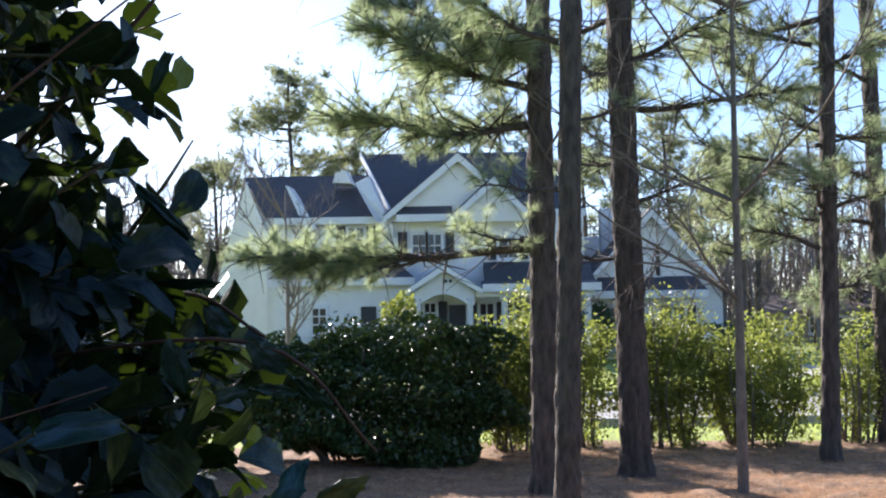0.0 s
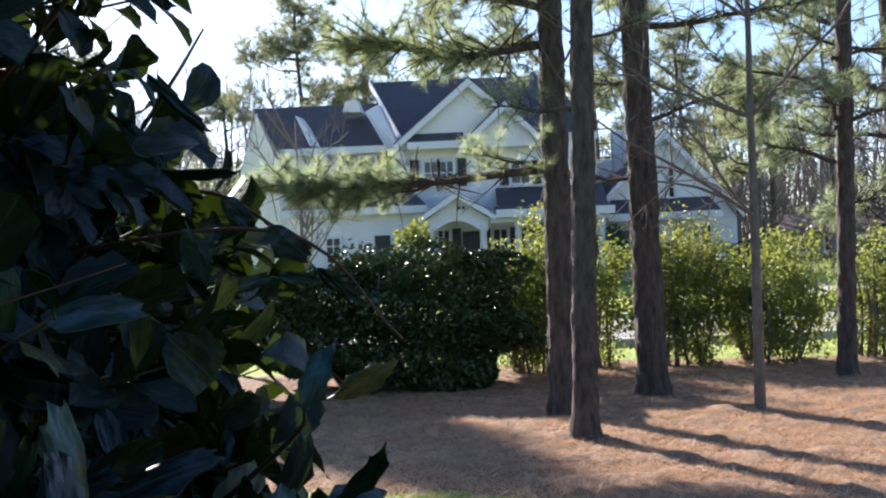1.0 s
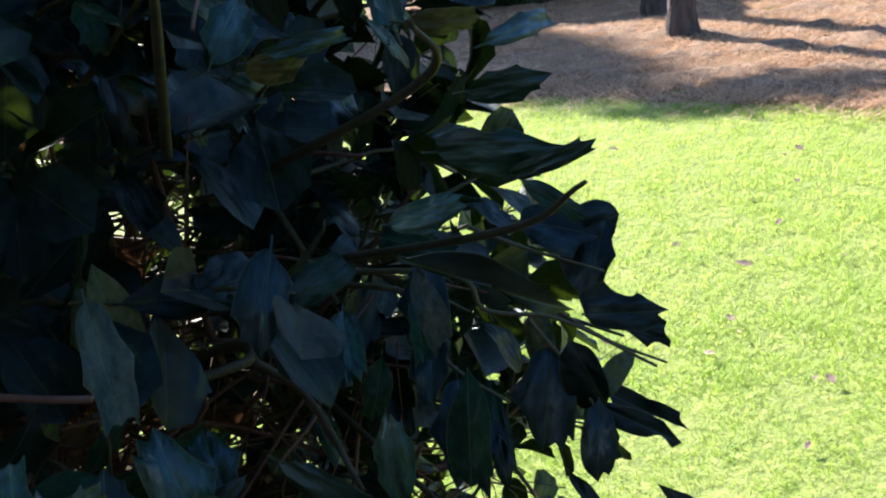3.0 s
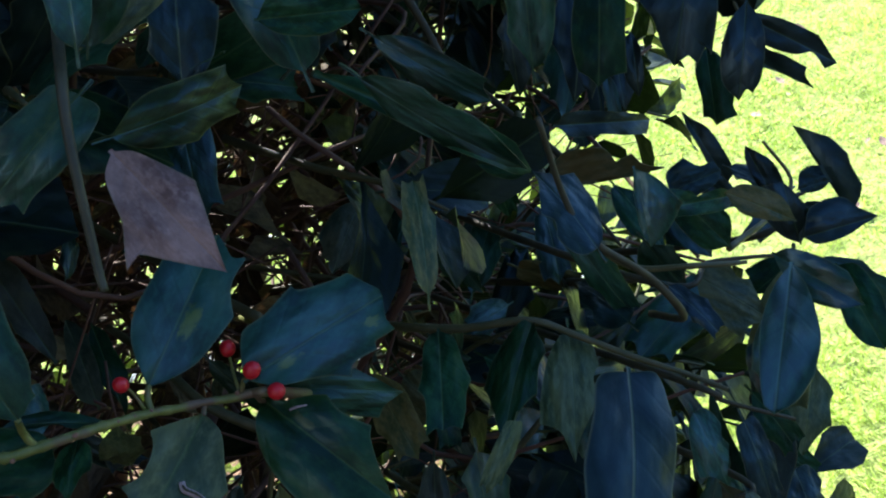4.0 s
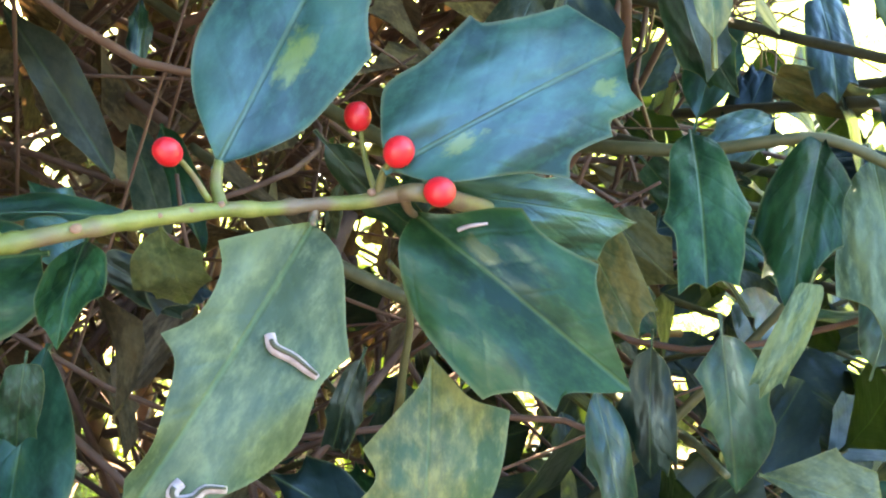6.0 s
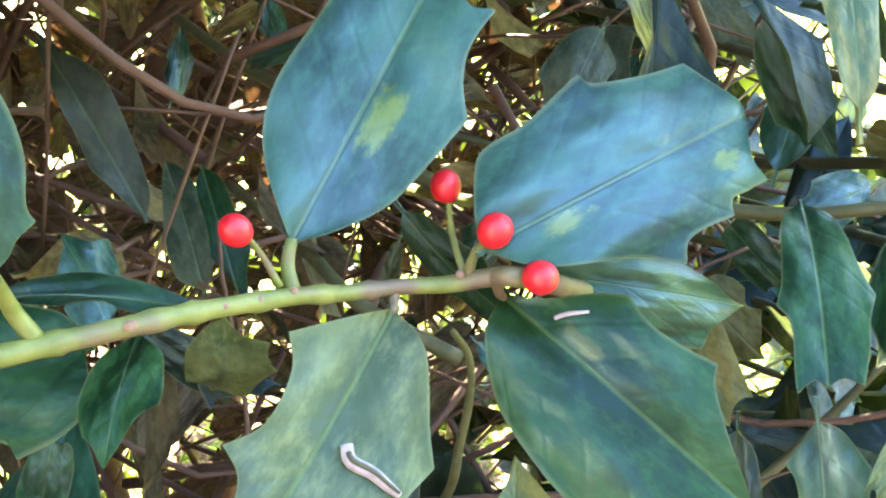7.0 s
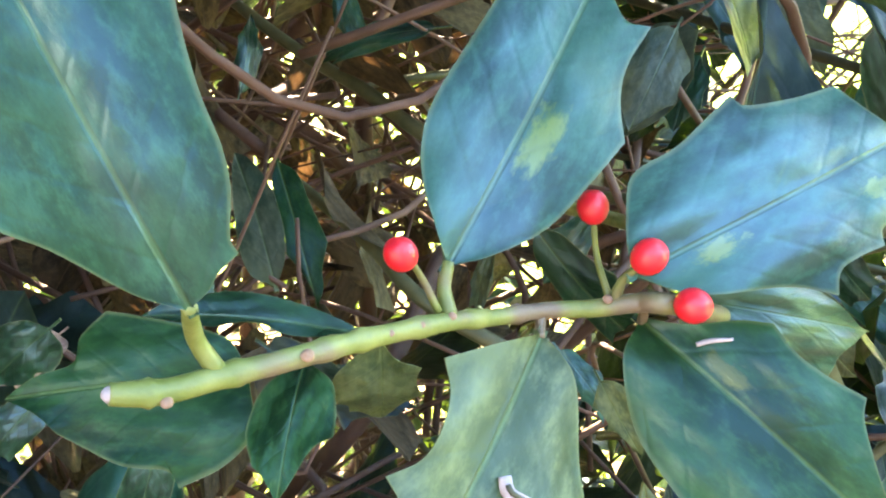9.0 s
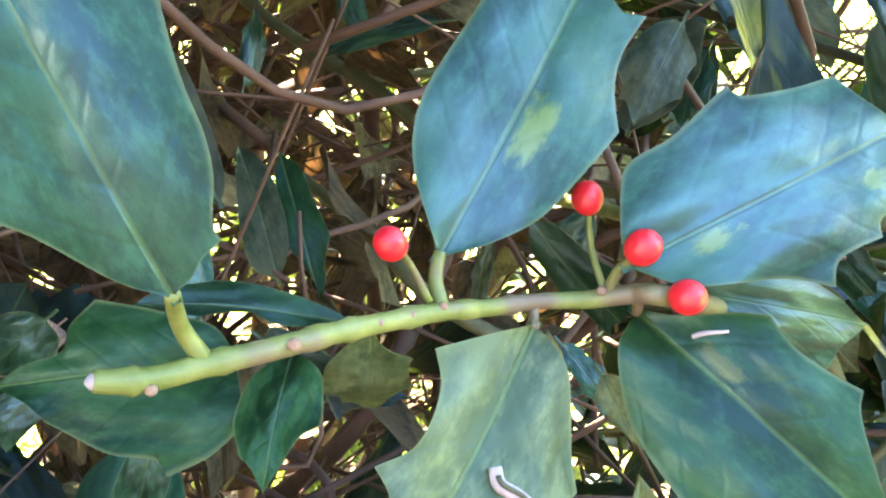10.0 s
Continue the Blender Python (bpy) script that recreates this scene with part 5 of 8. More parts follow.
# outlines of the leaves nearest the walker: for each side points (along, out, sharp), sharp where a spine stands
OUTLINES = {
    "shouldered": ([(0.06, 0.08, 0), (0.14, 0.16, 0), (0.24, 0.22, 0), (0.37, 0.25, 0), (0.58, 0.24, 0), (0.90, 0.22, 1), (0.88, 0.16, 0), (0.91, 0.08, 0)],
        [(0.07, 0.09, 0), (0.21, 0.19, 0), (0.38, 0.24, 0), (0.55, 0.28, 1), (0.67, 0.21, 0), (0.78, 0.19, 0), (0.93, 0.21, 1), (0.89, 0.13, 0), (0.94, 0.07, 0)]),
    "broad": ([(0.01, 0.09, 0), (0.08, 0.22, 0), (0.14, 0.27, 0), (0.28, 0.28, 0), (0.42, 0.32, 0), (0.52, 0.35, 1), (0.55, 0.30, 0), (0.71, 0.26, 0), (0.89, 0.24, 1), (0.94, 0.14, 0), (1.00, 0.05, 0)],
        [(0.08, 0.10, 0), (0.18, 0.16, 0), (0.40, 0.24, 0), (0.53, 0.33, 1), (0.57, 0.27, 0), (0.65, 0.26, 0), (0.77, 0.27, 1), (0.79, 0.22, 0), (0.85, 0.22, 0), (0.95, 0.22, 1), (0.93, 0.14, 0), (0.97, 0.05, 0)]),
    "forked": ([(0.01, 0.06, 0), (0.05, 0.13, 0), (0.19, 0.23, 0), (0.28, 0.29, 1), (0.40, 0.25, 0), (0.48, 0.26, 0), (0.58, 0.28, 0), (0.72, 0.23, 0), (0.88, 0.11, 0)],
        [(0.10, 0.10, 0), (0.22, 0.20, 1), (0.30, 0.15, 0), (0.45, 0.14, 0), (0.54, 0.19, 1), (0.58, 0.12, 0), (0.68, 0.08, 0), (0.80, 0.05, 0), (0.89, 0.06, 1), (0.94, 0.03, 0)]),
    "jagged": ([(0.11, 0.08, 0), (0.22, 0.20, 0), (0.30, 0.26, 1), (0.41, 0.23, 0), (0.52, 0.24, 0), (0.64, 0.27, 1), (0.68, 0.21, 0), (0.80, 0.12, 0), (0.92, 0.05, 0)],
        [(0.04, 0.13, 0), (0.22, 0.27, 0), (0.45, 0.33, 0), (0.63, 0.35, 1), (0.66, 0.30, 0), (0.74, 0.23, 0), (0.85, 0.22, 1), (0.84, 0.15, 0), (0.93, 0.07, 0)]),
    "ovate": ([(0.02, 0.03, 0), (0.11, 0.11, 0), (0.29, 0.22, 0), (0.40, 0.31, 0), (0.48, 0.35, 0), (0.55, 0.38, 1), (0.64, 0.31, 0), (0.79, 0.25, 0), (0.91, 0.22, 1), (0.97, 0.10, 0)],
        [(0.02, 0.07, 0), (0.05, 0.11, 0), (0.07, 0.18, 1), (0.12, 0.18, 0), (0.23, 0.24, 0), (0.34, 0.27, 0), (0.46, 0.28, 0), (0.57, 0.30, 0), (0.69, 0.33, 0), (0.78, 0.36, 1), (0.82, 0.26, 0), (0.92, 0.13, 0)]),
    "spread": ([(-0.01, 0.23, 0), (0.11, 0.36, 0), (0.30, 0.43, 1), (0.34, 0.36, 0), (0.52, 0.32, 0), (0.77, 0.17, 1), (0.86, 0.08, 0)],
        [(0.08, 0.15, 0), (0.31, 0.24, 0), (0.56, 0.31, 1), (0.67, 0.22, 0), (0.70, 0.11, 0), (0.86, 0.07, 0)]),
    "blunt": ([(0.15, 0.23, 0), (0.39, 0.30, 0), (0.54, 0.31, 1), (0.62, 0.20, 0), (0.84, 0.08, 0)],
        [(0.23, 0.24, 0), (0.52, 0.30, 0), (0.78, 0.21, 1), (0.85, 0.12, 0)]),
    "pronged": ([(0.09, 0.13, 0), (0.35, 0.18, 0), (0.54, 0.25, 1), (0.69, 0.20, 0), (0.82, 0.19, 0), (0.99, 0.15, 1), (0.96, 0.07, 0)],
        [(0.08, 0.09, 0), (0.22, 0.14, 0), (0.50, 0.16, 0), (0.65, 0.20, 1), (0.76, 0.14, 0), (1.06, 0.14, 1), (0.98, 0.06, 0)]),
    "tridented": ([(-0.02, 0.16, 0), (0.15, 0.23, 0), (0.45, 0.24, 0), (0.69, 0.20, 0), (0.84, 0.22, 1), (0.82, 0.13, 0), (0.91, 0.06, 0)],
        [(0.05, 0.17, 0), (0.21, 0.21, 0), (0.50, 0.26, 0), (0.68, 0.26, 0), (0.84, 0.24, 0), (0.95, 0.22, 1), (0.90, 0.14, 0), (0.94, 0.07, 0)]),
    "small": ([(0.19, 0.14, 0), (0.49, 0.35, 1), (0.58, 0.28, 0), (0.84, 0.28, 1), (0.89, 0.11, 0)],
        [(0.17, 0.07, 0), (0.35, 0.17, 0), (0.56, 0.11, 0), (0.86, 0.23, 1), (0.89, 0.09, 0)]),
    "serrate": ([(0.00, 0.19, 0), (0.13, 0.30, 0), (0.27, 0.33, 1), (0.40, 0.24, 0), (0.53, 0.31, 1), (0.73, 0.15, 0), (0.86, 0.05, 0)],
        [(0.08, 0.15, 0), (0.25, 0.28, 0), (0.51, 0.37, 0), (0.76, 0.40, 1), (0.80, 0.20, 0), (0.90, 0.09, 0)]),
    "narrow": ([(0.09, 0.15, 0), (0.33, 0.21, 0), (0.55, 0.16, 0), (0.78, 0.13, 1), (0.89, 0.05, 0)],
        [(0.23, 0.15, 0), (0.45, 0.20, 0), (0.67, 0.25, 0), (0.89, 0.21, 1), (0.87, 0.09, 0)]),
    "lanced": ([(0.16, 0.13, 0), (0.42, 0.25, 0), (0.63, 0.27, 0), (0.87, 0.18, 1), (0.89, 0.09, 0)],
        [(0.21, 0.12, 0), (0.33, 0.22, 0), (0.57, 0.23, 0), (0.77, 0.17, 1), (0.88, 0.08, 0)]),
    "slender": ([(0.07, 0.04, 0), (0.13, 0.06, 0), (0.28, 0.11, 1), (0.45, 0.09, 0), (0.56, 0.09, 1), (0.73, 0.07, 0), (0.89, 0.04, 0)],
        [(0.08, 0.07, 0), (0.26, 0.11, 0), (0.48, 0.14, 0), (0.69, 0.14, 0), (0.85, 0.06, 0)]),
    "oblong": ([(0.10, 0.14, 0), (0.38, 0.15, 0), (0.71, 0.09, 0), (0.87, 0.05, 0)],
        [(0.17, 0.10, 0), (0.45, 0.15, 0), (0.73, 0.13, 0), (0.92, 0.07, 0)]),
    "tapered": ([(0.11, 0.10, 0), (0.35, 0.13, 0), (0.60, 0.17, 1), (0.77, 0.09, 0), (0.88, 0.07, 0)],
        [(0.14, 0.08, 0), (0.42, 0.08, 0), (0.62, 0.11, 1), (0.73, 0.05, 0), (0.88, 0.00, 0)]),
    "speckled": ([(0.04, 0.09, 0), (0.22, 0.13, 0), (0.50, 0.16, 0), (0.81, 0.14, 1), (0.94, 0.11, 0)],
        [(0.13, 0.16, 0), (0.33, 0.29, 0), (0.57, 0.32, 1), (0.75, 0.26, 0), (0.96, 0.21, 1), (1.01, 0.09, 0)]),
    "edgewise": ([(0.19, 0.06, 0), (0.34, 0.06, 0), (0.45, 0.02, 0), (0.65, 0.06, 1), (0.86, 0.03, 0)],
        [(0.11, 0.05, 0), (0.33, 0.11, 0), (0.64, 0.13, 1), (0.84, 0.09, 0)]),
    "snub": ([(0.24, 0.23, 0), (0.62, 0.20, 1), (0.78, 0.03, 0)],
        [(0.09, 0.37, 0), (0.38, 0.61, 1), (0.45, 0.43, 0), (0.83, 0.20, 1), (0.88, 0.08, 0)]),
    "winged": ([(0.04, 0.13, 0), (0.18, 0.15, 0), (0.42, 0.14, 1), (0.55, 0.16, 0), (0.81, 0.15, 1), (0.85, 0.07, 0)],
        [(0.11, 0.11, 0), (0.24, 0.22, 0), (0.34, 0.15, 1), (0.34, 0.06, 0), (0.62, 0.01, 0), (0.82, 0.01, 1), (0.88, 0.00, 0)]),
    "drooping": ([(0.09, 0.13, 0), (0.29, 0.21, 0), (0.61, 0.30, 1), (0.77, 0.24, 0), (0.92, 0.28, 1), (0.94, 0.16, 0)],
        [(0.08, 0.12, 0), (0.29, 0.18, 0), (0.63, 0.14, 0), (0.87, 0.15, 1), (0.90, 0.06, 0)]),
    "pointed": ([(0.09, 0.08, 0), (0.42, 0.07, 0), (0.60, 0.05, 0), (0.81, 0.05, 0)],
        [(0.09, 0.13, 0), (0.42, 0.16, 0), (0.68, 0.14, 0), (0.85, 0.05, 0)]),
    "hooked": ([(0.19, 0.00, 0), (0.41, 0.00, 0), (0.55, 0.00, 1), (0.71, 0.00, 0), (0.85, 0.00, 0)],
        [(0.08, 0.15, 0), (0.18, 0.24, 1), (0.40, 0.25, 0), (0.51, 0.28, 1), (0.71, 0.23, 0), (0.78, 0.18, 1), (0.91, 0.08, 0)]),
    "blade": ([(0.19, 0.12, 0), (0.53, 0.14, 0), (0.82, 0.10, 0)],
        [(0.11, 0.22, 0), (0.51, 0.26, 0), (0.77, 0.15, 0)]),
    "button": ([(0.21, 0.47, 0), (0.66, 0.56, 0), (0.98, 0.35, 1)],
        [(0.25, 0.18, 0), (0.68, 0.19, 0)]),
    "sickle": ([(0.24, 0.16, 0), (0.66, 0.15, 0)],
        [(0.26, 0.20, 0), (0.68, 0.18, 0)]),
    "saddle": ([(0.06, 0.17, 0), (0.21, 0.32, 0), (0.43, 0.34, 1), (0.54, 0.29, 0), (0.61, 0.17, 1), (0.71, 0.21, 0), (0.75, 0.22, 1), (0.84, 0.09, 0)],
        [(0.17, 0.00, 0), (0.41, 0.00, 0), (0.64, 0.00, 0), (0.83, 0.00, 0)]),
    "strap": ([(0.09, 0.10, 0), (0.39, 0.10, 0), (0.69, 0.07, 0), (0.91, 0.05, 1)],
        [(0.14, 0.11, 0), (0.44, 0.10, 0), (0.68, 0.12, 0), (0.93, 0.12, 1)]),
    "hanging": ([(0.08, 0.06, 0), (0.33, 0.06, 0), (0.54, 0.02, 0), (0.77, 0.03, 0)],
        [(0.11, 0.12, 0), (0.39, 0.12, 0), (0.61, 0.09, 0), (0.84, 0.08, 1), (0.91, 0.04, 0)]),
    "keeled": ([(-0.04, 0.26, 0), (0.24, 0.39, 1), (0.36, 0.26, 0), (0.54, 0.19, 0), (0.63, 0.23, 1), (0.82, 0.10, 0)],
        [(0.13, 0.15, 0), (0.43, 0.21, 0), (0.68, 0.24, 1), (0.95, 0.12, 1), (0.86, 0.05, 0)]),
    "trailing": ([(0.14, 0.21, 0), (0.46, 0.35, 0), (0.82, 0.34, 1), (0.83, 0.14, 0)],
        [(0.29, 0.11, 0), (0.59, 0.25, 1), (0.72, 0.10, 0), (1.02, 0.14, 1)]),
    "swept": ([(0.18, 0.13, 0), (0.54, 0.13, 0), (0.88, 0.09, 0)],
        [(0.20, 0.09, 0), (0.53, 0.06, 1), (0.75, 0.17, 0), (1.06, 0.20, 1), (1.04, 0.10, 0)]),
    "cupped": ([(0.19, 0.25, 0), (0.56, 0.25, 0), (0.81, 0.19, 0)],
        [(0.23, 0.22, 0), (0.60, 0.23, 0), (0.93, 0.12, 0)]),
    "splayed": ([(0.11, 0.13, 0), (0.39, 0.20, 0), (0.70, 0.21, 1), (0.83, 0.13, 0)],
        [(0.21, 0.14, 0), (0.52, 0.23, 0), (0.80, 0.17, 1), (0.88, 0.11, 0)]),
    "paddle": ([(0.11, 0.18, 0), (0.48, 0.23, 0), (0.82, 0.14, 0)],
        [(0.27, 0.14, 0), (0.63, 0.20, 1), (0.86, 0.14, 0)]),
    "creased": ([(0.19, 0.11, 0), (0.48, 0.20, 0), (0.74, 0.19, 1), (0.91, 0.11, 0)],
        [(0.22, 0.09, 0), (0.49, 0.13, 0), (0.79, 0.10, 0), (0.96, 0.06, 1)]),
    "upcurved": ([(0.13, 0.22, 0), (0.56, 0.22, 0), (0.88, 0.09, 0)],
        [(0.28, 0.18, 0), (0.71, 0.22, 0)]),
    "long": ([(0.15, 0.05, 0), (0.40, 0.06, 0), (0.63, 0.08, 0), (0.84, 0.07, 1), (0.93, 0.03, 0)],
        [(0.13, 0.03, 0), (0.34, 0.05, 0), (0.55, 0.06, 0), (0.77, 0.05, 0), (0.91, 0.04, 0)]),
    "folded": ([(0.38, 0.00, 0), (0.74, 0.00, 0), (0.93, 0.00, 0)],
        [(-0.05, 0.00, 0), (0.16, 0.00, 0), (0.46, 0.00, 1), (0.81, 0.00, 0)]),
    "sunken": ([(0.17, 0.22, 0), (0.60, 0.28, 0), (0.94, 0.14, 1)],
        [(0.22, 0.16, 0), (0.59, 0.21, 0), (0.88, 0.12, 1)]),
    "weathered": ([(0.17, 0.09, 0), (0.33, 0.18, 0), (0.47, 0.16, 0), (0.62, 0.16, 0), (0.84, 0.10, 0)],
        [(0.15, 0.11, 0), (0.34, 0.16, 0), (0.57, 0.18, 0), (0.79, 0.13, 0)]),
    "roofed": ([(0.11, 0.23, 0), (0.34, 0.42, 0), (0.57, 0.43, 1), (0.73, 0.29, 0), (0.86, 0.14, 0)],
        [(0.17, 0.14, 0), (0.38, 0.17, 0), (0.57, 0.23, 1), (0.74, 0.14, 0), (0.87, 0.15, 1)]),
    "shading": ([(0.17, 0.17, 0), (0.46, 0.29, 0), (0.76, 0.30, 0), (0.95, 0.17, 0)],
        [(0.21, 0.09, 0), (0.48, 0.14, 1), (0.68, 0.13, 0), (0.84, 0.22, 1)]),
    "toothed": ([(0.13, 0.18, 0), (0.47, 0.27, 0), (0.75, 0.28, 0), (0.88, 0.28, 1), (0.82, 0.23, 0), (0.97, 0.18, 1), (0.90, 0.11, 0)],
        [(0.08, 0.17, 0), (0.30, 0.25, 0), (0.49, 0.38, 1), (0.65, 0.22, 0), (0.85, 0.12, 0)]),
    "twisted": ([(0.42, 0.18, 0), (0.72, 0.16, 0)],
        [(0.20, 0.18, 0), (0.42, 0.19, 0), (0.78, 0.12, 1)]),
    "bowed": ([(0.22, 0.18, 0), (0.52, 0.18, 0), (0.82, 0.12, 0)],
        [(0.16, 0.23, 0), (0.52, 0.36, 0), (0.90, 0.30, 1)]),
    "outreaching": ([(0.17, 0.07, 0), (0.43, 0.12, 0), (0.72, 0.13, 1), (0.86, 0.06, 0)],
        [(0.18, 0.12, 0), (0.40, 0.14, 0), (0.62, 0.10, 0), (0.75, 0.02, 0), (0.92, 0.09, 1)]),
    "pendent": ([(0.18, 0.16, 0), (0.45, 0.22, 0), (0.76, 0.20, 0), (0.92, 0.13, 1), (0.88, 0.07, 0)],
        [(0.18, 0.15, 0), (0.50, 0.22, 0), (0.82, 0.18, 0)]),
    "draped": ([(0.15, 0.12, 0), (0.37, 0.18, 0), (0.62, 0.18, 0), (0.90, 0.20, 1), (0.93, 0.08, 0)],
        [(0.14, 0.08, 0), (0.39, 0.18, 0), (0.67, 0.20, 0), (0.89, 0.15, 1), (0.93, 0.07, 0)]),
    "thin": ([(0.22, 0.10, 0), (0.71, 0.11, 0)],
        [(0.11, 0.16, 0), (0.66, 0.18, 0)]),
    "canopied": ([(0.12, 0.08, 0), (0.30, 0.13, 0), (0.50, 0.11, 0), (0.72, 0.06, 0), (0.93, 0.01, 1)],
        [(0.10, 0.01, 0), (0.33, 0.00, 0), (0.46, 0.00, 0), (0.61, 0.04, 0), (0.80, 0.05, 1)]),
    "dripping": ([(0.25, 0.14, 0), (0.55, 0.23, 0), (0.80, 0.22, 1), (0.85, 0.10, 0)],
        [(0.23, 0.13, 0), (0.55, 0.10, 0), (0.84, 0.06, 0)]),
    "olive": ([(0.23, 0.19, 0), (0.64, 0.21, 0), (0.91, 0.14, 0)],
        [(0.22, 0.21, 0), (0.62, 0.24, 0), (0.92, 0.15, 0)]),
    "clawed": ([(0.19, 0.35, 0), (0.59, 0.38, 0), (0.77, 0.17, 1)],
        [(0.15, 0.14, 0), (0.48, 0.14, 0), (0.78, 0.05, 1)]),
    "tented": ([(0.08, 0.34, 0), (0.46, 0.47, 1), (0.65, 0.23, 0), (0.89, 0.21, 1)],
        [(0.33, 0.24, 0), (0.78, 0.19, 0)]),
    "pallid": ([(0.32, 0.13, 0), (0.72, 0.18, 0)],
        [(0.32, 0.22, 0), (0.80, 0.19, 0)]),
    "notched": ([(0.18, 0.25, 0), (0.54, 0.49, 1), (0.80, 0.28, 0)],
        [(0.35, 0.08, 0), (0.74, 0.08, 0)]),
    "flanked": ([(0.22, 0.26, 0), (0.66, 0.27, 0), (0.91, 0.19, 1)],
        [(0.28, 0.28, 0), (0.62, 0.21, 0), (0.89, 0.17, 1)]),
    "propped": ([(0.23, 0.27, 0), (0.72, 0.45, 0), (1.03, 0.30, 1)],
        [(0.35, 0.26, 0), (0.74, 0.15, 0)]),
    "withered": ([(0.10, 0.09, 0), (0.27, 0.15, 0), (0.50, 0.22, 1), (0.64, 0.16, 0), (0.84, 0.07, 0)],
        [(0.10, 0.12, 0), (0.25, 0.18, 0), (0.40, 0.23, 0), (0.62, 0.38, 1), (0.60, 0.28, 0), (0.71, 0.20, 0), (0.88, 0.09, 1)]),
    "looming": ([(0.13, 0.19, 0), (0.43, 0.25, 0), (0.66, 0.19, 0), (0.87, 0.12, 1), (0.89, 0.07, 0)],
        [(0.17, 0.14, 0), (0.35, 0.17, 0), (0.56, 0.10, 0), (0.75, 0.08, 1), (0.87, 0.03, 0)]),
    "wedged": ([(0.38, 0.00, 0), (0.68, 0.01, 0), (0.92, 0.07, 1)],
        [(0.22, 0.12, 0), (0.51, 0.23, 0), (0.87, 0.26, 1), (0.92, 0.12, 0)]),
    "tawny": ([(0.21, 0.13, 0), (0.53, 0.15, 0), (0.80, 0.08, 0)],
        [(0.22, 0.14, 0), (0.54, 0.16, 0), (0.81, 0.10, 0)]),
    "limp": ([(0.22, 0.22, 0), (0.61, 0.24, 1), (0.81, 0.15, 0)],
        [(0.19, 0.19, 0), (0.55, 0.22, 0), (0.78, 0.15, 0)]),
    "murky": ([(0.31, 0.15, 0), (0.66, 0.21, 0), (0.90, 0.15, 0)],
        [(0.21, 0.14, 0), (0.58, 0.19, 1), (0.84, 0.13, 0)]),
    "nether": ([(0.21, 0.21, 0), (0.57, 0.29, 0), (0.87, 0.19, 1)],
        [(0.18, 0.27, 0), (0.54, 0.29, 0), (0.84, 0.19, 0)]),
    "lofty": ([(0.16, 0.21, 0), (0.51, 0.25, 0), (0.80, 0.17, 0)],
        [(0.09, 0.22, 0), (0.44, 0.25, 0), (0.75, 0.15, 1)]),
    "cornered": ([(0.23, 0.21, 0), (0.61, 0.23, 0), (0.88, 0.11, 0)],
        [(0.24, 0.19, 0), (0.63, 0.24, 0), (0.89, 0.16, 1)]),
    "sheltered": ([(0.19, 0.21, 0), (0.56, 0.25, 0), (0.86, 0.19, 0)],
        [(0.26, 0.20, 0), (0.61, 0.27, 0), (0.89, 0.17, 0)]),
}


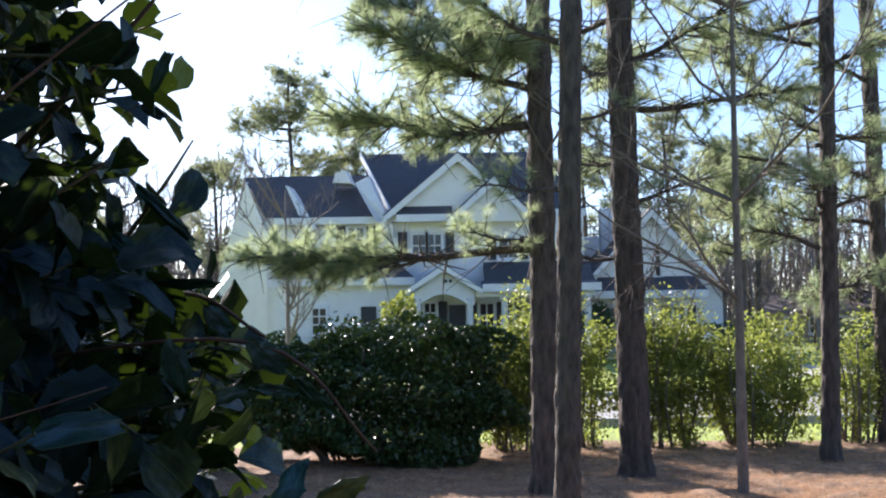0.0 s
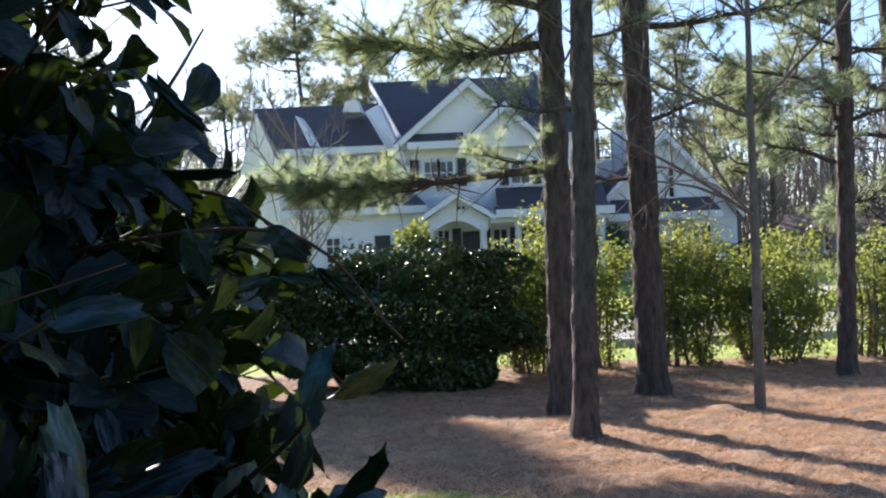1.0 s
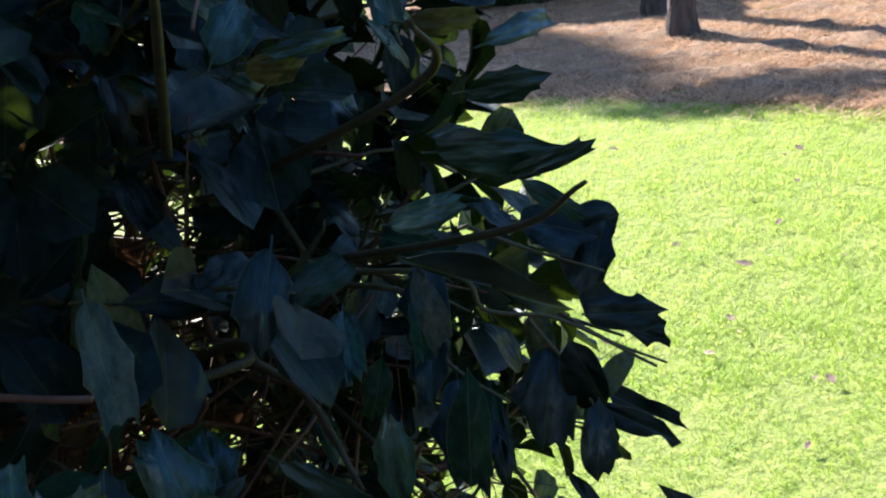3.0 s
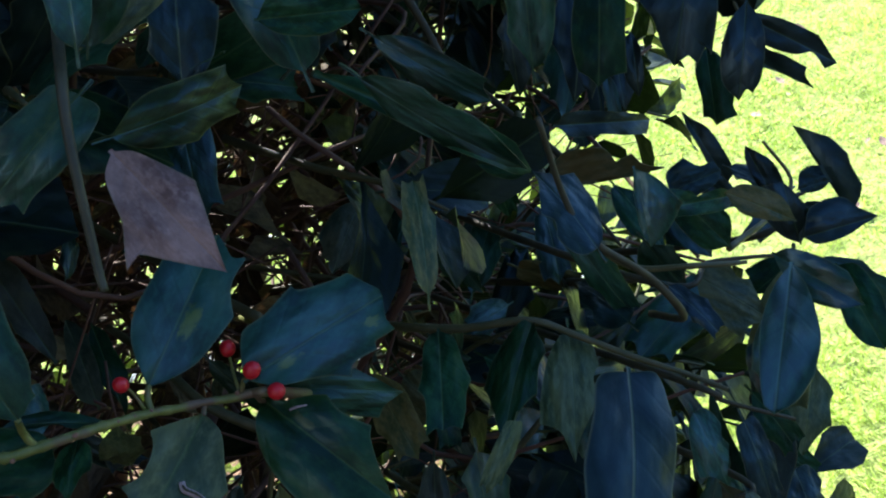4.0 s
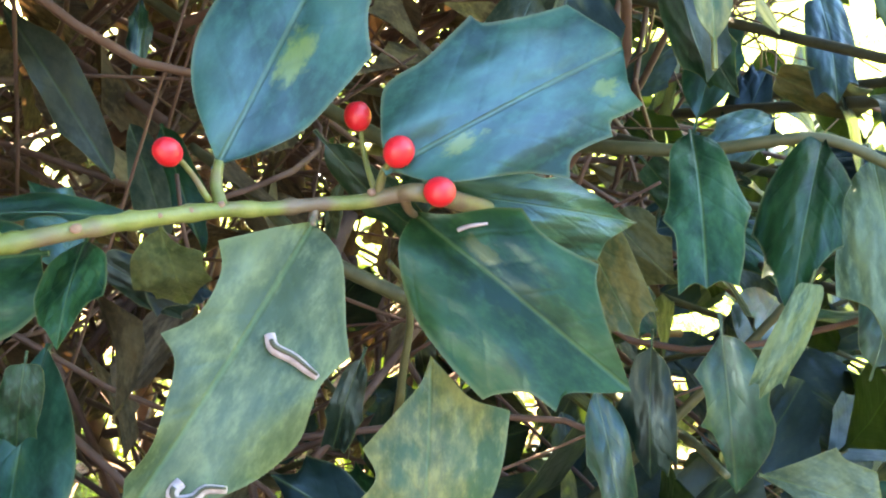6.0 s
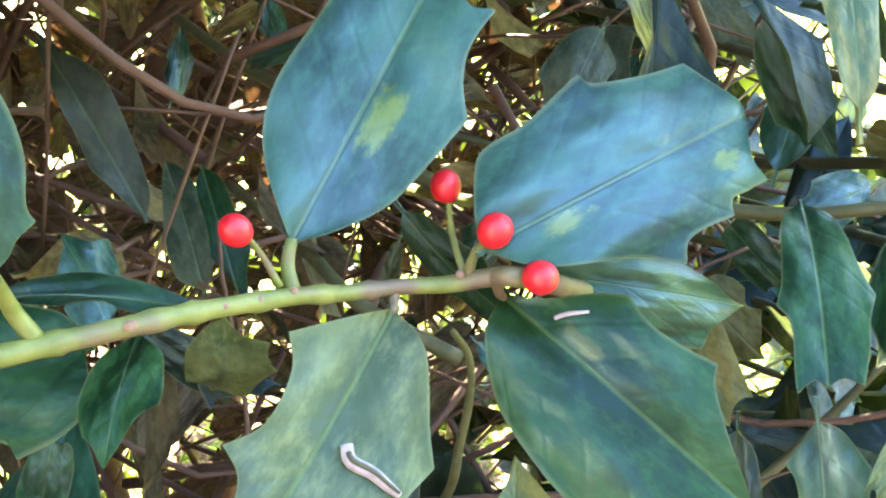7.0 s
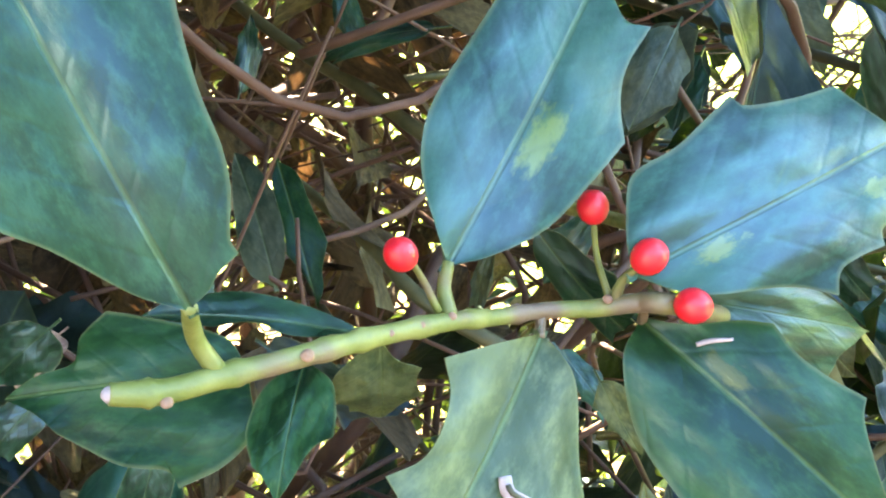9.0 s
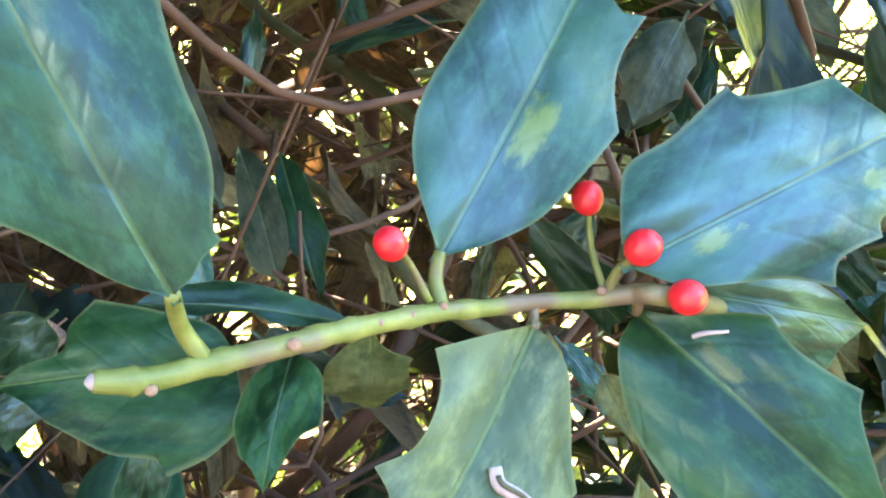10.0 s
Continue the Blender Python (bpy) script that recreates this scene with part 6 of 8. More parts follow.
def shaped_blade(seed, left, right, groove=0.22, arch=1.05, rise=0.06, rows=64, nv=15, reach=0.03):
    """A leaf, 1 long, with its own outline: halves arched up from a grooved midrib, margins rolled down, spines a little raised."""
    g = np.random.default_rng(seed)

    def margin(knots):
        pts = [(0.0, 0.012, 1)] + list(knots) + [(1.0, 0.0, 1)]
        cuts = [k for k, p in enumerate(pts) if p[2]]
        line = []
        for a_, b_ in zip(cuts, cuts[1:]):
            run = np.array([p[:2] for p in pts[a_:b_ + 1]])
            c_ = smooth_line(run, 4 * len(run)) if len(run) > 2 else np.linspace(run[0], run[1], 6)
            line.append(c_[:-1])
        line = np.vstack(line + [np.array([[1.0, 0.0]])])
        step = np.append(0, np.cumsum(np.linalg.norm(np.diff(line, axis=0), axis=1)))
        keep = [np.argmin(np.linalg.norm(line - np.array(p[:2]), axis=1)) for p in pts if p[2]]
        at_ = np.linspace(0, 1, rows)
        for k in keep:      # a row ends on every spine
            f_ = step[k] / step[-1]
            at_[np.argmin(np.abs(at_ - f_))] = f_
        return at_, np.stack([np.interp(at_, step / step[-1], line[:, 0]), np.interp(at_, step / step[-1], line[:, 1])], -1)

    al, el = margin(left)
    ar, er = margin(right)
    mid = np.clip(0.5 * (al + ar), 0, 1)
    s = np.linspace(-1, 1, nv)
    ss = np.broadcast_to(s, (rows, nv))
    edge_u = np.where(ss < 0, el[:, :1], er[:, :1])
    edge_w = np.where(ss < 0, el[:, 1:], er[:, 1:])
    uu = mid[:, None] + (edge_u - mid[:, None]) * np.abs(ss) ** 1.25
    x = ss * edge_w
    ax = np.abs(x)
    ph, wave = g.uniform(0, 6), g.uniform(0.006, 0.014)
    z = groove * ax - arch * ax ** 2 + rise * np.sin(np.pi * np.clip(uu, 0, 1)) + wave * np.sin(15 * uu + ph) * ss ** 2
    z = z + 0.5 * np.clip(ax - 0.24, 0, 1) ** 1.2
    stem = np.array([-reach, -0.45 * reach])
    us = np.repeat(stem[:, None], nv, 1)
    xs_ = 0.014 * np.broadcast_to(s, (2, nv))
    x, uu, z = np.vstack([xs_, x]), np.vstack([us, uu]), np.vstack([-0.2 * xs_ ** 2 + 0.18 * us, z])
    v = np.stack([x, uu, z], -1).reshape(-1, 3)
    uv = np.stack([0.5 + 1.7 * x, (uu + 0.16) / 1.16], -1).reshape(-1, 2)
    a, c = rows + 2, nv
    i, j = np.meshgrid(np.arange(a - 1), np.arange(c - 1), indexing="ij")
    f = np.stack([i * c + j, i * c + j + 1, (i + 1) * c + j + 1, (i + 1) * c + j], -1).reshape(-1, 4)
    n = len(v)
    w = v.copy()
    w[:, 2] -= 0.004 + 0.022 * np.exp(-(np.abs(x).ravel() / 0.03) ** 2) * (1 - 0.8 * np.clip(uu.ravel(), 0, 1))
    rim = np.concatenate([np.arange(c), np.arange(1, a) * c + c - 1, (a - 1) * c + np.arange(c - 2, -1, -1), np.arange(a - 2, 0, -1) * c])
    m1, m2 = 2 * n + np.arange(len(rim)), 2 * n + len(rim) + np.arange(len(rim))
    f = np.vstack([f, f[:, ::-1] + n, np.stack([m1, m2, np.roll(m2, -1), np.roll(m1, -1)], -1)])
    v, uv = np.vstack([v, w, v[rim], w[rim]]), np.vstack([uv, uv, uv[rim], uv[rim]])
    rim_of = np.concatenate([np.abs(np.vstack([0 * xs_, ss])).ravel()] * 2)
    rim_of = np.concatenate([rim_of, np.ones(2 * len(rim))])
    return v, f, uv, np.stack([rim_of, rim_of], -1)


HERO = {name: shaped_blade(600 + k, *sides) for k, (name, sides) in enumerate(OUTLINES.items())}
SMALL = [holly_blade(300 + k, 4, 3) for k in range(8)]
FINE = [shaped_blade(700 + k, *OUTLINES[name], rows=36, nv=7, reach=0.13) for k, name in enumerate(("shouldered", "jagged", "tridented", "forked", "serrate", "toothed", "pronged"))]
SHARED = {}


def blade_mesh(kind, k, mat):
    key = (kind, k, mat.name)
    if key not in SHARED:
        v, f, uv, *margin = HERO[kind] if kind in HERO else FINE[k]
        SHARED[key] = fast_mesh("leaf", v, f, mat, uv)
        if margin:
            SHARED[key].uv_layers.new(name="Margin").data.foreach_set("uv", np.asarray(margin[0], np.float32)[np.asarray(f).ravel()].ravel())
    return SHARED[key]


def leaf_pose(base, tip, facing, width):
    b2, t2 = Vector(base), Vector(tip)
    y = t2 - b2
    ln = y.length
    y.normalize()
    z = Vector(facing)
    z = (z - y * z.dot(y)).normalized()
    x = y.cross(z)
    m_ = Matrix((x * width, y * ln, z * ln)).transposed().to_4x4()
    m_.translation = b2
    return m_


leaf_count = [0]
HERO_POSE = {}


def leaf(parent, base, tip, facing, width, mat=green_leaf_mat, kind="fine"):
    k = leaf_count[0] = leaf_count[0] + 1
    if kind in HERO:
        HERO_POSE[kind] = leaf_pose(base, tip, facing, width)
        return part("leaf", blade_mesh(kind, 0, mat), parent, m=leaf_pose(base, tip, facing, width))
    ln = (Vector(tip) - Vector(base)).length
    return part("leaf", blade_mesh(kind, (k * 5) % len(FINE), mat), parent, m=leaf_pose(base, tip, facing, min(1.5 * width, 0.95 * ln)))


BX, BY = -0.60, 0.95
holly = thing("holly_bush", (BX, BY, 0), "large dark green holly bush with glossy spiny leaves and red berries", "holly bush")


def twig(lines, mat=twig_mat, label="", sides=10):
    v, f = joined([clean(*tube(smooth_line(p, 6 * len(p)), np.interp(np.linspace(0, 1, 6 * len(p)), np.linspace(0, 1, len(r)), r), sides)) for p, r in lines])
    return part("twig", fast_mesh("twig", v, f, mat), holly, label)


# the twig with the berries
line = [(-0.0084, 0.3893, 1.1676), (-0.0062, 0.3910, 1.1665), (-0.0026, 0.3953, 1.1639), (0.0029, 0.4025, 1.1615), (0.0089, 0.4098, 1.1590), (0.0146, 0.4195, 1.1551), (0.0204, 0.4308, 1.1497), (0.0273, 0.4425, 1.1439), (0.0333, 0.4530, 1.1375), (0.0410, 0.4625, 1.1328), (0.0500, 0.4681, 1.1301), (0.0590, 0.4704, 1.1309), (0.0663, 0.4721, 1.1300), (0.0790, 0.5120, 1.0990), (0.06, 0.60, 1.06), (-0.06, 0.74, 0.99)]
pts = smooth_line(line, 90)
rad = np.interp(np.linspace(0, 1, 90), [0, 0.08, 0.3, 0.6, 1.0], [0.0017, 0.0020, 0.0019, 0.0017, 0.0030])
for node in (0.10, 0.21, 0.32, 0.36, 0.43, 0.50, 0.56):
    rad = rad + 0.0005 * np.exp(-((np.linspace(0, 1, 90) - node) / 0.008) ** 2)
v, f = clean(*tube(pts, rad, 14))
hero = part("twig", fast_mesh("twig", v, f, hero_twig_mat), holly, "yellow green holly twig with a dry cut end")
part("cut_end", tube_mesh("cut_end", [(-0.0094, 0.3889, 1.1677), (-0.0088, 0.3891, 1.1676), (-0.0076, 0.3898, 1.1673), (-0.0063, 0.3909, 1.1666)], [0.0005, 0.0012, 0.0016, 0.0014], blemish_mat, 12), hero, "dry whitish cut end")


def scar(at, r):
    bm = bmesh.new()
    bmesh.ops.create_icosphere(bm, subdivisions=2, radius=r)
    for q in bm.verts:
        q.co *= 1 + 0.25 * noise.noise(q.co * 900)
        q.co.z *= 0.8
        q.co += Vector(at)
    me = bpy.data.meshes.new("leaf_scar")
    bm.to_mesh(me)
    bm.free()
    me.materials.append(scar_mat)
    part("leaf_scar", me, hero, "pale corky leaf scar")


scar((0.0125, 0.4118, 1.1591), 0.0012)
scar((-0.0018, 0.3928, 1.1639), 0.001)
scar((0.0239, 0.4348, 1.1487), 0.0009)
scar((0.0354, 0.4559, 1.1360), 0.0011)
scar((0.0204, 0.4283, 1.1515), 0.0008)
scar((0.0529, 0.4682, 1.1328), 0.0011)
scar((0.0277, 0.4416, 1.1459), 0.0009)
scar((0.0403, 0.4615, 1.1335), 0.0009)
def settled(points, kind):
    """Lays a line on the face of one of the leaves of the berry twig."""
    m_ = HERO_POSE[kind]
    face = HERO[kind][0][:66 * 15]
    out = []
    for p in points:
        q = m_.inverted() @ Vector(p)
        near_ = np.argsort(np.hypot(face[:, 0] - q.x, face[:, 1] - q.y))[:4]
        q.z = float(face[near_, 2].max()) + 0.004
        out.append(m_ @ q)
    return smooth_line(out, 16)


SCARRED = (
    ("forked", [(0.0369, 0.4274, 1.1195), (0.0379, 0.4255, 1.1172), (0.0414, 0.4262, 1.1139), (0.0443, 0.4261, 1.1108), (0.0462, 0.4262, 1.1088)]),
    ("forked", [(0.0280, 0.3938, 1.1079), (0.0270, 0.3915, 1.1074), (0.0279, 0.3905, 1.1059), (0.0302, 0.3924, 1.1046), (0.0317, 0.3951, 1.1047), (0.0350, 0.3973, 1.1026)]),
    ("jagged", [(0.0714, 0.4724, 1.1204), (0.0742, 0.4736, 1.1207), (0.0788, 0.4749, 1.1205)]),
)


def blemishes():
    for k, (kind, points) in enumerate(SCARRED):
        run = settled(points, kind)
        wide = 0.0014 if kind == "forked" else 0.0006
        b_ = part("leaf_blemish", tube_mesh("leaf_blemish", run, wide * (0.55 + 0.45 * np.cos(np.linspace(-0.6, 1.5, 16))), blemish_mat, 8), hero, "whitish curled insect scar on the leaf")
        if kind == "forked":
            part("mine_line", tube_mesh("mine_line", np.asarray(run)[2:] + np.array([0.0006, -0.0007, 0.0013]), np.linspace(0.0006, 0.0003, 14), dark_twig_mat, 6), b_, "thin dark line along the scar")


def stalk(points, r0, r1):
    p = smooth_line(points, 12)
    part("stalk", tube_mesh("stalk", p, np.linspace(r0, r1, 12), hero_twig_mat, 8), hero)


stalk([(0.0268, 0.4428, 1.1448), (0.0250, 0.4466, 1.1484), (0.0254, 0.4500, 1.1523)], 0.0017, 0.0012)
stalk([(0.0018, 0.4022, 1.1625), (-0.0002, 0.4020, 1.1679), (0.0010, 0.4000, 1.1735), (0.0041, 0.3962, 1.1800)], 0.0017, 0.0012)
stalk([(0.0402, 0.4618, 1.1325), (0.0404, 0.4595, 1.1310), (0.0411, 0.4559, 1.1309)], 0.0013, 0.0010)
stalk([(0.0602, 0.4703, 1.1300), (0.0597, 0.4730, 1.1250), (0.0587, 0.4798, 1.1187)], 0.0013, 0.0010)
stalk([(0.0212, 0.4398, 1.1600), (0.0229, 0.4418, 1.1530), (0.0253, 0.4411, 1.1470)], 0.0006, 0.0008)
stalk([(0.0482, 0.4805, 1.1445), (0.0494, 0.4770, 1.1370), (0.0529, 0.4704, 1.1316)], 0.0006, 0.0008)
stalk([(0.0595, 0.4690, 1.1415), (0.0560, 0.4700, 1.1370), (0.0538, 0.4702, 1.1311)], 0.0007, 0.0013)
stalk([(0.0690, 0.4678, 1.1332), (0.0640, 0.4715, 1.1310)], 0.0007, 0.0009)


def berry(at, r, stalk_from):
    """A round drupe, a little long, with a dark tip opposite its stalk."""
    bm = bmesh.new()
    bmesh.ops.create_uvsphere(bm, u_segments=28, v_segments=18, radius=r)
    for q in bm.verts:
        q.co.z *= 1.12
        q.co *= 1 + 0.015 * noise.noise(q.co * 260)
        if q.co.z > r * 1.02:
            q.co.z -= (q.co.z - r * 1.02) * 0.7
    for face in bm.faces:
        face.smooth = True
    me = bpy.data.meshes.new("berry")
    bm.to_mesh(me)
    bm.free()
    me.materials.append(berry_mat)
    d = (Vector(at) - Vector(stalk_from)).normalized()
    m_ = d.to_track_quat("Z", "Y").to_matrix().to_4x4()
    m_.translation = Vector(at)
    ob = part("berry", me, hero, "ripe glossy red holly berry", m=m_)
    return ob


berry((0.0200, 0.4393, 1.1607), 0.0031, (0.0229, 0.4418, 1.1530))
berry((0.0480, 0.4810, 1.1468), 0.0034, (0.0494, 0.4770, 1.1370))
berry((0.0610, 0.4700, 1.1430), 0.0037, (0.0560, 0.4700, 1.1370))
berry((0.0702, 0.4680, 1.1332), 0.0037, (0.0640, 0.4715, 1.1310))

inner = twig([([(-0.1937, 0.7776, 1.0756), (-0.1584, 0.7596, 1.0607), (-0.1309, 0.7489, 1.0489), (-0.1017, 0.7337, 1.0427), (-0.0678, 0.7125, 1.0329), (-0.0223, 0.6923, 1.0191)], [0.0030, 0.0034, 0.0040]),
              ([(-0.1259, 0.6852, 1.0217), (-0.0943, 0.6647, 1.0140), (-0.0708, 0.6451, 1.0113), (-0.0414, 0.6231, 1.0024), (0.0, 0.62, 0.98)], [0.0026, 0.0032, 0.0036]),
              ([(-0.1136, 0.7605, 1.0322), (-0.0946, 0.7768, 1.0284), (-0.0774, 0.8022, 1.0203)], [0.0022, 0.0026]),
              ([(0.0234, 0.5437, 1.0572), (0.0269, 0.5475, 1.0431), (0.0255, 0.5475, 1.0259), (0.0207, 0.5450, 1.0068), (0.0131, 0.5484, 0.9796), (-0.02, 0.60, 0.90)], [0.0011, 0.0015, 0.0020])])
side = twig([([(0.2686, 0.5914, 1.0299), (0.2475, 0.5946, 1.0387), (0.2194, 0.5958, 1.0504), (0.1913, 0.5980, 1.0632), (0.1652, 0.5993, 1.0739), (0.1254, 0.6075, 1.0645), (0.0796, 0.6269, 1.0550), (-0.0002, 0.7173, 1.0020)], [0.0013, 0.0020, 0.0030]),
             ([(0.1382, 0.5063, 1.0039), (0.1189, 0.5563, 0.9736), (0.0598, 0.6367, 0.9328)], [0.0012, 0.0025])])
upper = twig(mat=dark_twig_mat, lines=[([(0.0679, 0.3697, 1.2477), (0.0659, 0.3737, 1.2547), (0.0611, 0.3886, 1.2868), (0.0550, 0.4075, 1.3029), (0.0253, 0.4692, 1.2983), (-0.0364, 0.5886, 1.2490)], [0.0012, 0.0022]),
              ([(0.1852, 0.5140, 1.2288), (0.1928, 0.5201, 1.1898), (0.2036, 0.5173, 1.1696), (0.2272, 0.5296, 1.1424), (0.2427, 0.5478, 1.1083), (0.2311, 0.6418, 1.0466)], [0.0012, 0.0022]),
              ([(0.0295, 0.5482, 1.2993), (0.0586, 0.6125, 1.2842), (0.0801, 0.6568, 1.2750), (0.0419, 0.7394, 1.2485), (-0.0912, 0.9382, 1.1501)], [0.002, 0.005]),
              ([(0.1384, 0.6406, 1.1874), (0.1086, 0.6662, 1.2398), (0.0801, 0.6568, 1.2750)], [0.0018, 0.003]),
              ])
twig(mat=dark_twig_mat, lines=[
              ([(0.3134, 0.8965, 1.1572), (0.2797, 0.8891, 1.1765), (0.2341, 0.8726, 1.2039), (0.1916, 0.8641, 1.2463), (0.0088, 0.9892, 1.1992)], [0.0012, 0.0035]),
              ([(0.3509, 0.7651, 1.0616), (0.3211, 0.7457, 1.0569), (0.2953, 0.7155, 1.0501), (0.1585, 0.8211, 0.9775)], [0.0012, 0.003]),
              ([(0.3003, 0.7656, 1.0011), (0.2529, 0.7321, 1.0195), (0.2140, 0.6616, 1.0568), (0.1093, 0.7605, 0.9979)], [0.0013, 0.003])])
crown = twig(mat=dark_twig_mat, lines=[([(0.160, 0.420, 1.52), (0.15, 0.44, 1.50), (0.08, 0.60, 1.42)], [0.001, 0.003]),
              ([(0.235, 0.455, 1.49), (0.23, 0.50, 1.46), (0.10, 0.70, 1.38)], [0.001, 0.003]),
              ([(0.29, 0.47, 1.42), (0.25, 0.54, 1.38), (0.10, 0.75, 1.30)], [0.001, 0.003]),
              ([(0.21, 0.71, 1.55), (0.19, 0.75, 1.52), (0.05, 0.90, 1.40)], [0.001, 0.003]),
              ([(0.10, 0.92, 1.86), (0.06, 0.92, 1.80), (-0.1, 1.05, 1.65)], [0.001, 0.003])])
leaf(hero, (0.0255, 0.4496, 1.1521), (0.0454, 0.5079, 1.1875), (0.49, -0.57, 0.66), 0.0710, fleck_leaf_mat, "shouldered")
leaf(hero, (0.0587, 0.4697, 1.1388), (0.1093, 0.5175, 1.1463), (0.46, -0.59, 0.67), 0.0700, flecked_leaf_mat, "broad")
leaf(hero, (0.0411, 0.4559, 1.1309), (0.0199, 0.3812, 1.1066), (0.67, -0.39, 0.63), 0.0813, pale_leaf_mat, "forked")
leaf(hero, (0.0587, 0.4798, 1.1187), (0.1153, 0.4526, 1.0868), (0.09, -0.67, 0.74), 0.0704, glossy_leaf_mat, "jagged")
leaf(hero, (0.0041, 0.3961, 1.1798), (-0.0182, 0.4065, 1.2274), (0.51, -0.76, 0.41), 0.0536, mottled_leaf_mat, "ovate")
leaf(hero, (-0.0018, 0.4163, 1.1495), (-0.0421, 0.4028, 1.1491), (0.20, -0.62, 0.76), 0.0425, deep_leaf_mat, "spread")
leaf(hero, (0.0081, 0.4187, 1.1514), (0.0098, 0.3968, 1.1402), (0.05, -0.45, 0.89), 0.0247, deep_leaf_mat, "blunt")
leaf(hero, (0.0135, 0.4315, 1.1478), (-0.0266, 0.4249, 1.1521), (0.15, -0.30, 0.94), 0.0409, green_leaf_mat, "edgewise")
leaf(hero, (-0.0008, 0.4497, 1.1227), (0.0154, 0.4497, 1.1135), (0.40, -0.60, 0.70), 0.0187, dark_leaf_mat, "snub")
leaf(hero, (0.0160, 0.4337, 1.1439), (0.0092, 0.4443, 1.1152), (0.34, -0.86, -0.38), 0.020, pale_leaf_mat)
leaf(hero, (0.0336, 0.4910, 1.1332), (0.0534, 0.4946, 1.1037), (0.13, -0.99, -0.03), 0.026)
leaf(hero, (0.0675, 0.4858, 1.1216), (0.1116, 0.5187, 1.0915), (0.20, -0.75, 0.60), 0.021, mottled_leaf_mat)
blemishes()
leaf(inner, (-0.1171, 0.6034, 1.0556), (-0.1655, 0.6371, 1.1194), (0.50, -0.55, 0.67), 0.0869, grey_leaf_mat, "slender")
leaf(inner, (-0.0906, 0.5892, 1.0313), (-0.1227, 0.6359, 1.0617), (0.40, -0.29, 0.87), 0.0643, grey_leaf_mat, "oblong")
leaf(inner, (-0.0908, 0.6109, 1.0735), (-0.0692, 0.5782, 1.0313), (0.42, -0.60, 0.68), 0.0575, deep_leaf_mat, "tapered")
leaf(inner, (0.0177, 0.7756, 1.0012), (0.0364, 0.8347, 1.0396), (-0.09, -0.52, 0.85), 0.0729, grey_leaf_mat, "speckled")
leaf(inner, (0.0453, 0.7442, 1.0743), (0.0293, 0.7042, 1.0433), (0.21, -0.65, 0.72), 0.036, grey_leaf_mat)
leaf(inner, (0.0020, 0.5665, 1.0744), (-0.0010, 0.5545, 1.0584), (-0.31, -0.72, 0.62), 0.014, pale_leaf_mat)
leaf(inner, (0.0963, 0.5807, 1.0523), (0.1196, 0.5805, 1.0235), (0.15, -0.98, 0.12), 0.027, pale_leaf_mat)
leaf(inner, (0.1056, 0.6206, 1.0513), (0.1258, 0.6214, 1.0255), (0.10, -0.99, 0.06), 0.033)
leaf(inner, (-0.0856, 0.6813, 1.1153), (-0.0755, 0.6701, 1.0954), (0.10, -0.86, 0.51), 0.040)
leaf(inner, (-0.0435, 0.6729, 1.1027), (-0.0915, 0.6632, 1.0933), (-0.06, -0.51, 0.86), 0.016)
leaf(inner, (0.0862, 0.7559, 1.0907), (0.1095, 0.7486, 1.0519), (0.04, -0.98, 0.21), 0.036, grey_leaf_mat)
leaf(inner, (0.0523, 0.8250, 1.0252), (0.0415, 0.7990, 0.9921), (-0.25, -0.72, 0.65), 0.032)
leaf(inner, (0.0527, 0.7991, 1.0762), (0.0799, 0.7818, 1.0405), (0.27, -0.78, 0.56), 0.034)
leaf(inner, (-0.0783, 0.4572, 1.1170), (-0.0982, 0.4513, 1.1008), (-0.00, -0.95, 0.32), 0.019)
leaf(inner, (-0.0619, 0.4600, 1.0771), (-0.0697, 0.4509, 1.0511), (0.30, -0.93, 0.22), 0.021)
leaf(inner, (-0.0831, 0.4552, 1.0990), (-0.0971, 0.4423, 1.0859), (0.39, -0.81, 0.44), 0.021)
leaf(inner, (0.0283, 0.6043, 1.0626), (0.0125, 0.5953, 1.0395), (-0.24, -0.86, 0.47), 0.023)
leaf(inner, (0.0392, 0.5511, 1.0358), (0.0535, 0.5479, 1.0080), (0.19, -0.96, 0.19), 0.023, pale_leaf_mat)
leaf(inner, (-0.1254, 0.6554, 1.0790), (-0.1284, 0.6835, 1.1019), (0.82, -0.29, 0.48), 0.014)
leaf(inner, (0.0215, 0.5762, 1.0256), (0.0396, 0.5680, 1.0058), (0.46, -0.58, 0.67), 0.021)
leaf(side, (0.1253, 0.5511, 1.1030), (0.1316, 0.4976, 1.0847), (0.18, -0.30, 0.94), 0.0569, deep_leaf_mat, "pronged")
leaf(side, (0.2162, 0.5351, 1.0864), (0.2122, 0.4579, 1.0395), (0.47, -0.48, 0.74), 0.0904, dark_leaf_mat, "tridented")
leaf(side, (0.1496, 0.5132, 0.9978), (0.1910, 0.5190, 0.9766), (0.45, -0.50, 0.74), 0.0469, pale_leaf_mat, "small")
leaf(side, (0.0639, 0.4240, 1.0485), (0.0616, 0.4658, 1.0834), (0.44, -0.56, 0.70), 0.0545, old_leaf_mat, "serrate")
leaf(side, (0.0266, 0.5018, 0.9486), (-0.0295, 0.5163, 0.9750), (0.30, -0.40, 0.86), 0.0637, dark_leaf_mat, "narrow")
leaf(side, (-0.0998, 0.5104, 1.0378), (-0.0916, 0.4440, 0.9975), (0.03, -0.52, 0.86), 0.0781, green_leaf_mat, "lanced")
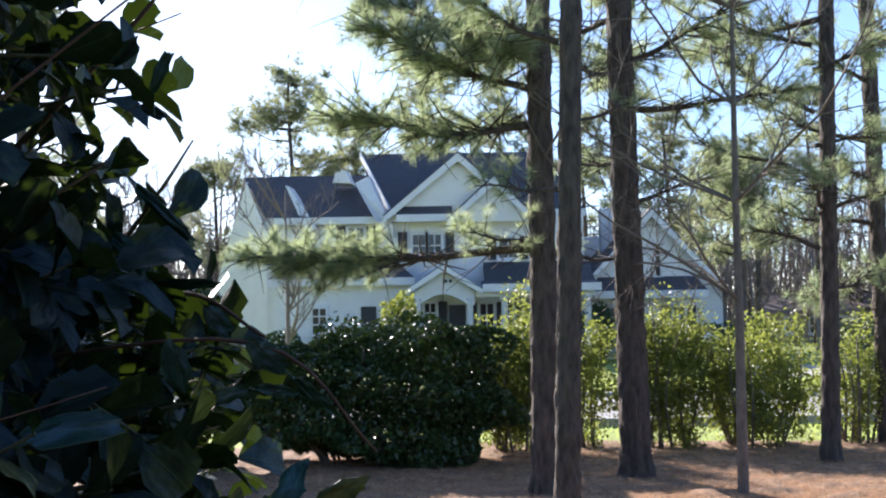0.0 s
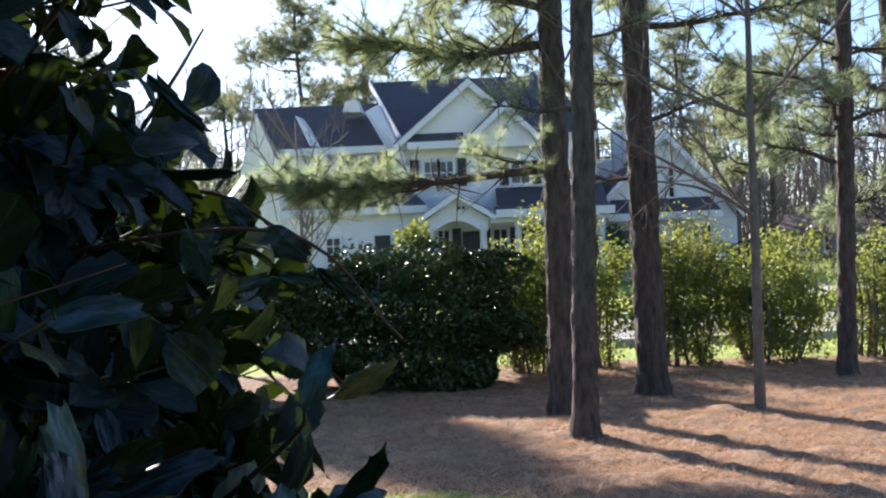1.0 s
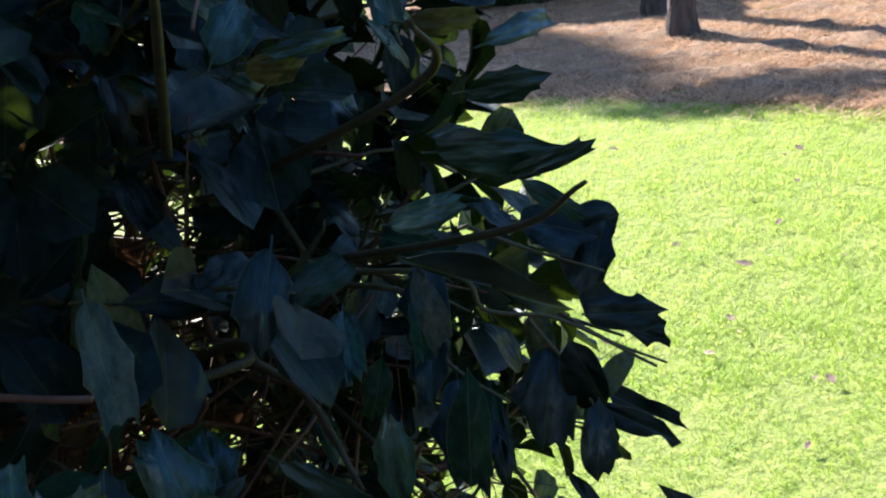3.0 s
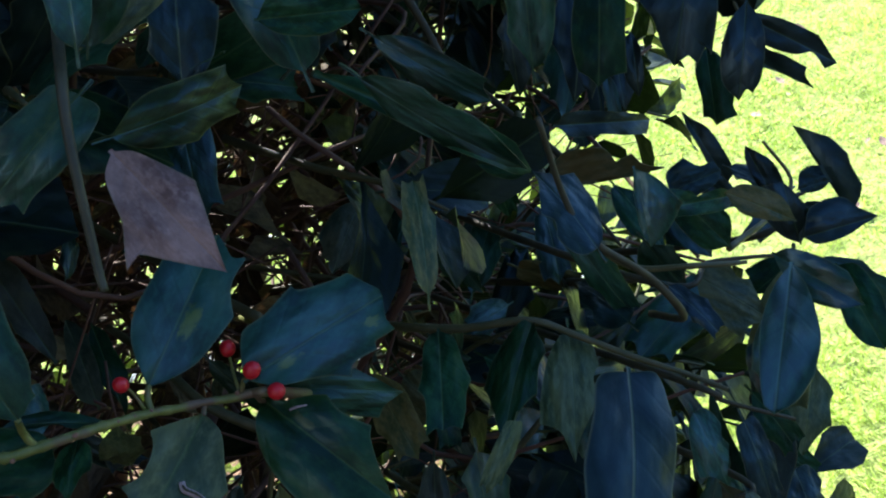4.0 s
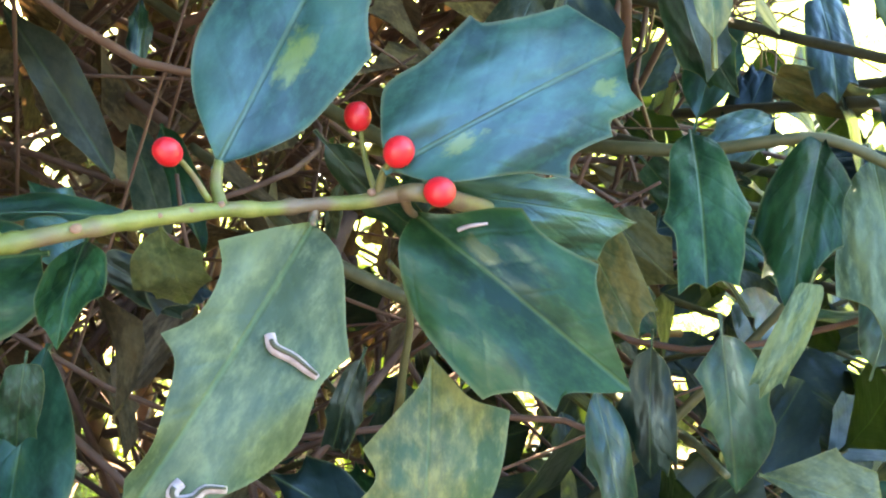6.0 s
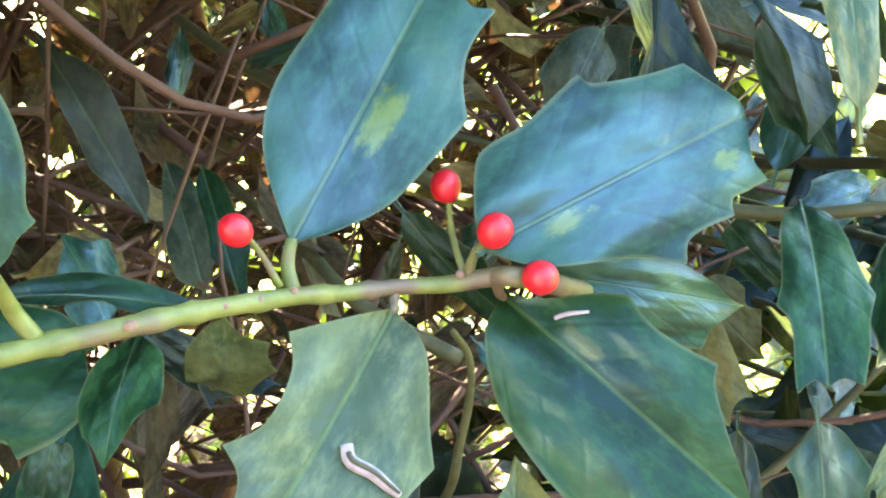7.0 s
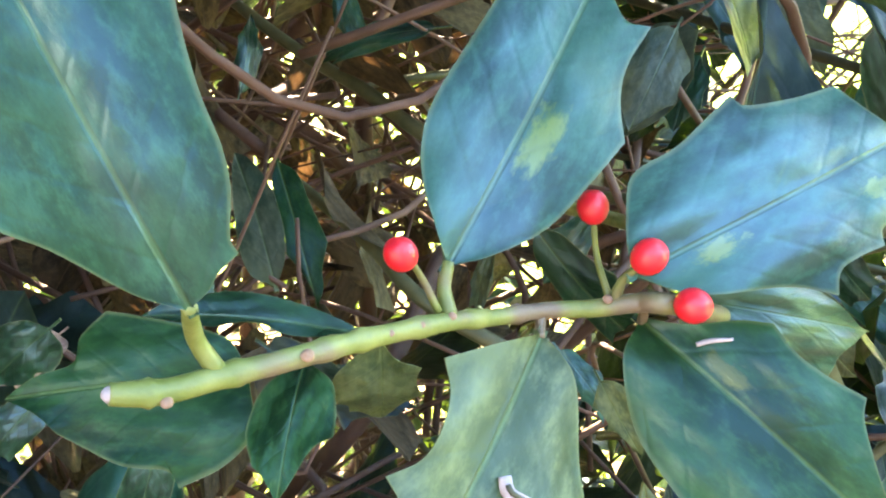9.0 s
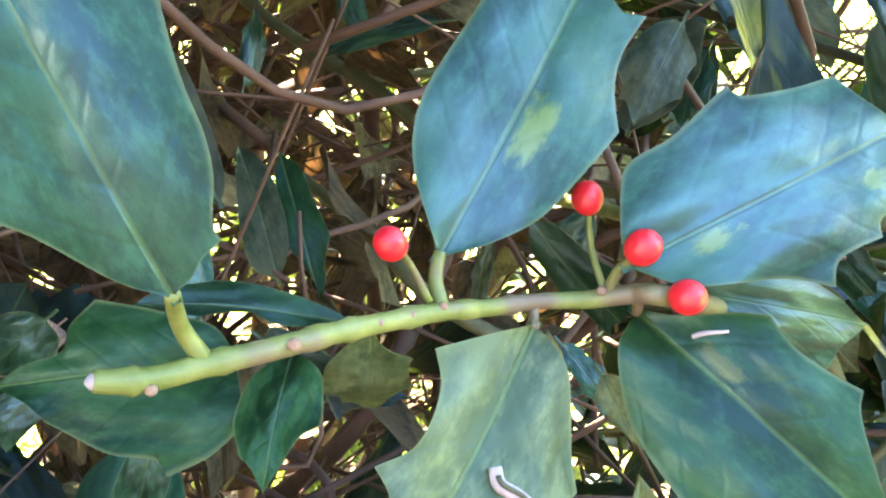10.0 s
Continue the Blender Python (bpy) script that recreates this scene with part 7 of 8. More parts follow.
leaf(side, (0.1672, 0.5993, 1.0739), (0.1548, 0.5203, 1.0570), (-0.04, -0.20, 0.98), 0.045, deep_leaf_mat, "jagged")
leaf(side, (0.1854, 0.6071, 1.0601), (0.1881, 0.5350, 1.0313), (0.24, -0.35, 0.90), 0.030, pale_leaf_mat)
leaf(side, (0.1608, 0.5273, 1.0651), (0.1468, 0.5013, 1.0420), (0.38, -0.70, 0.61), 0.015, pale_leaf_mat)
leaf(side, (0.0924, 0.5416, 1.0044), (0.1026, 0.5174, 0.9685), (0.32, -0.74, 0.60), 0.021)
leaf(side, (0.1114, 0.5545, 1.0145), (0.1117, 0.5334, 0.9706), (-0.08, -0.91, 0.42), 0.023, dark_leaf_mat)
leaf(side, (0.1354, 0.5533, 1.0227), (0.1417, 0.5291, 0.9709), (0.07, -0.90, 0.43), 0.036)
leaf(side, (0.1139, 0.6258, 1.1263), (0.1393, 0.6215, 1.0786), (-0.03, -1.00, 0.07), 0.023)
leaf(side, (0.1809, 0.6303, 1.1270), (0.2196, 0.6268, 1.0583), (-0.04, -1.00, 0.03), 0.031)
leaf(side, (0.2185, 0.6148, 1.0594), (0.1878, 0.6581, 1.0599), (-0.13, -0.10, 0.99), 0.028, dark_leaf_mat)
leaf(side, (0.1539, 0.6753, 1.0606), (0.1953, 0.6939, 1.0359), (0.29, -0.93, -0.20), 0.025, old_leaf_mat)
leaf(side, (0.1222, 0.6875, 1.0352), (0.1352, 0.7265, 1.0672), (-0.09, -0.60, 0.79), 0.032)
leaf(side, (0.1315, 0.4982, 0.9669), (0.1989, 0.5206, 0.9404), (0.45, -0.76, 0.47), 0.033, dark_leaf_mat)
leaf(side, (0.0965, 0.5035, 0.9695), (0.0946, 0.4864, 0.9486), (0.12, -0.79, 0.60), 0.026)
leaf(side, (0.2282, 0.6349, 1.0994), (0.2506, 0.6396, 1.0636), (0.17, -0.98, -0.03), 0.036)
leaf(side, (0.0170, 0.5183, 1.0337), (0.0052, 0.5053, 1.0036), (-0.13, -0.89, 0.43), 0.035, dark_leaf_mat)
leaf(side, (-0.0706, 0.5060, 1.0809), (-0.0867, 0.5192, 1.1037), (0.66, -0.36, 0.66), 0.031)
leaf(side, (-0.0252, 0.4638, 1.1125), (-0.0050, 0.4686, 1.0947), (0.30, -0.95, 0.10), 0.029, dark_leaf_mat)
leaf(side, (0.0860, 0.5628, 1.0683), (0.1091, 0.5316, 1.0376), (-0.10, -0.75, 0.65), 0.030, old_leaf_mat)
leaf(side, (0.1921, 0.5958, 0.9752), (0.1990, 0.6218, 1.0082), (0.27, -0.78, 0.56), 0.032)
leaf(side, (0.0638, 0.5430, 1.0681), (0.0820, 0.5619, 1.0692), (0.53, -0.56, 0.64), 0.021, pale_leaf_mat)
leaf(side, (0.1515, 0.6273, 1.0657), (0.1274, 0.6055, 1.0615), (0.45, -0.61, 0.66), 0.023)
leaf(upper, (0.0596, 0.4135, 1.2709), (0.0983, 0.3862, 1.2422), (0.09, -0.66, 0.75), 0.0554, dead_leaf_mat, "withered")
leaf(upper, (0.0640, 0.4096, 1.3068), (0.0723, 0.4156, 1.3378), (0.40, -0.92, 0.06), 0.023)
leaf(upper, (0.0518, 0.4185, 1.2889), (0.0208, 0.3962, 1.2612), (0.28, -0.88, 0.39), 0.033)
leaf(upper, (0.0566, 0.4215, 1.2729), (0.0882, 0.4619, 1.2717), (0.79, -0.61, 0.03), 0.028)
leaf(upper, (0.1097, 0.5021, 1.2725), (0.0947, 0.5269, 1.2997), (0.08, -0.71, 0.70), 0.041)
leaf(upper, (0.1174, 0.5142, 1.2505), (0.1789, 0.5210, 1.2029), (0.07, -1.00, -0.06), 0.025)
leaf(upper, (0.1830, 0.5390, 1.2399), (0.1814, 0.5499, 1.2909), (0.07, -0.98, 0.20), 0.023)
leaf(upper, (0.1326, 0.5065, 1.1533), (0.1244, 0.5484, 1.1874), (0.45, -0.50, 0.74), 0.025, old_leaf_mat)
leaf(upper, (0.2057, 0.5073, 1.1716), (0.1786, 0.5390, 1.1939), (0.23, -0.42, 0.88), 0.024, dark_leaf_mat)
leaf(upper, (0.2670, 0.6612, 1.0533), (0.2222, 0.6167, 1.0316), (0.10, -0.52, 0.85), 0.061)
leaf(upper, (0.3092, 0.6536, 1.0678), (0.3017, 0.6246, 0.9819), (-0.43, -0.85, 0.32), 0.048, pale_leaf_mat)
leaf(upper, (0.1091, 0.4681, 1.2725), (0.0883, 0.4898, 1.3217), (0.31, -0.82, 0.49), 0.032)
leaf(upper, (0.1010, 0.4770, 1.2696), (0.1250, 0.4922, 1.2914), (0.45, -0.89, 0.09), 0.028, dark_leaf_mat)
leaf(upper, (0.0703, 0.4527, 1.2758), (0.0704, 0.4716, 1.3139), (0.41, -0.82, 0.40), 0.027, dark_leaf_mat)
leaf(upper, (0.0652, 0.4006, 1.3098), (0.0623, 0.4195, 1.3479), (0.48, -0.78, 0.40), 0.029)
leaf(upper, (0.0495, 0.5524, 1.3022), (0.0125, 0.5989, 1.3616), (0.23, -0.70, 0.68), 0.032, pale_leaf_mat)
leaf(upper, (0.0650, 0.4116, 1.3088), (0.0828, 0.4437, 1.3227), (0.72, -0.57, 0.39), 0.018, pale_leaf_mat)
leaf(upper, (0.1085, 0.5881, 1.2417), (0.1603, 0.5808, 1.2092), (-0.02, -0.98, 0.21), 0.025)
leaf(upper, (0.1878, 0.7129, 1.3061), (0.1868, 0.6680, 1.2620), (0.12, -0.70, 0.71), 0.035, dark_leaf_mat)
leaf(upper, (0.3315, 0.6959, 1.0427), (0.3942, 0.6846, 1.0001), (0.04, -0.95, 0.31), 0.035)
leaf(upper, (0.1993, 0.8283, 1.1711), (0.1833, 0.7732, 1.1102), (0.13, -0.75, 0.65), 0.037)
leaf(upper, (0.2062, 0.8253, 1.1631), (0.2171, 0.7855, 1.1019), (0.03, -0.83, 0.55), 0.020)
leaf(upper, (0.1192, 0.6382, 1.2706), (0.0964, 0.6509, 1.3039), (0.16, -0.88, 0.45), 0.037, dark_leaf_mat)
leaf(upper, (0.1432, 0.6894, 1.3205), (0.0982, 0.6720, 1.2999), (0.15, -0.89, 0.43), 0.041)
leaf(crown, (0.157, 0.408, 1.538), (0.129, 0.474, 1.569), (0.55, -0.6, 0.55), 0.022, dark_leaf_mat)
leaf(crown, (0.110, 0.540, 1.513), (0.153, 0.551, 1.499), (0.24, -0.97, -0.02), 0.015)
leaf(crown, (0.113, 0.541, 1.521), (0.152, 0.584, 1.520), (0.65, -0.60, -0.47), 0.014, old_leaf_mat)
leaf(crown, (0.141, 0.516, 1.475), (0.152, 0.541, 1.500), (0.46, -0.73, 0.51), 0.024)
leaf(crown, (0.158, 0.517, 1.474), (0.193, 0.550, 1.476), (0.68, -0.73, 0.07), 0.015)
leaf(crown, (0.155, 0.516, 1.469), (0.177, 0.538, 1.469), (0.63, -0.64, -0.44), 0.016, old_leaf_mat)
leaf(crown, (0.209, 0.571, 1.474), (0.206, 0.628, 1.517), (0.35, -0.56, 0.75), 0.026)
leaf(crown, (0.215, 0.571, 1.475), (0.249, 0.603, 1.469), (0.60, -0.71, -0.37), 0.018, old_leaf_mat)
leaf(crown, (0.212, 0.571, 1.471), (0.199, 0.596, 1.513), (-0.10, -0.87, 0.49), 0.021)
leaf(crown, (0.204, 0.753, 1.543), (0.223, 0.781, 1.588), (0.30, -0.86, 0.42), 0.033)
leaf(crown, (0.221, 0.775, 1.549), (0.271, 0.782, 1.574), (0.19, -0.98, -0.11), 0.022, old_leaf_mat)
leaf(crown, (0.247, 0.640, 1.450), (0.281, 0.684, 1.453), (0.71, -0.60, 0.35), 0.024)
leaf(crown, (0.218, 0.612, 1.402), (0.286, 0.615, 1.397), (0.06, -0.99, 0.13), 0.025)
leaf(crown, (0.257, 0.592, 1.391), (0.299, 0.597, 1.404), (0.12, -0.99, -0.03), 0.014)
leaf(crown, (0.260, 0.592, 1.388), (0.289, 0.590, 1.365), (0.15, -0.95, 0.26), 0.015)
leaf(crown, (0.197, 0.557, 1.384), (0.235, 0.560, 1.388), (0.04, -0.94, 0.33), 0.020)
leaf(crown, (0.202, 0.848, 1.644), (0.243, 0.846, 1.610), (-0.24, -0.94, -0.23), 0.019)
leaf(crown, (0.231, 0.656, 1.423), (0.280, 0.659, 1.427), (0.07, -1.00, 0.07), 0.022)
leaf(crown, (0.057, 0.935, 1.906), (0.075, 0.933, 1.946), (0.28, -0.94, -0.18), 0.021)
leaf(crown, (0.047, 0.936, 1.895), (0.074, 0.937, 1.885), (-0.06, -0.96, -0.26), 0.011)
leaf(crown, (0.056, 0.892, 1.814), (0.110, 0.895, 1.764), (-0.01, -1.00, -0.09), 0.015)
leaf(crown, (0.078, 0.868, 1.728), (0.143, 0.848, 1.726), (-0.27, -0.85, -0.45), 0.014)
leaf(crown, (0.171, 0.812, 1.679), (0.200, 0.814, 1.649), (0.14, -0.99, 0.06), 0.027)
leaf(crown, (0.177, 0.804, 1.639), (0.213, 0.805, 1.634), (0.00, -1.00, -0.09), 0.016)
leaf(crown, (0.110, 0.801, 1.680), (0.123, 0.804, 1.635), (0.26, -0.97, 0.00), 0.025)
leaf(crown, (0.132, 0.785, 1.627), (0.176, 0.784, 1.640), (-0.01, -1.00, 0.00), 0.020)
leaf(crown, (0.016, 0.933, 1.932), (0.046, 0.932, 1.963), (0.24, -0.93, -0.29), 0.018)
leaf(crown, (0.041, 0.875, 1.768), (0.073, 0.877, 1.738), (0.14, -0.99, 0.08), 0.025)
leaf(crown, (0.126, 0.849, 1.707), (0.149, 0.851, 1.679), (0.16, -0.98, 0.06), 0.029)
spray = twig([([(0.3261, 0.7055, 1.2228), (0.2673, 0.7128, 1.2583), (0.2215, 0.7113, 1.2698), (0.1866, 0.7199, 1.2971), (-0.0383, 0.7885, 1.2793)], [0.0010, 0.0016, 0.0026]), ([(0.2312, 0.6865, 1.2156), (0.1994, 0.6921, 1.2389), (0.1775, 0.7019, 1.2662), (0.1567, 0.7116, 1.2924), (-0.0383, 0.7885, 1.2793)], [0.0010, 0.0016, 0.0026]), ([(0.2992, 0.7392, 1.2781), (0.2564, 0.7407, 1.2955), (0.2135, 0.7442, 1.3159)], [0.0009, 0.0016]), ([(0.2869, 0.6971, 1.1961), (0.2721, 0.7079, 1.2233), (0.2472, 0.7206, 1.2565)], [0.0009, 0.0016]), ([(0.2282, 0.7628, 1.2738), (0.2675, 0.7552, 1.2439), (0.3006, 0.7500, 1.2213), (0.3359, 0.7477, 1.2038)], [0.0016, 0.0009]), ([(0.1649, 0.6468, 1.1740), (0.1779, 0.6135, 1.1534), (0.1922, 0.5770, 1.1467), (0.2179, 0.5603, 1.1302), (0.2479, 0.5465, 1.1371), (0.2681, 0.5495, 1.1357)], [0.0020, 0.0012]), ([(0.3045, 0.7370, 1.1053), (0.3203, 0.7265, 1.0826), (0.3031, 0.6875, 1.0816), (0.2706, 0.6129, 1.1051)], [0.0010, 0.0018])])
leaf(spray, (0.2003, 0.6902, 1.2329), (0.1952, 0.6522, 1.1759), (0.46, -0.66, 0.59), 0.037, dark_leaf_mat)
leaf(spray, (0.2138, 0.7064, 1.1948), (0.2217, 0.6835, 1.1547), (0.23, -0.72, 0.66), 0.025, dark_leaf_mat)
leaf(spray, (0.1909, 0.6760, 1.2770), (0.1900, 0.6390, 1.2420), (0.00, -0.76, 0.65), 0.027, dark_leaf_mat)
leaf(spray, (0.1897, 0.6369, 1.3130), (0.1937, 0.6110, 1.2839), (0.40, -0.67, 0.64), 0.026, deep_leaf_mat)
leaf(spray, (0.2475, 0.7495, 1.3146), (0.2975, 0.7391, 1.3021), (0.26, -0.75, 0.61), 0.032, dark_leaf_mat)
leaf(spray, (0.1717, 0.6607, 1.3432), (0.2217, 0.6442, 1.3257), (0.12, -0.70, 0.71), 0.030, deep_leaf_mat)
leaf(spray, (0.1589, 0.6647, 1.2643), (0.1498, 0.6476, 1.2304), (0.50, -0.66, 0.56), 0.026, deep_leaf_mat)
leaf(spray, (0.1423, 0.6574, 1.3004), (0.1464, 0.6205, 1.2693), (0.12, -0.57, 0.81), 0.028)
leaf(spray, (0.1694, 0.5998, 1.2451), (0.1721, 0.5909, 1.2061), (-0.03, -0.78, 0.62), 0.021, dark_leaf_mat)
leaf(spray, (0.1256, 0.5961, 1.3645), (0.1185, 0.5631, 1.3155), (0.35, -0.62, 0.71), 0.033, dark_leaf_mat)
leaf(spray, (0.0657, 0.5035, 1.3789), (0.0877, 0.4638, 1.3367), (0.33, -0.66, 0.68), 0.035, grey_leaf_mat)
tangled = twig(mat=dark_twig_mat, lines=[([(0.3093, 0.6559, 1.0736), (0.2633, 0.6308, 1.0864), (0.2254, 0.6206, 1.0832), (0.0136, 0.8397, 1.0497)], [0.001, 0.0016, 0.0028]), ([(0.3049, 0.5948, 1.0057), (0.2658, 0.5877, 1.0255), (0.2387, 0.5916, 1.0394), (0.0341, 0.8396, 0.9498)], [0.001, 0.0016, 0.0028]), ([(0.2873, 0.5276, 0.9687), (0.2671, 0.5416, 0.9946), (0.2560, 0.5756, 0.9935), (0.0144, 0.8394, 0.8997)], [0.001, 0.0016, 0.0028]), ([(0.2162, 0.6466, 1.0891), (0.1910, 0.6726, 1.1150), (0.1829, 0.7005, 1.1219), (0.0329, 0.8401, 1.1998)], [0.001, 0.0016, 0.0028])])
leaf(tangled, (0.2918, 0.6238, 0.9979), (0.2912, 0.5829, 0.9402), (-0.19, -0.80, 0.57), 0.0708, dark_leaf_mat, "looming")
leaf(tangled, (0.2650, 0.6471, 0.9863), (0.2865, 0.6186, 0.9394), (-0.09, -0.87, 0.49), 0.0589, deep_leaf_mat, "wedged")
leaf(tangled, (0.2643, 0.5772, 0.9756), (0.2981, 0.5566, 0.9361), (0.02, -0.88, 0.47), 0.0559, old_leaf_mat, "tawny")
leaf(tangled, (0.2466, 0.5809, 0.9511), (0.2692, 0.5682, 0.9262), (0.07, -0.86, 0.50), 0.0360, pale_leaf_mat, "limp")
leaf(tangled, (0.3060, 0.5973, 0.9208), (0.2628, 0.5533, 0.9070), (0.15, -0.42, 0.89), 0.0632, dark_leaf_mat, "murky")
leaf(tangled, (0.2363, 0.6063, 0.8846), (0.2805, 0.5920, 0.8683), (0.01, -0.73, 0.68), 0.0492, dark_leaf_mat, "nether")
leaf(tangled, (0.2867, 0.6012, 1.0554), (0.2921, 0.5797, 1.0234), (-0.19, -0.83, 0.52), 0.0389, green_leaf_mat, "lofty")
leaf(tangled, (0.3145, 0.5973, 0.9358), (0.3137, 0.5580, 0.8980), (-0.22, -0.67, 0.71), 0.0545, dark_leaf_mat, "cornered")
leaf(tangled, (0.1946, 0.5999, 0.9059), (0.2387, 0.5778, 0.8787), (0.04, -0.74, 0.67), 0.0562, deep_leaf_mat, "sheltered")
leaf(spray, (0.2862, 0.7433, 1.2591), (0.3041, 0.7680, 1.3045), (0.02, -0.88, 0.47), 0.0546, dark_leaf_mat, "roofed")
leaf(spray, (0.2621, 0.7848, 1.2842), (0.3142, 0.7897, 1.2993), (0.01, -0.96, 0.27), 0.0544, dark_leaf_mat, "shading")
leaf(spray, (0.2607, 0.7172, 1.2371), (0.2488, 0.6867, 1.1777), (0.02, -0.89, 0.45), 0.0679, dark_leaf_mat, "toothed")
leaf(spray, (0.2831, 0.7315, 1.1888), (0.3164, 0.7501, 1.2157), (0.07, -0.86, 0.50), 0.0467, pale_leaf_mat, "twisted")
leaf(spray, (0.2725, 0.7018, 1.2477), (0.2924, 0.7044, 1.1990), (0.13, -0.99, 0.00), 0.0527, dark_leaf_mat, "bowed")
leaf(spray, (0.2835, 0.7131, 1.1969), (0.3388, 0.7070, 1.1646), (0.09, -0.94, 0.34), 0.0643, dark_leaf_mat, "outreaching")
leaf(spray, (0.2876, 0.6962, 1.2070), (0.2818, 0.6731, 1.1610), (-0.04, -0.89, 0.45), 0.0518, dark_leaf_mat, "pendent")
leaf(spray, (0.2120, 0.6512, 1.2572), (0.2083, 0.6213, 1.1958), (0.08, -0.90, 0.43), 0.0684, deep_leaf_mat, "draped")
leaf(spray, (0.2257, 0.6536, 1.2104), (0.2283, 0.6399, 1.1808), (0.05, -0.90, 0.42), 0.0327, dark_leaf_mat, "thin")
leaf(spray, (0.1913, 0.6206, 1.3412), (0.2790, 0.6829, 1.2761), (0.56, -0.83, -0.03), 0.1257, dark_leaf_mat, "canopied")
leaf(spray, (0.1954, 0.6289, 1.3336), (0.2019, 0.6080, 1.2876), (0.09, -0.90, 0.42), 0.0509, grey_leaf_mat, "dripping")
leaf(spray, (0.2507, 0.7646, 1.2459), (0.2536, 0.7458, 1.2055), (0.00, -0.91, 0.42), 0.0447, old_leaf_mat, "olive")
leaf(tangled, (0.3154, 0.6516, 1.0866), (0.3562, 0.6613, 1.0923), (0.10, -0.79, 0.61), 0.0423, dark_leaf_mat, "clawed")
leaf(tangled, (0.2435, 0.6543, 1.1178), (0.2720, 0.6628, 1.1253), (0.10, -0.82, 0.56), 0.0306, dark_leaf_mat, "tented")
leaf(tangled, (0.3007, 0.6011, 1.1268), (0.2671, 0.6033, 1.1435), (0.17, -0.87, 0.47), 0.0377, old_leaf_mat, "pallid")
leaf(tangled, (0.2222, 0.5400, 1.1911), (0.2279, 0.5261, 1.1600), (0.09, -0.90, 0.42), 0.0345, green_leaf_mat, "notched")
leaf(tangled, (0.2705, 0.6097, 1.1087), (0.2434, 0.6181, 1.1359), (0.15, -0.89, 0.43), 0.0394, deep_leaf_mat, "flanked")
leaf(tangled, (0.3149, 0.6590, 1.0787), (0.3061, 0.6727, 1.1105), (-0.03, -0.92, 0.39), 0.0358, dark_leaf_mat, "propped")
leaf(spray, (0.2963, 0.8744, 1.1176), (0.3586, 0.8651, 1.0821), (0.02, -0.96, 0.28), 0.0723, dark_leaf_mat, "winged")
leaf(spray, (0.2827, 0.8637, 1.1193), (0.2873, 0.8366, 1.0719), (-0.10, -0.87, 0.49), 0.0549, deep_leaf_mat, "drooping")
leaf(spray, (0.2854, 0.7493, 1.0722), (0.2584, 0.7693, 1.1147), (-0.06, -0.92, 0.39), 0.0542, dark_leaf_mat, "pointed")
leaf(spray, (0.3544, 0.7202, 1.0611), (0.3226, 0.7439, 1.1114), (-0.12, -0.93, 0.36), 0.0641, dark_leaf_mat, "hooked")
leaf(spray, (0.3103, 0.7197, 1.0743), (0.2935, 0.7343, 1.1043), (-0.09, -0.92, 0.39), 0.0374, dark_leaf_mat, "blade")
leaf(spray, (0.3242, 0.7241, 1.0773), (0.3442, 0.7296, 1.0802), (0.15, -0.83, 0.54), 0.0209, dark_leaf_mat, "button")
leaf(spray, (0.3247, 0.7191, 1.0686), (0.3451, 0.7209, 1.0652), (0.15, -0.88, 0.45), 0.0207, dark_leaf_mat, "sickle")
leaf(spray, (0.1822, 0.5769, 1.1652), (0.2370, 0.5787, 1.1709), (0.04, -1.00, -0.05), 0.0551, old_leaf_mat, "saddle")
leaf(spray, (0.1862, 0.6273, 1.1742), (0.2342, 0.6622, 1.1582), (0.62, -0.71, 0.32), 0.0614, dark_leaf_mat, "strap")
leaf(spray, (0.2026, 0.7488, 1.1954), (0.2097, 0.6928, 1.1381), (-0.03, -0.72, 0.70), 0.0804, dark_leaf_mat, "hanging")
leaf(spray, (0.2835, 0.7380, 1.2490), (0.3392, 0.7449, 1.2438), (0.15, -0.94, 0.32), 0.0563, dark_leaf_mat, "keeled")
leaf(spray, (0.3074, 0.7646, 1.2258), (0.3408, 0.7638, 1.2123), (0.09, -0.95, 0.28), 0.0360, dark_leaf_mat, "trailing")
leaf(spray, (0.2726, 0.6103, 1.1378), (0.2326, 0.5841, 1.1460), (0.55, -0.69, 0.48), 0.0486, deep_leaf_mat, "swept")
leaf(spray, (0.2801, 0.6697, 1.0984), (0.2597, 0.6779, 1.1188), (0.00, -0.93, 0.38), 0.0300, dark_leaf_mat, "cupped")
leaf(tangled, (0.2878, 0.5797, 1.1209), (0.3250, 0.5547, 1.1065), (-0.29, -0.76, 0.58), 0.0470, green_leaf_mat, "splayed")
leaf(tangled, (0.3350, 0.6588, 1.0629), (0.3530, 0.6120, 1.0375), (-0.34, -0.55, 0.76), 0.0562, deep_leaf_mat, "paddle")
leaf(tangled, (0.2924, 0.5602, 1.1263), (0.2759, 0.4916, 1.0949), (-0.04, -0.41, 0.91), 0.0773, green_leaf_mat, "creased")
leaf(spray, (0.1493, 0.5859, 1.1754), (0.1746, 0.5874, 1.1700), (0.15, -0.89, 0.43), 0.0259, deep_leaf_mat, "upcurved")
leaf(upper, (0.0981, 0.5277, 1.2476), (0.1771, 0.5718, 1.1762), (0.63, -0.73, 0.25), 0.1153, deep_leaf_mat, "long")
leaf(upper, (0.0938, 0.4341, 1.2931), (0.0578, 0.4240, 1.2819), (0.18, -0.95, 0.26), 0.0391, deep_leaf_mat, "folded")
leaf(upper, (0.1038, 0.4462, 1.2991), (0.1368, 0.4520, 1.2981), (0.18, -0.94, 0.29), 0.0334, deep_leaf_mat, "sunken")
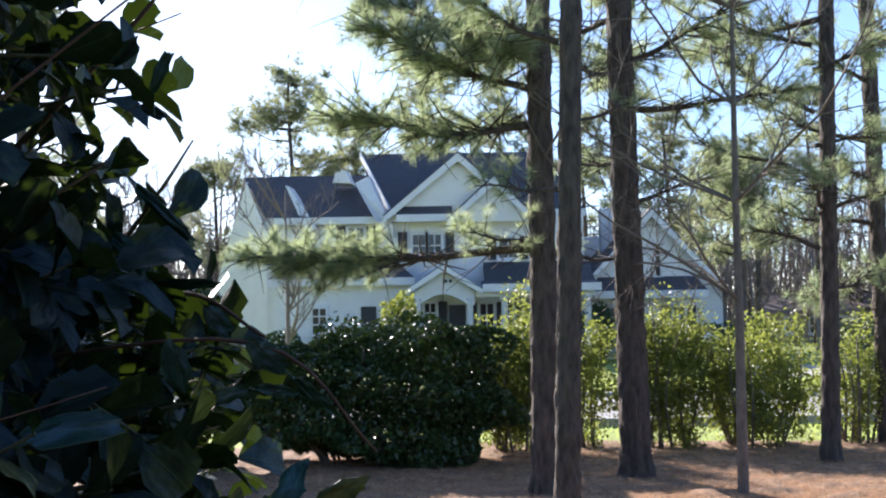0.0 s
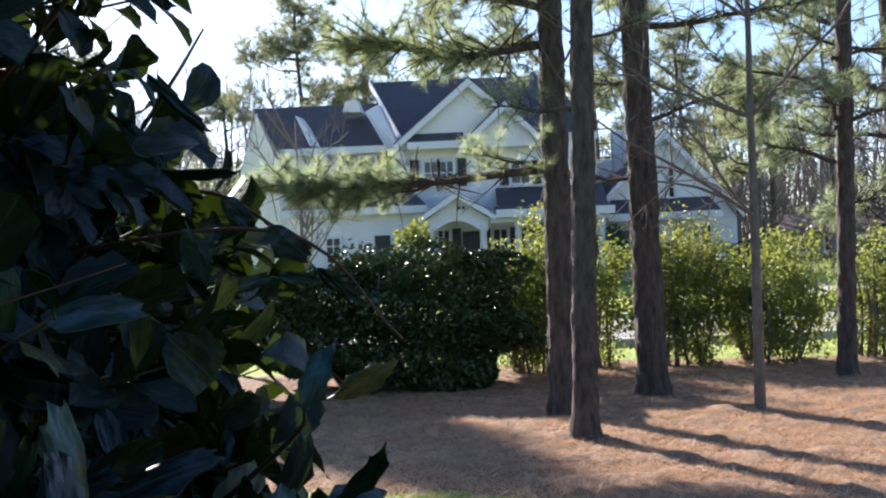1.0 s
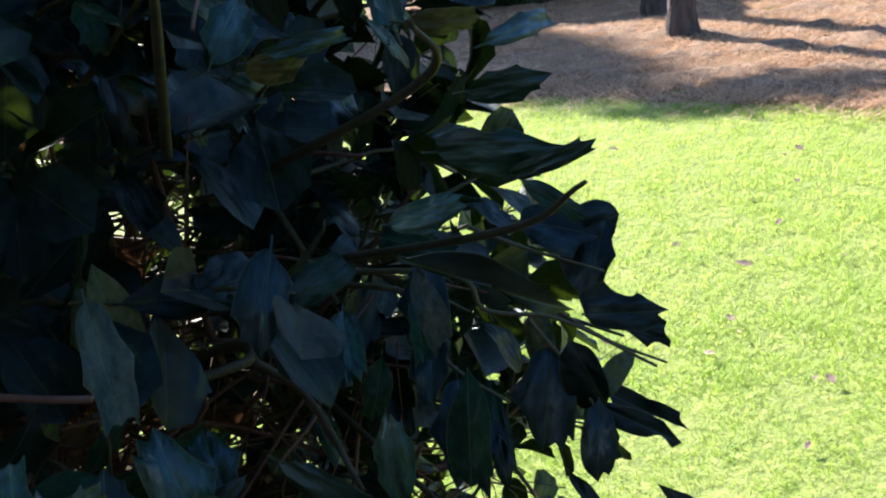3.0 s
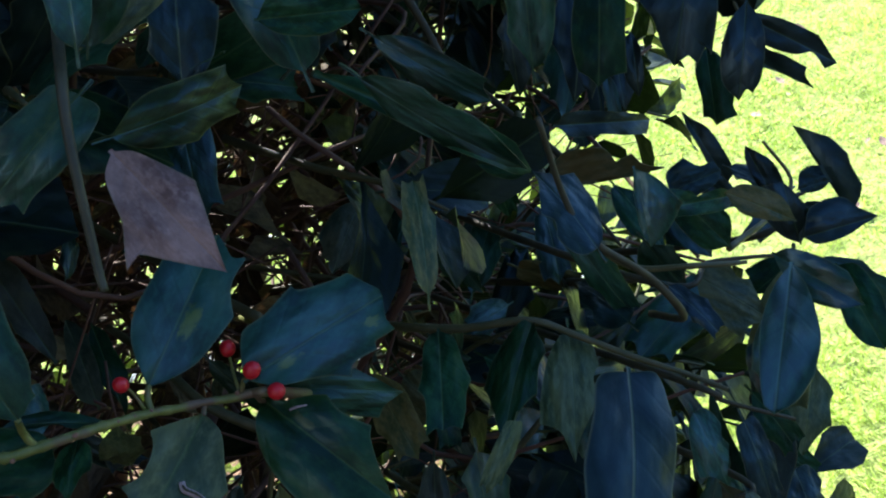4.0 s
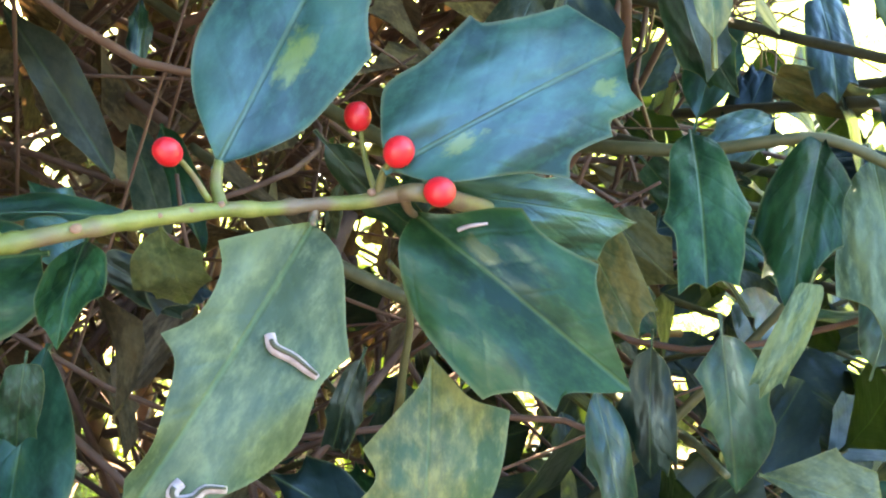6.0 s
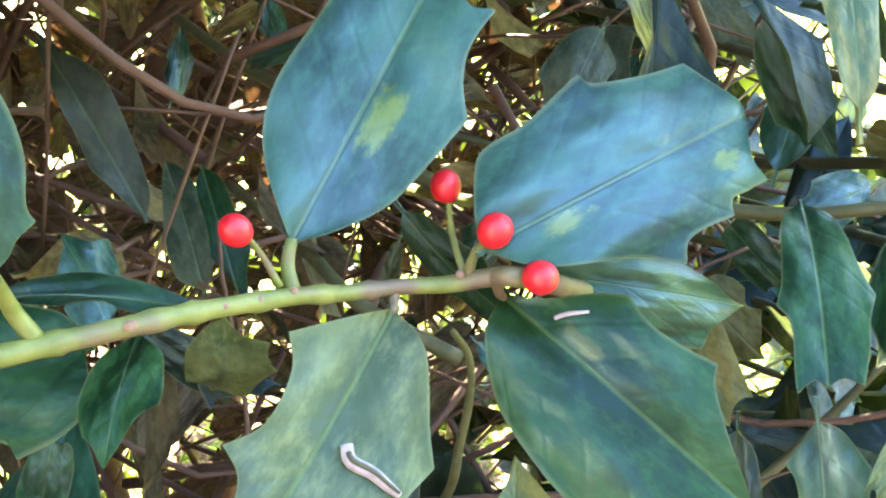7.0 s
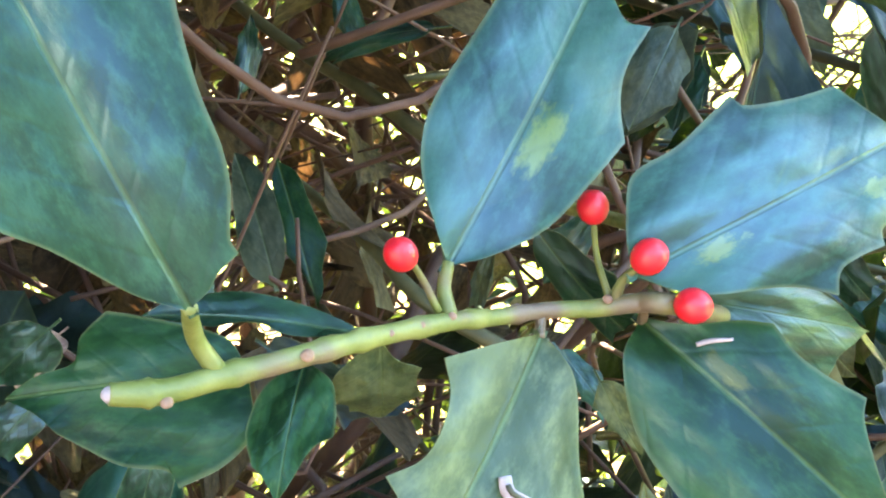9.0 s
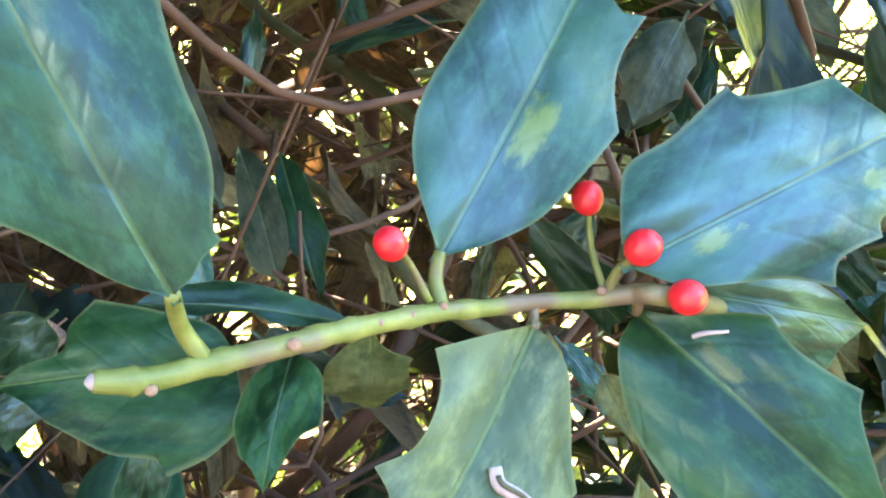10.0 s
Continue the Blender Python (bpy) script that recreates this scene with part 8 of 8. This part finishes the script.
leaf(upper, (0.0499, 0.5715, 1.3029), (0.0347, 0.5794, 1.3718), (0.42, -0.89, 0.19), 0.0710, pale_leaf_mat, "weathered")
leaf(tangled, (0.2488, 0.5666, 1.0355), (0.2641, 0.5456, 1.0036), (0.11, -0.58, 0.81), 0.020)
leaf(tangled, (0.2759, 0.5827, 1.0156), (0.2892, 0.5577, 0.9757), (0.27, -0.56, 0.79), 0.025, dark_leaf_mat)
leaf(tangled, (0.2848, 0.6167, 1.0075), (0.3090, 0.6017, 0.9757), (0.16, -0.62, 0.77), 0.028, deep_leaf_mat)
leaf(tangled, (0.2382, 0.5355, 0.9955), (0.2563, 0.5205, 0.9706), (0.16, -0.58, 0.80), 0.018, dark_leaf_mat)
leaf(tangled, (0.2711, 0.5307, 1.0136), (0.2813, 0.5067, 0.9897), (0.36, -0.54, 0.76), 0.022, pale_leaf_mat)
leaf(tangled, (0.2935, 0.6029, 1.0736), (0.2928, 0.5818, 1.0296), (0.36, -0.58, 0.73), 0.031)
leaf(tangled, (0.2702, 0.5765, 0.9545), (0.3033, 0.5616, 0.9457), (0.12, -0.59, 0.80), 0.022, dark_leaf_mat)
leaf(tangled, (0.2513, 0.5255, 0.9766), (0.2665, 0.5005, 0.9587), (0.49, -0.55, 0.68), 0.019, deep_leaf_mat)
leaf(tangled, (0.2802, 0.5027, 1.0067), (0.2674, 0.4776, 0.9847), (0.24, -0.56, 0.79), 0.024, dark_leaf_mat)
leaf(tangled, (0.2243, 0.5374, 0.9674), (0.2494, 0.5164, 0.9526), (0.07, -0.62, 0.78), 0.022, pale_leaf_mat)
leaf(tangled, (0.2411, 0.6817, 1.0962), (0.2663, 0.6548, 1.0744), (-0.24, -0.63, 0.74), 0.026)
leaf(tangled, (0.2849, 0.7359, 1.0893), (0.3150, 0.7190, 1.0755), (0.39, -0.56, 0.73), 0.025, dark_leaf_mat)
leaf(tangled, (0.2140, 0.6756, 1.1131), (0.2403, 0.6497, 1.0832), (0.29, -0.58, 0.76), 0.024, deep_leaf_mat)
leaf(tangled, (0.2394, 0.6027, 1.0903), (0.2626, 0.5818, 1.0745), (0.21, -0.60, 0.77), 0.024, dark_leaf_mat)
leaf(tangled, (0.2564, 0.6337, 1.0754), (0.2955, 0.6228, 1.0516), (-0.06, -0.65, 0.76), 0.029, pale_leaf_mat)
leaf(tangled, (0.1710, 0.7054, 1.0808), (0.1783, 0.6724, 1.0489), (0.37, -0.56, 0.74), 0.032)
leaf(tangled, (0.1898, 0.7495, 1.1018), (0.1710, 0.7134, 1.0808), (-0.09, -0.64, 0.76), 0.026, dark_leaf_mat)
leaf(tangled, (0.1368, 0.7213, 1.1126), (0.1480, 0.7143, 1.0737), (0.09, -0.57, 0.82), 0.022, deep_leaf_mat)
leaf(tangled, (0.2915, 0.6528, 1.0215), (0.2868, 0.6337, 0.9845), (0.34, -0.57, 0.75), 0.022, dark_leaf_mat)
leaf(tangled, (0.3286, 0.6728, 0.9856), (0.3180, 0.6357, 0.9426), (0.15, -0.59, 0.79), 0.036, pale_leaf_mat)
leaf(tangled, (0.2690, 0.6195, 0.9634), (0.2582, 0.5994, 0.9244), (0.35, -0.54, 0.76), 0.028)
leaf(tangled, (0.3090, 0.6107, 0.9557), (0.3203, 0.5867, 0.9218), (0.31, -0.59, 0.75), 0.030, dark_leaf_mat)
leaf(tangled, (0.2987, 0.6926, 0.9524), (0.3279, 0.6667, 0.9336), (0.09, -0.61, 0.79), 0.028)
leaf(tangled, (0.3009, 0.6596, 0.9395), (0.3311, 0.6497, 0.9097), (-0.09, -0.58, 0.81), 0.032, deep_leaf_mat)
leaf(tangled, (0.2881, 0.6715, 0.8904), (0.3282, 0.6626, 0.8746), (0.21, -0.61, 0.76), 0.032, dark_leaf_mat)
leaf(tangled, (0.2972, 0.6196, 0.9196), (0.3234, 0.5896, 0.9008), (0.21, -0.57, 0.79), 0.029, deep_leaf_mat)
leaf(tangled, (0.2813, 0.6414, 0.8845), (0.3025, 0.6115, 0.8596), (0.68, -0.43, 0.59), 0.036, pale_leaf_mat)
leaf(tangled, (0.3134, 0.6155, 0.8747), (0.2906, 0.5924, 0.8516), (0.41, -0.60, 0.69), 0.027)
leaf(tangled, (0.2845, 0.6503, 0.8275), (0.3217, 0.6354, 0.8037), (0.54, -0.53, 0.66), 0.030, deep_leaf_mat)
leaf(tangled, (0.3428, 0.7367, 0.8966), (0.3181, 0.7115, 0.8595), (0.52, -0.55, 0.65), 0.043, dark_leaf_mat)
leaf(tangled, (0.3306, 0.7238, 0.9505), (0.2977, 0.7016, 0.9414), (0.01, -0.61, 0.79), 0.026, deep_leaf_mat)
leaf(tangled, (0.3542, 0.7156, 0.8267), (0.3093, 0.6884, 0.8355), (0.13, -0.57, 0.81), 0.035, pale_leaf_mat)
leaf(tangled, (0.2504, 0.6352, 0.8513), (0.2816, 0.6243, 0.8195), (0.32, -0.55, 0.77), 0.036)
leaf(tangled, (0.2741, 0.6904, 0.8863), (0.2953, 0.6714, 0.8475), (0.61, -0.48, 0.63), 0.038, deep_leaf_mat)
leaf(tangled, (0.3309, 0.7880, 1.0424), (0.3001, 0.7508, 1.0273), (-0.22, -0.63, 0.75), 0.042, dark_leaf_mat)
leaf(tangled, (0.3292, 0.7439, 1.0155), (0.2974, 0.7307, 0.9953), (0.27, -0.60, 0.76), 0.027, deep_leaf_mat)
leaf(inner, (-0.0939, 0.4763, 1.0978), (-0.1089, 0.4643, 1.0877), (0.19, -0.90, 0.40), 0.022, dead_leaf_mat)


# woody stems inside the bush
stems = []
for k in range(16):
    a = 2 * np.pi * k / 16 + rng.uniform(-0.2, 0.2)
    top = rng.uniform(0.9, 2.3)
    rr = 0.62 * rng.uniform(0.7, 1.0) * (1.0 if top < 1.7 else 0.5)
    p = np.array([BX + 0.10 * math.cos(a), BY + 0.10 * math.sin(a), -0.02])
    q = np.array([BX + rr * math.cos(a), BY + rr * math.sin(a), top])
    mid = p * 0.5 + q * 0.5 + np.array([0.1 * math.cos(a), 0.1 * math.sin(a), -0.1]) + rng.normal(size=3) * 0.06
    ln = smooth_line([p, mid, q], 18)
    part("stem", tube_mesh("stem", ln, np.linspace(0.014, 0.005, 18), woody_mat, 9), holly, "brown woody holly stem")
    stems.append(ln)
for p, r0 in (([(-0.1749, 0.6667, 0.8049), (-0.1391, 0.6558, 0.8443), (-0.0934, 0.6506, 0.9048), (-0.0787, 0.6783, 0.9311), (-0.0707, 0.7361, 0.9491)], 0.0062),
          ([(-0.2536, 0.7025, 0.7492), (-0.2129, 0.6972, 0.794), (-0.1657, 0.694, 0.8389), (-0.1234, 0.7188, 0.8539)], 0.0058),
          ([(-0.3205, 0.8955, 0.9077), (-0.3013, 0.9153, 0.962), (-0.3034, 0.9627, 0.9936), (-0.3111, 1.0101, 1.0278)], 0.013),
          ([(-0.2628, 0.8587, 0.9361), (-0.2475, 0.8713, 0.9466), (-0.2215, 0.8754, 0.9403), (-0.2066, 0.8933, 0.9228), (-0.1874, 0.9147, 0.8726)], 0.0065),
          ([(-0.3202, 0.8966, 0.8734), (-0.2773, 0.9385, 0.9476), (-0.2521, 0.9816, 0.9606), (-0.2417, 1.0593, 0.9754)], 0.011),
          ([(-0.2138, 0.9248, 0.9524), (-0.2249, 0.8636, 0.961), (-0.2657, 0.8657, 0.9473), (-0.3087, 0.8691, 0.9186)], 0.01),
          ([(-0.3087, 0.9626, 0.8712), (-0.2298, 0.976, 0.8534), (-0.1777, 1.0145, 0.8295), (-0.1107, 1.0533, 0.817)], 0.005),
          ([(-0.1422, 0.9313, 1.0172), (-0.1292, 0.9214, 0.9618), (-0.1301, 0.9554, 0.8672)], 0.003)):
    part("stem", tube_mesh("stem", smooth_line(p, 20), np.linspace(r0, 0.75 * r0, 20), woody_mat, 9), holly, "brown woody holly stem")


def bush_radius(z):
    return np.interp(z, [0.0, 0.3, 0.8, 1.1, 1.3, 1.5, 1.65, 1.85, 2.0, 2.4, 2.8], [0.62, 0.82, 0.86, 0.77, 0.74, 0.69, 0.61, 0.56, 0.53, 0.37, 0.06])


def view_clearing(p):
    """Spheres kept clear along the camera's path and its view of the berry twig."""
    p = np.atleast_2d(p)
    out = np.zeros(len(p), bool)
    for c, r in (((0.06, 0.26, 1.25), 0.20), ((0.04, 0.36, 1.17), 0.15), ((0.02, 0.44, 1.12), 0.12), ((0.0, 0.50, 1.08), 0.10), ((0.13, 0.18, 1.31), 0.24), ((0.10, 0.46, 1.10), 0.10),
                 ((-0.06, 0.50, 1.10), 0.10), ((0.20, 0.08, 1.42), 0.36), ((0.30, 0.02, 1.58), 0.40), ((0.335, -0.05, 1.69), 0.45), ((0.17, 0.40, 1.06), 0.15), ((0.20, 0.44, 0.98), 0.11), ((0.08, 0.42, 1.03), 0.10)):
        out |= np.linalg.norm(p - np.array(c), axis=1) < r
    return out


VIEW_GAPS = [((0.204, 0.601, 1.206), (0.213, 1.040, 0.990), 0.080), ((0.249, 0.611, 1.191), (0.263, 1.041, 0.971), 0.080), ((0.254, 0.581, 1.161), (0.294, 0.991, 0.941), 0.060),
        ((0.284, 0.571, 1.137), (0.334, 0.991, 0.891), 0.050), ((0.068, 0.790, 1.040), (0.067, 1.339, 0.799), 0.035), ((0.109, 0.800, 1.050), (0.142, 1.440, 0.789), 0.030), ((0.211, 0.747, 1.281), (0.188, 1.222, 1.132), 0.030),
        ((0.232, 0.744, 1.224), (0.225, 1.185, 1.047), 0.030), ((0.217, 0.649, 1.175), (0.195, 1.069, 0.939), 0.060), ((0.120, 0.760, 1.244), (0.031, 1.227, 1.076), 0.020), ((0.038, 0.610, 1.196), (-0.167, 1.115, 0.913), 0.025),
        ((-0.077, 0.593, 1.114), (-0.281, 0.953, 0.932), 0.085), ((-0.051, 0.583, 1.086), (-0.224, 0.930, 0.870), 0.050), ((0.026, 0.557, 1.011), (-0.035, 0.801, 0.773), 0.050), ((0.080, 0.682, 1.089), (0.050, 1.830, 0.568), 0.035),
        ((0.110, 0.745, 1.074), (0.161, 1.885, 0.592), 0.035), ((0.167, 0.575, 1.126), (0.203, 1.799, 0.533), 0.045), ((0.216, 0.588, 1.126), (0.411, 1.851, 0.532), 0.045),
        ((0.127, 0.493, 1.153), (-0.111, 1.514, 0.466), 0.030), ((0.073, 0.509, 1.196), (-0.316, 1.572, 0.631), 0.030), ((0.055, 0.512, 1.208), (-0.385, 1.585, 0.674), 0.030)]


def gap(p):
    """Gaps cut along the camera's sight lines, where the lawn shows between the shoots."""
    for a_, b_, r in VIEW_GAPS:
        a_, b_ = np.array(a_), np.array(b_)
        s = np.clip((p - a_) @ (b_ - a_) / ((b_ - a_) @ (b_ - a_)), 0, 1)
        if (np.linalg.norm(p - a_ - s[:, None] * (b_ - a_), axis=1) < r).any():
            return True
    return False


# leafy shoots over the whole bush
rng = np.random.default_rng(23)
mass, near, shoots = [], [], []
N_SHOOT = 4000
for k in range(N_SHOOT):
    z = rng.uniform(0.12, 2.75)
    R = float(bush_radius(z))
    if rng.random() > R / 0.86 + 0.1:
        continue
    a = rng.uniform(0, 2 * np.pi)
    if math.sin(a) > 0.15 and rng.random() < (0.55 if z < 0.95 else 0.45 if math.cos(a) > -0.2 else 0.08):
        continue
    depth = 1 - 0.36 * rng.random() ** 1.3
    base = np.array([BX + R * depth * math.cos(a), BY + R * depth * math.sin(a), z])
    d = np.array([math.cos(a), math.sin(a), 0.35 + 0.25 * (z > 1.8)]) + rng.normal(size=3) * 0.45
    d /= np.linalg.norm(d)
    ln = rng.uniform(0.08, 0.15)
    n = rng.integers(6, 10)
    tip = base + d * ln
    if view_clearing(np.vstack([base, tip, (base + tip) / 2])).any() or gap(np.vstack([base, tip])):
        continue
    u0 = np.cross(d, [0.2, 0.1, 0.97])
    u0 /= np.linalg.norm(u0)
    v0 = np.cross(d, u0)
    ph = rng.uniform(0, 6)
    mine = []
    for j in range(n):
        s = 0.15 + 0.85 * j / (n - 1)
        q = ph + j * 2.4
        rad_ = u0 * math.cos(q) + v0 * math.sin(q)
        y = d * (0.25 + 0.55 * s) + rad_ * 0.85 + np.array([0, 0, -0.12]) + rng.normal(size=3) * 0.15
        y /= np.linalg.norm(y)
        zz = d * 0.9 - rad_ * 0.35 + np.array([0, 0, 0.55]) + rng.normal(size=3) * 0.25
        L_ = rng.uniform(0.046, 0.074)
        b_ = base + d * ln * s
        if view_clearing(b_ + y * L_ * 0.6).any():
            continue
        mine.append((b_ + y * 0.1 * L_, b_ + y * (L_ * 1.1), zz, L_ * rng.uniform(0.46, 0.66)))
    path = np.array([base - d * 0.08, base, base + d * ln * 0.6 + np.array([0, 0, 0.005]), tip])
    close = base[1] < 0.95 and base[0] > -0.42 and 0.8 < base[2] < 1.75
    if close and len(near) < 300:
        near.append((path, mine))
    else:
        shoots.append(clean(*tube(path, [0.0028, 0.0024, 0.0018, 0.0010], 4)))
        mass += mine
n_near = 0
for path, mine in near:
    if n_near > 420:
        shoots.append(clean(*tube(path, [0.0028, 0.0024, 0.0018, 0.0010], 4)))
        mass += mine
        continue
    tw = part("twig", tube_mesh("twig", path, [0.0028, 0.0024, 0.0018, 0.0010], twig_mat, 6), holly)
    for b_, t_, z_, w_ in mine:
        n_near += 1
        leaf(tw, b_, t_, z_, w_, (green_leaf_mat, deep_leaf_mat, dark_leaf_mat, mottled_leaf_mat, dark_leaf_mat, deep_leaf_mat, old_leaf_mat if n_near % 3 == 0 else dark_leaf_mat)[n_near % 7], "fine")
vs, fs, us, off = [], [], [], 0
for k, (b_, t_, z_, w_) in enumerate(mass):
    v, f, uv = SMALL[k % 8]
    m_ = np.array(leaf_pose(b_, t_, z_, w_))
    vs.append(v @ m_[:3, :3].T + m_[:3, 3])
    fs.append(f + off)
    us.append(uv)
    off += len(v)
part("foliage", fast_mesh("foliage", np.vstack(vs), np.vstack(fs), mass_leaf_mat, np.vstack(us)), holly, "spiny holly leaves with shade put into their colour", "stuff")
v, f = joined(shoots)
part("twig_work", fast_mesh("twig_work", v, f, twig_mat), holly, "thin green holly twigs", "stuff")

# brown inner twigs and dead leaves caught in the bush
tangle, caught = [], []
while len(tangle) < 2100:
    a, z = rng.uniform(0, 2 * np.pi), rng.uniform(0.35, 1.9)
    if len(tangle) > 1500:      # thicker behind the berries, to fill the camera's background
        a, z = rng.uniform(-1.0, 0.5), rng.uniform(0.75, 1.2)
    rr = float(bush_radius(z)) * (0.25 + 0.6 * rng.random())
    p = np.array([BX + rr * math.cos(a), BY + rr * math.sin(a), z])
    d = np.array([math.cos(a), math.sin(a), 0.5]) * 0.6 + rng.normal(size=3) * 0.7
    d /= np.linalg.norm(d)
    ln = rng.uniform(0.12, 0.34)
    q = p + d * ln
    mid = (p + q) / 2 + rng.normal(size=3) * 0.22 * ln
    if view_clearing(np.vstack([p, mid, q])).any():
        continue
    r0 = rng.choice([0.0010, 0.0013, 0.0017, 0.0022, 0.0033])
    tangle.append(clean(*tube(smooth_line([p, mid, q + rng.normal(size=3) * 0.1 * ln], 13), np.linspace(r0, r0 * 0.5, 13), 5)))
    for _ in range(1):
        y = rng.normal(size=3) + np.array([0, 0, -0.6])
        y /= np.linalg.norm(y)
        p_ = mid + rng.normal(size=3) * 0.05
        if view_clearing(p_).any() or math.hypot(p_[0] - BX, p_[1] - BY) > 0.8 * bush_radius(p_[2]):
            continue
        caught.append((p_, p_ + y * rng.uniform(0.04, 0.07), rng.normal(size=3), rng.uniform(0.02, 0.034)))
v, f = joined(tangle)
part("inner_twig_work", fast_mesh("inner_twig_work", v, f, woody_mat), holly, "tangle of thin brown inner twigs", "stuff")
vs, fs, us, off = [], [], [], 0
for k, (b_, t_, z_, w_) in enumerate(caught):
    v, f, uv = SMALL[k % 8]
    m_ = np.array(leaf_pose(b_, t_, z_, w_))
    vs.append(v @ m_[:3, :3].T + m_[:3, 3])
    fs.append(f + off)
    us.append(uv)
    off += len(v)
part("dead_foliage", fast_mesh("dead_foliage", np.vstack(vs), np.vstack(fs), caught_mat, np.vstack(us)), holly, "brown dead leaves caught among the twigs", "stuff")

# litter under the bush
litter = blades(5000, BX - 1.0, BX + 1.1, BY - 1.0, BY + 1.0, 0.07, 0.02, bed_mat, lambda x, y: np.hypot(x - BX, y - BY) < 0.95, "leaf_litter", lie=0.7, lift=0.01)
tagged(litter, "brown dead leaves lying under the holly", "leaf litter", kind="stuff")
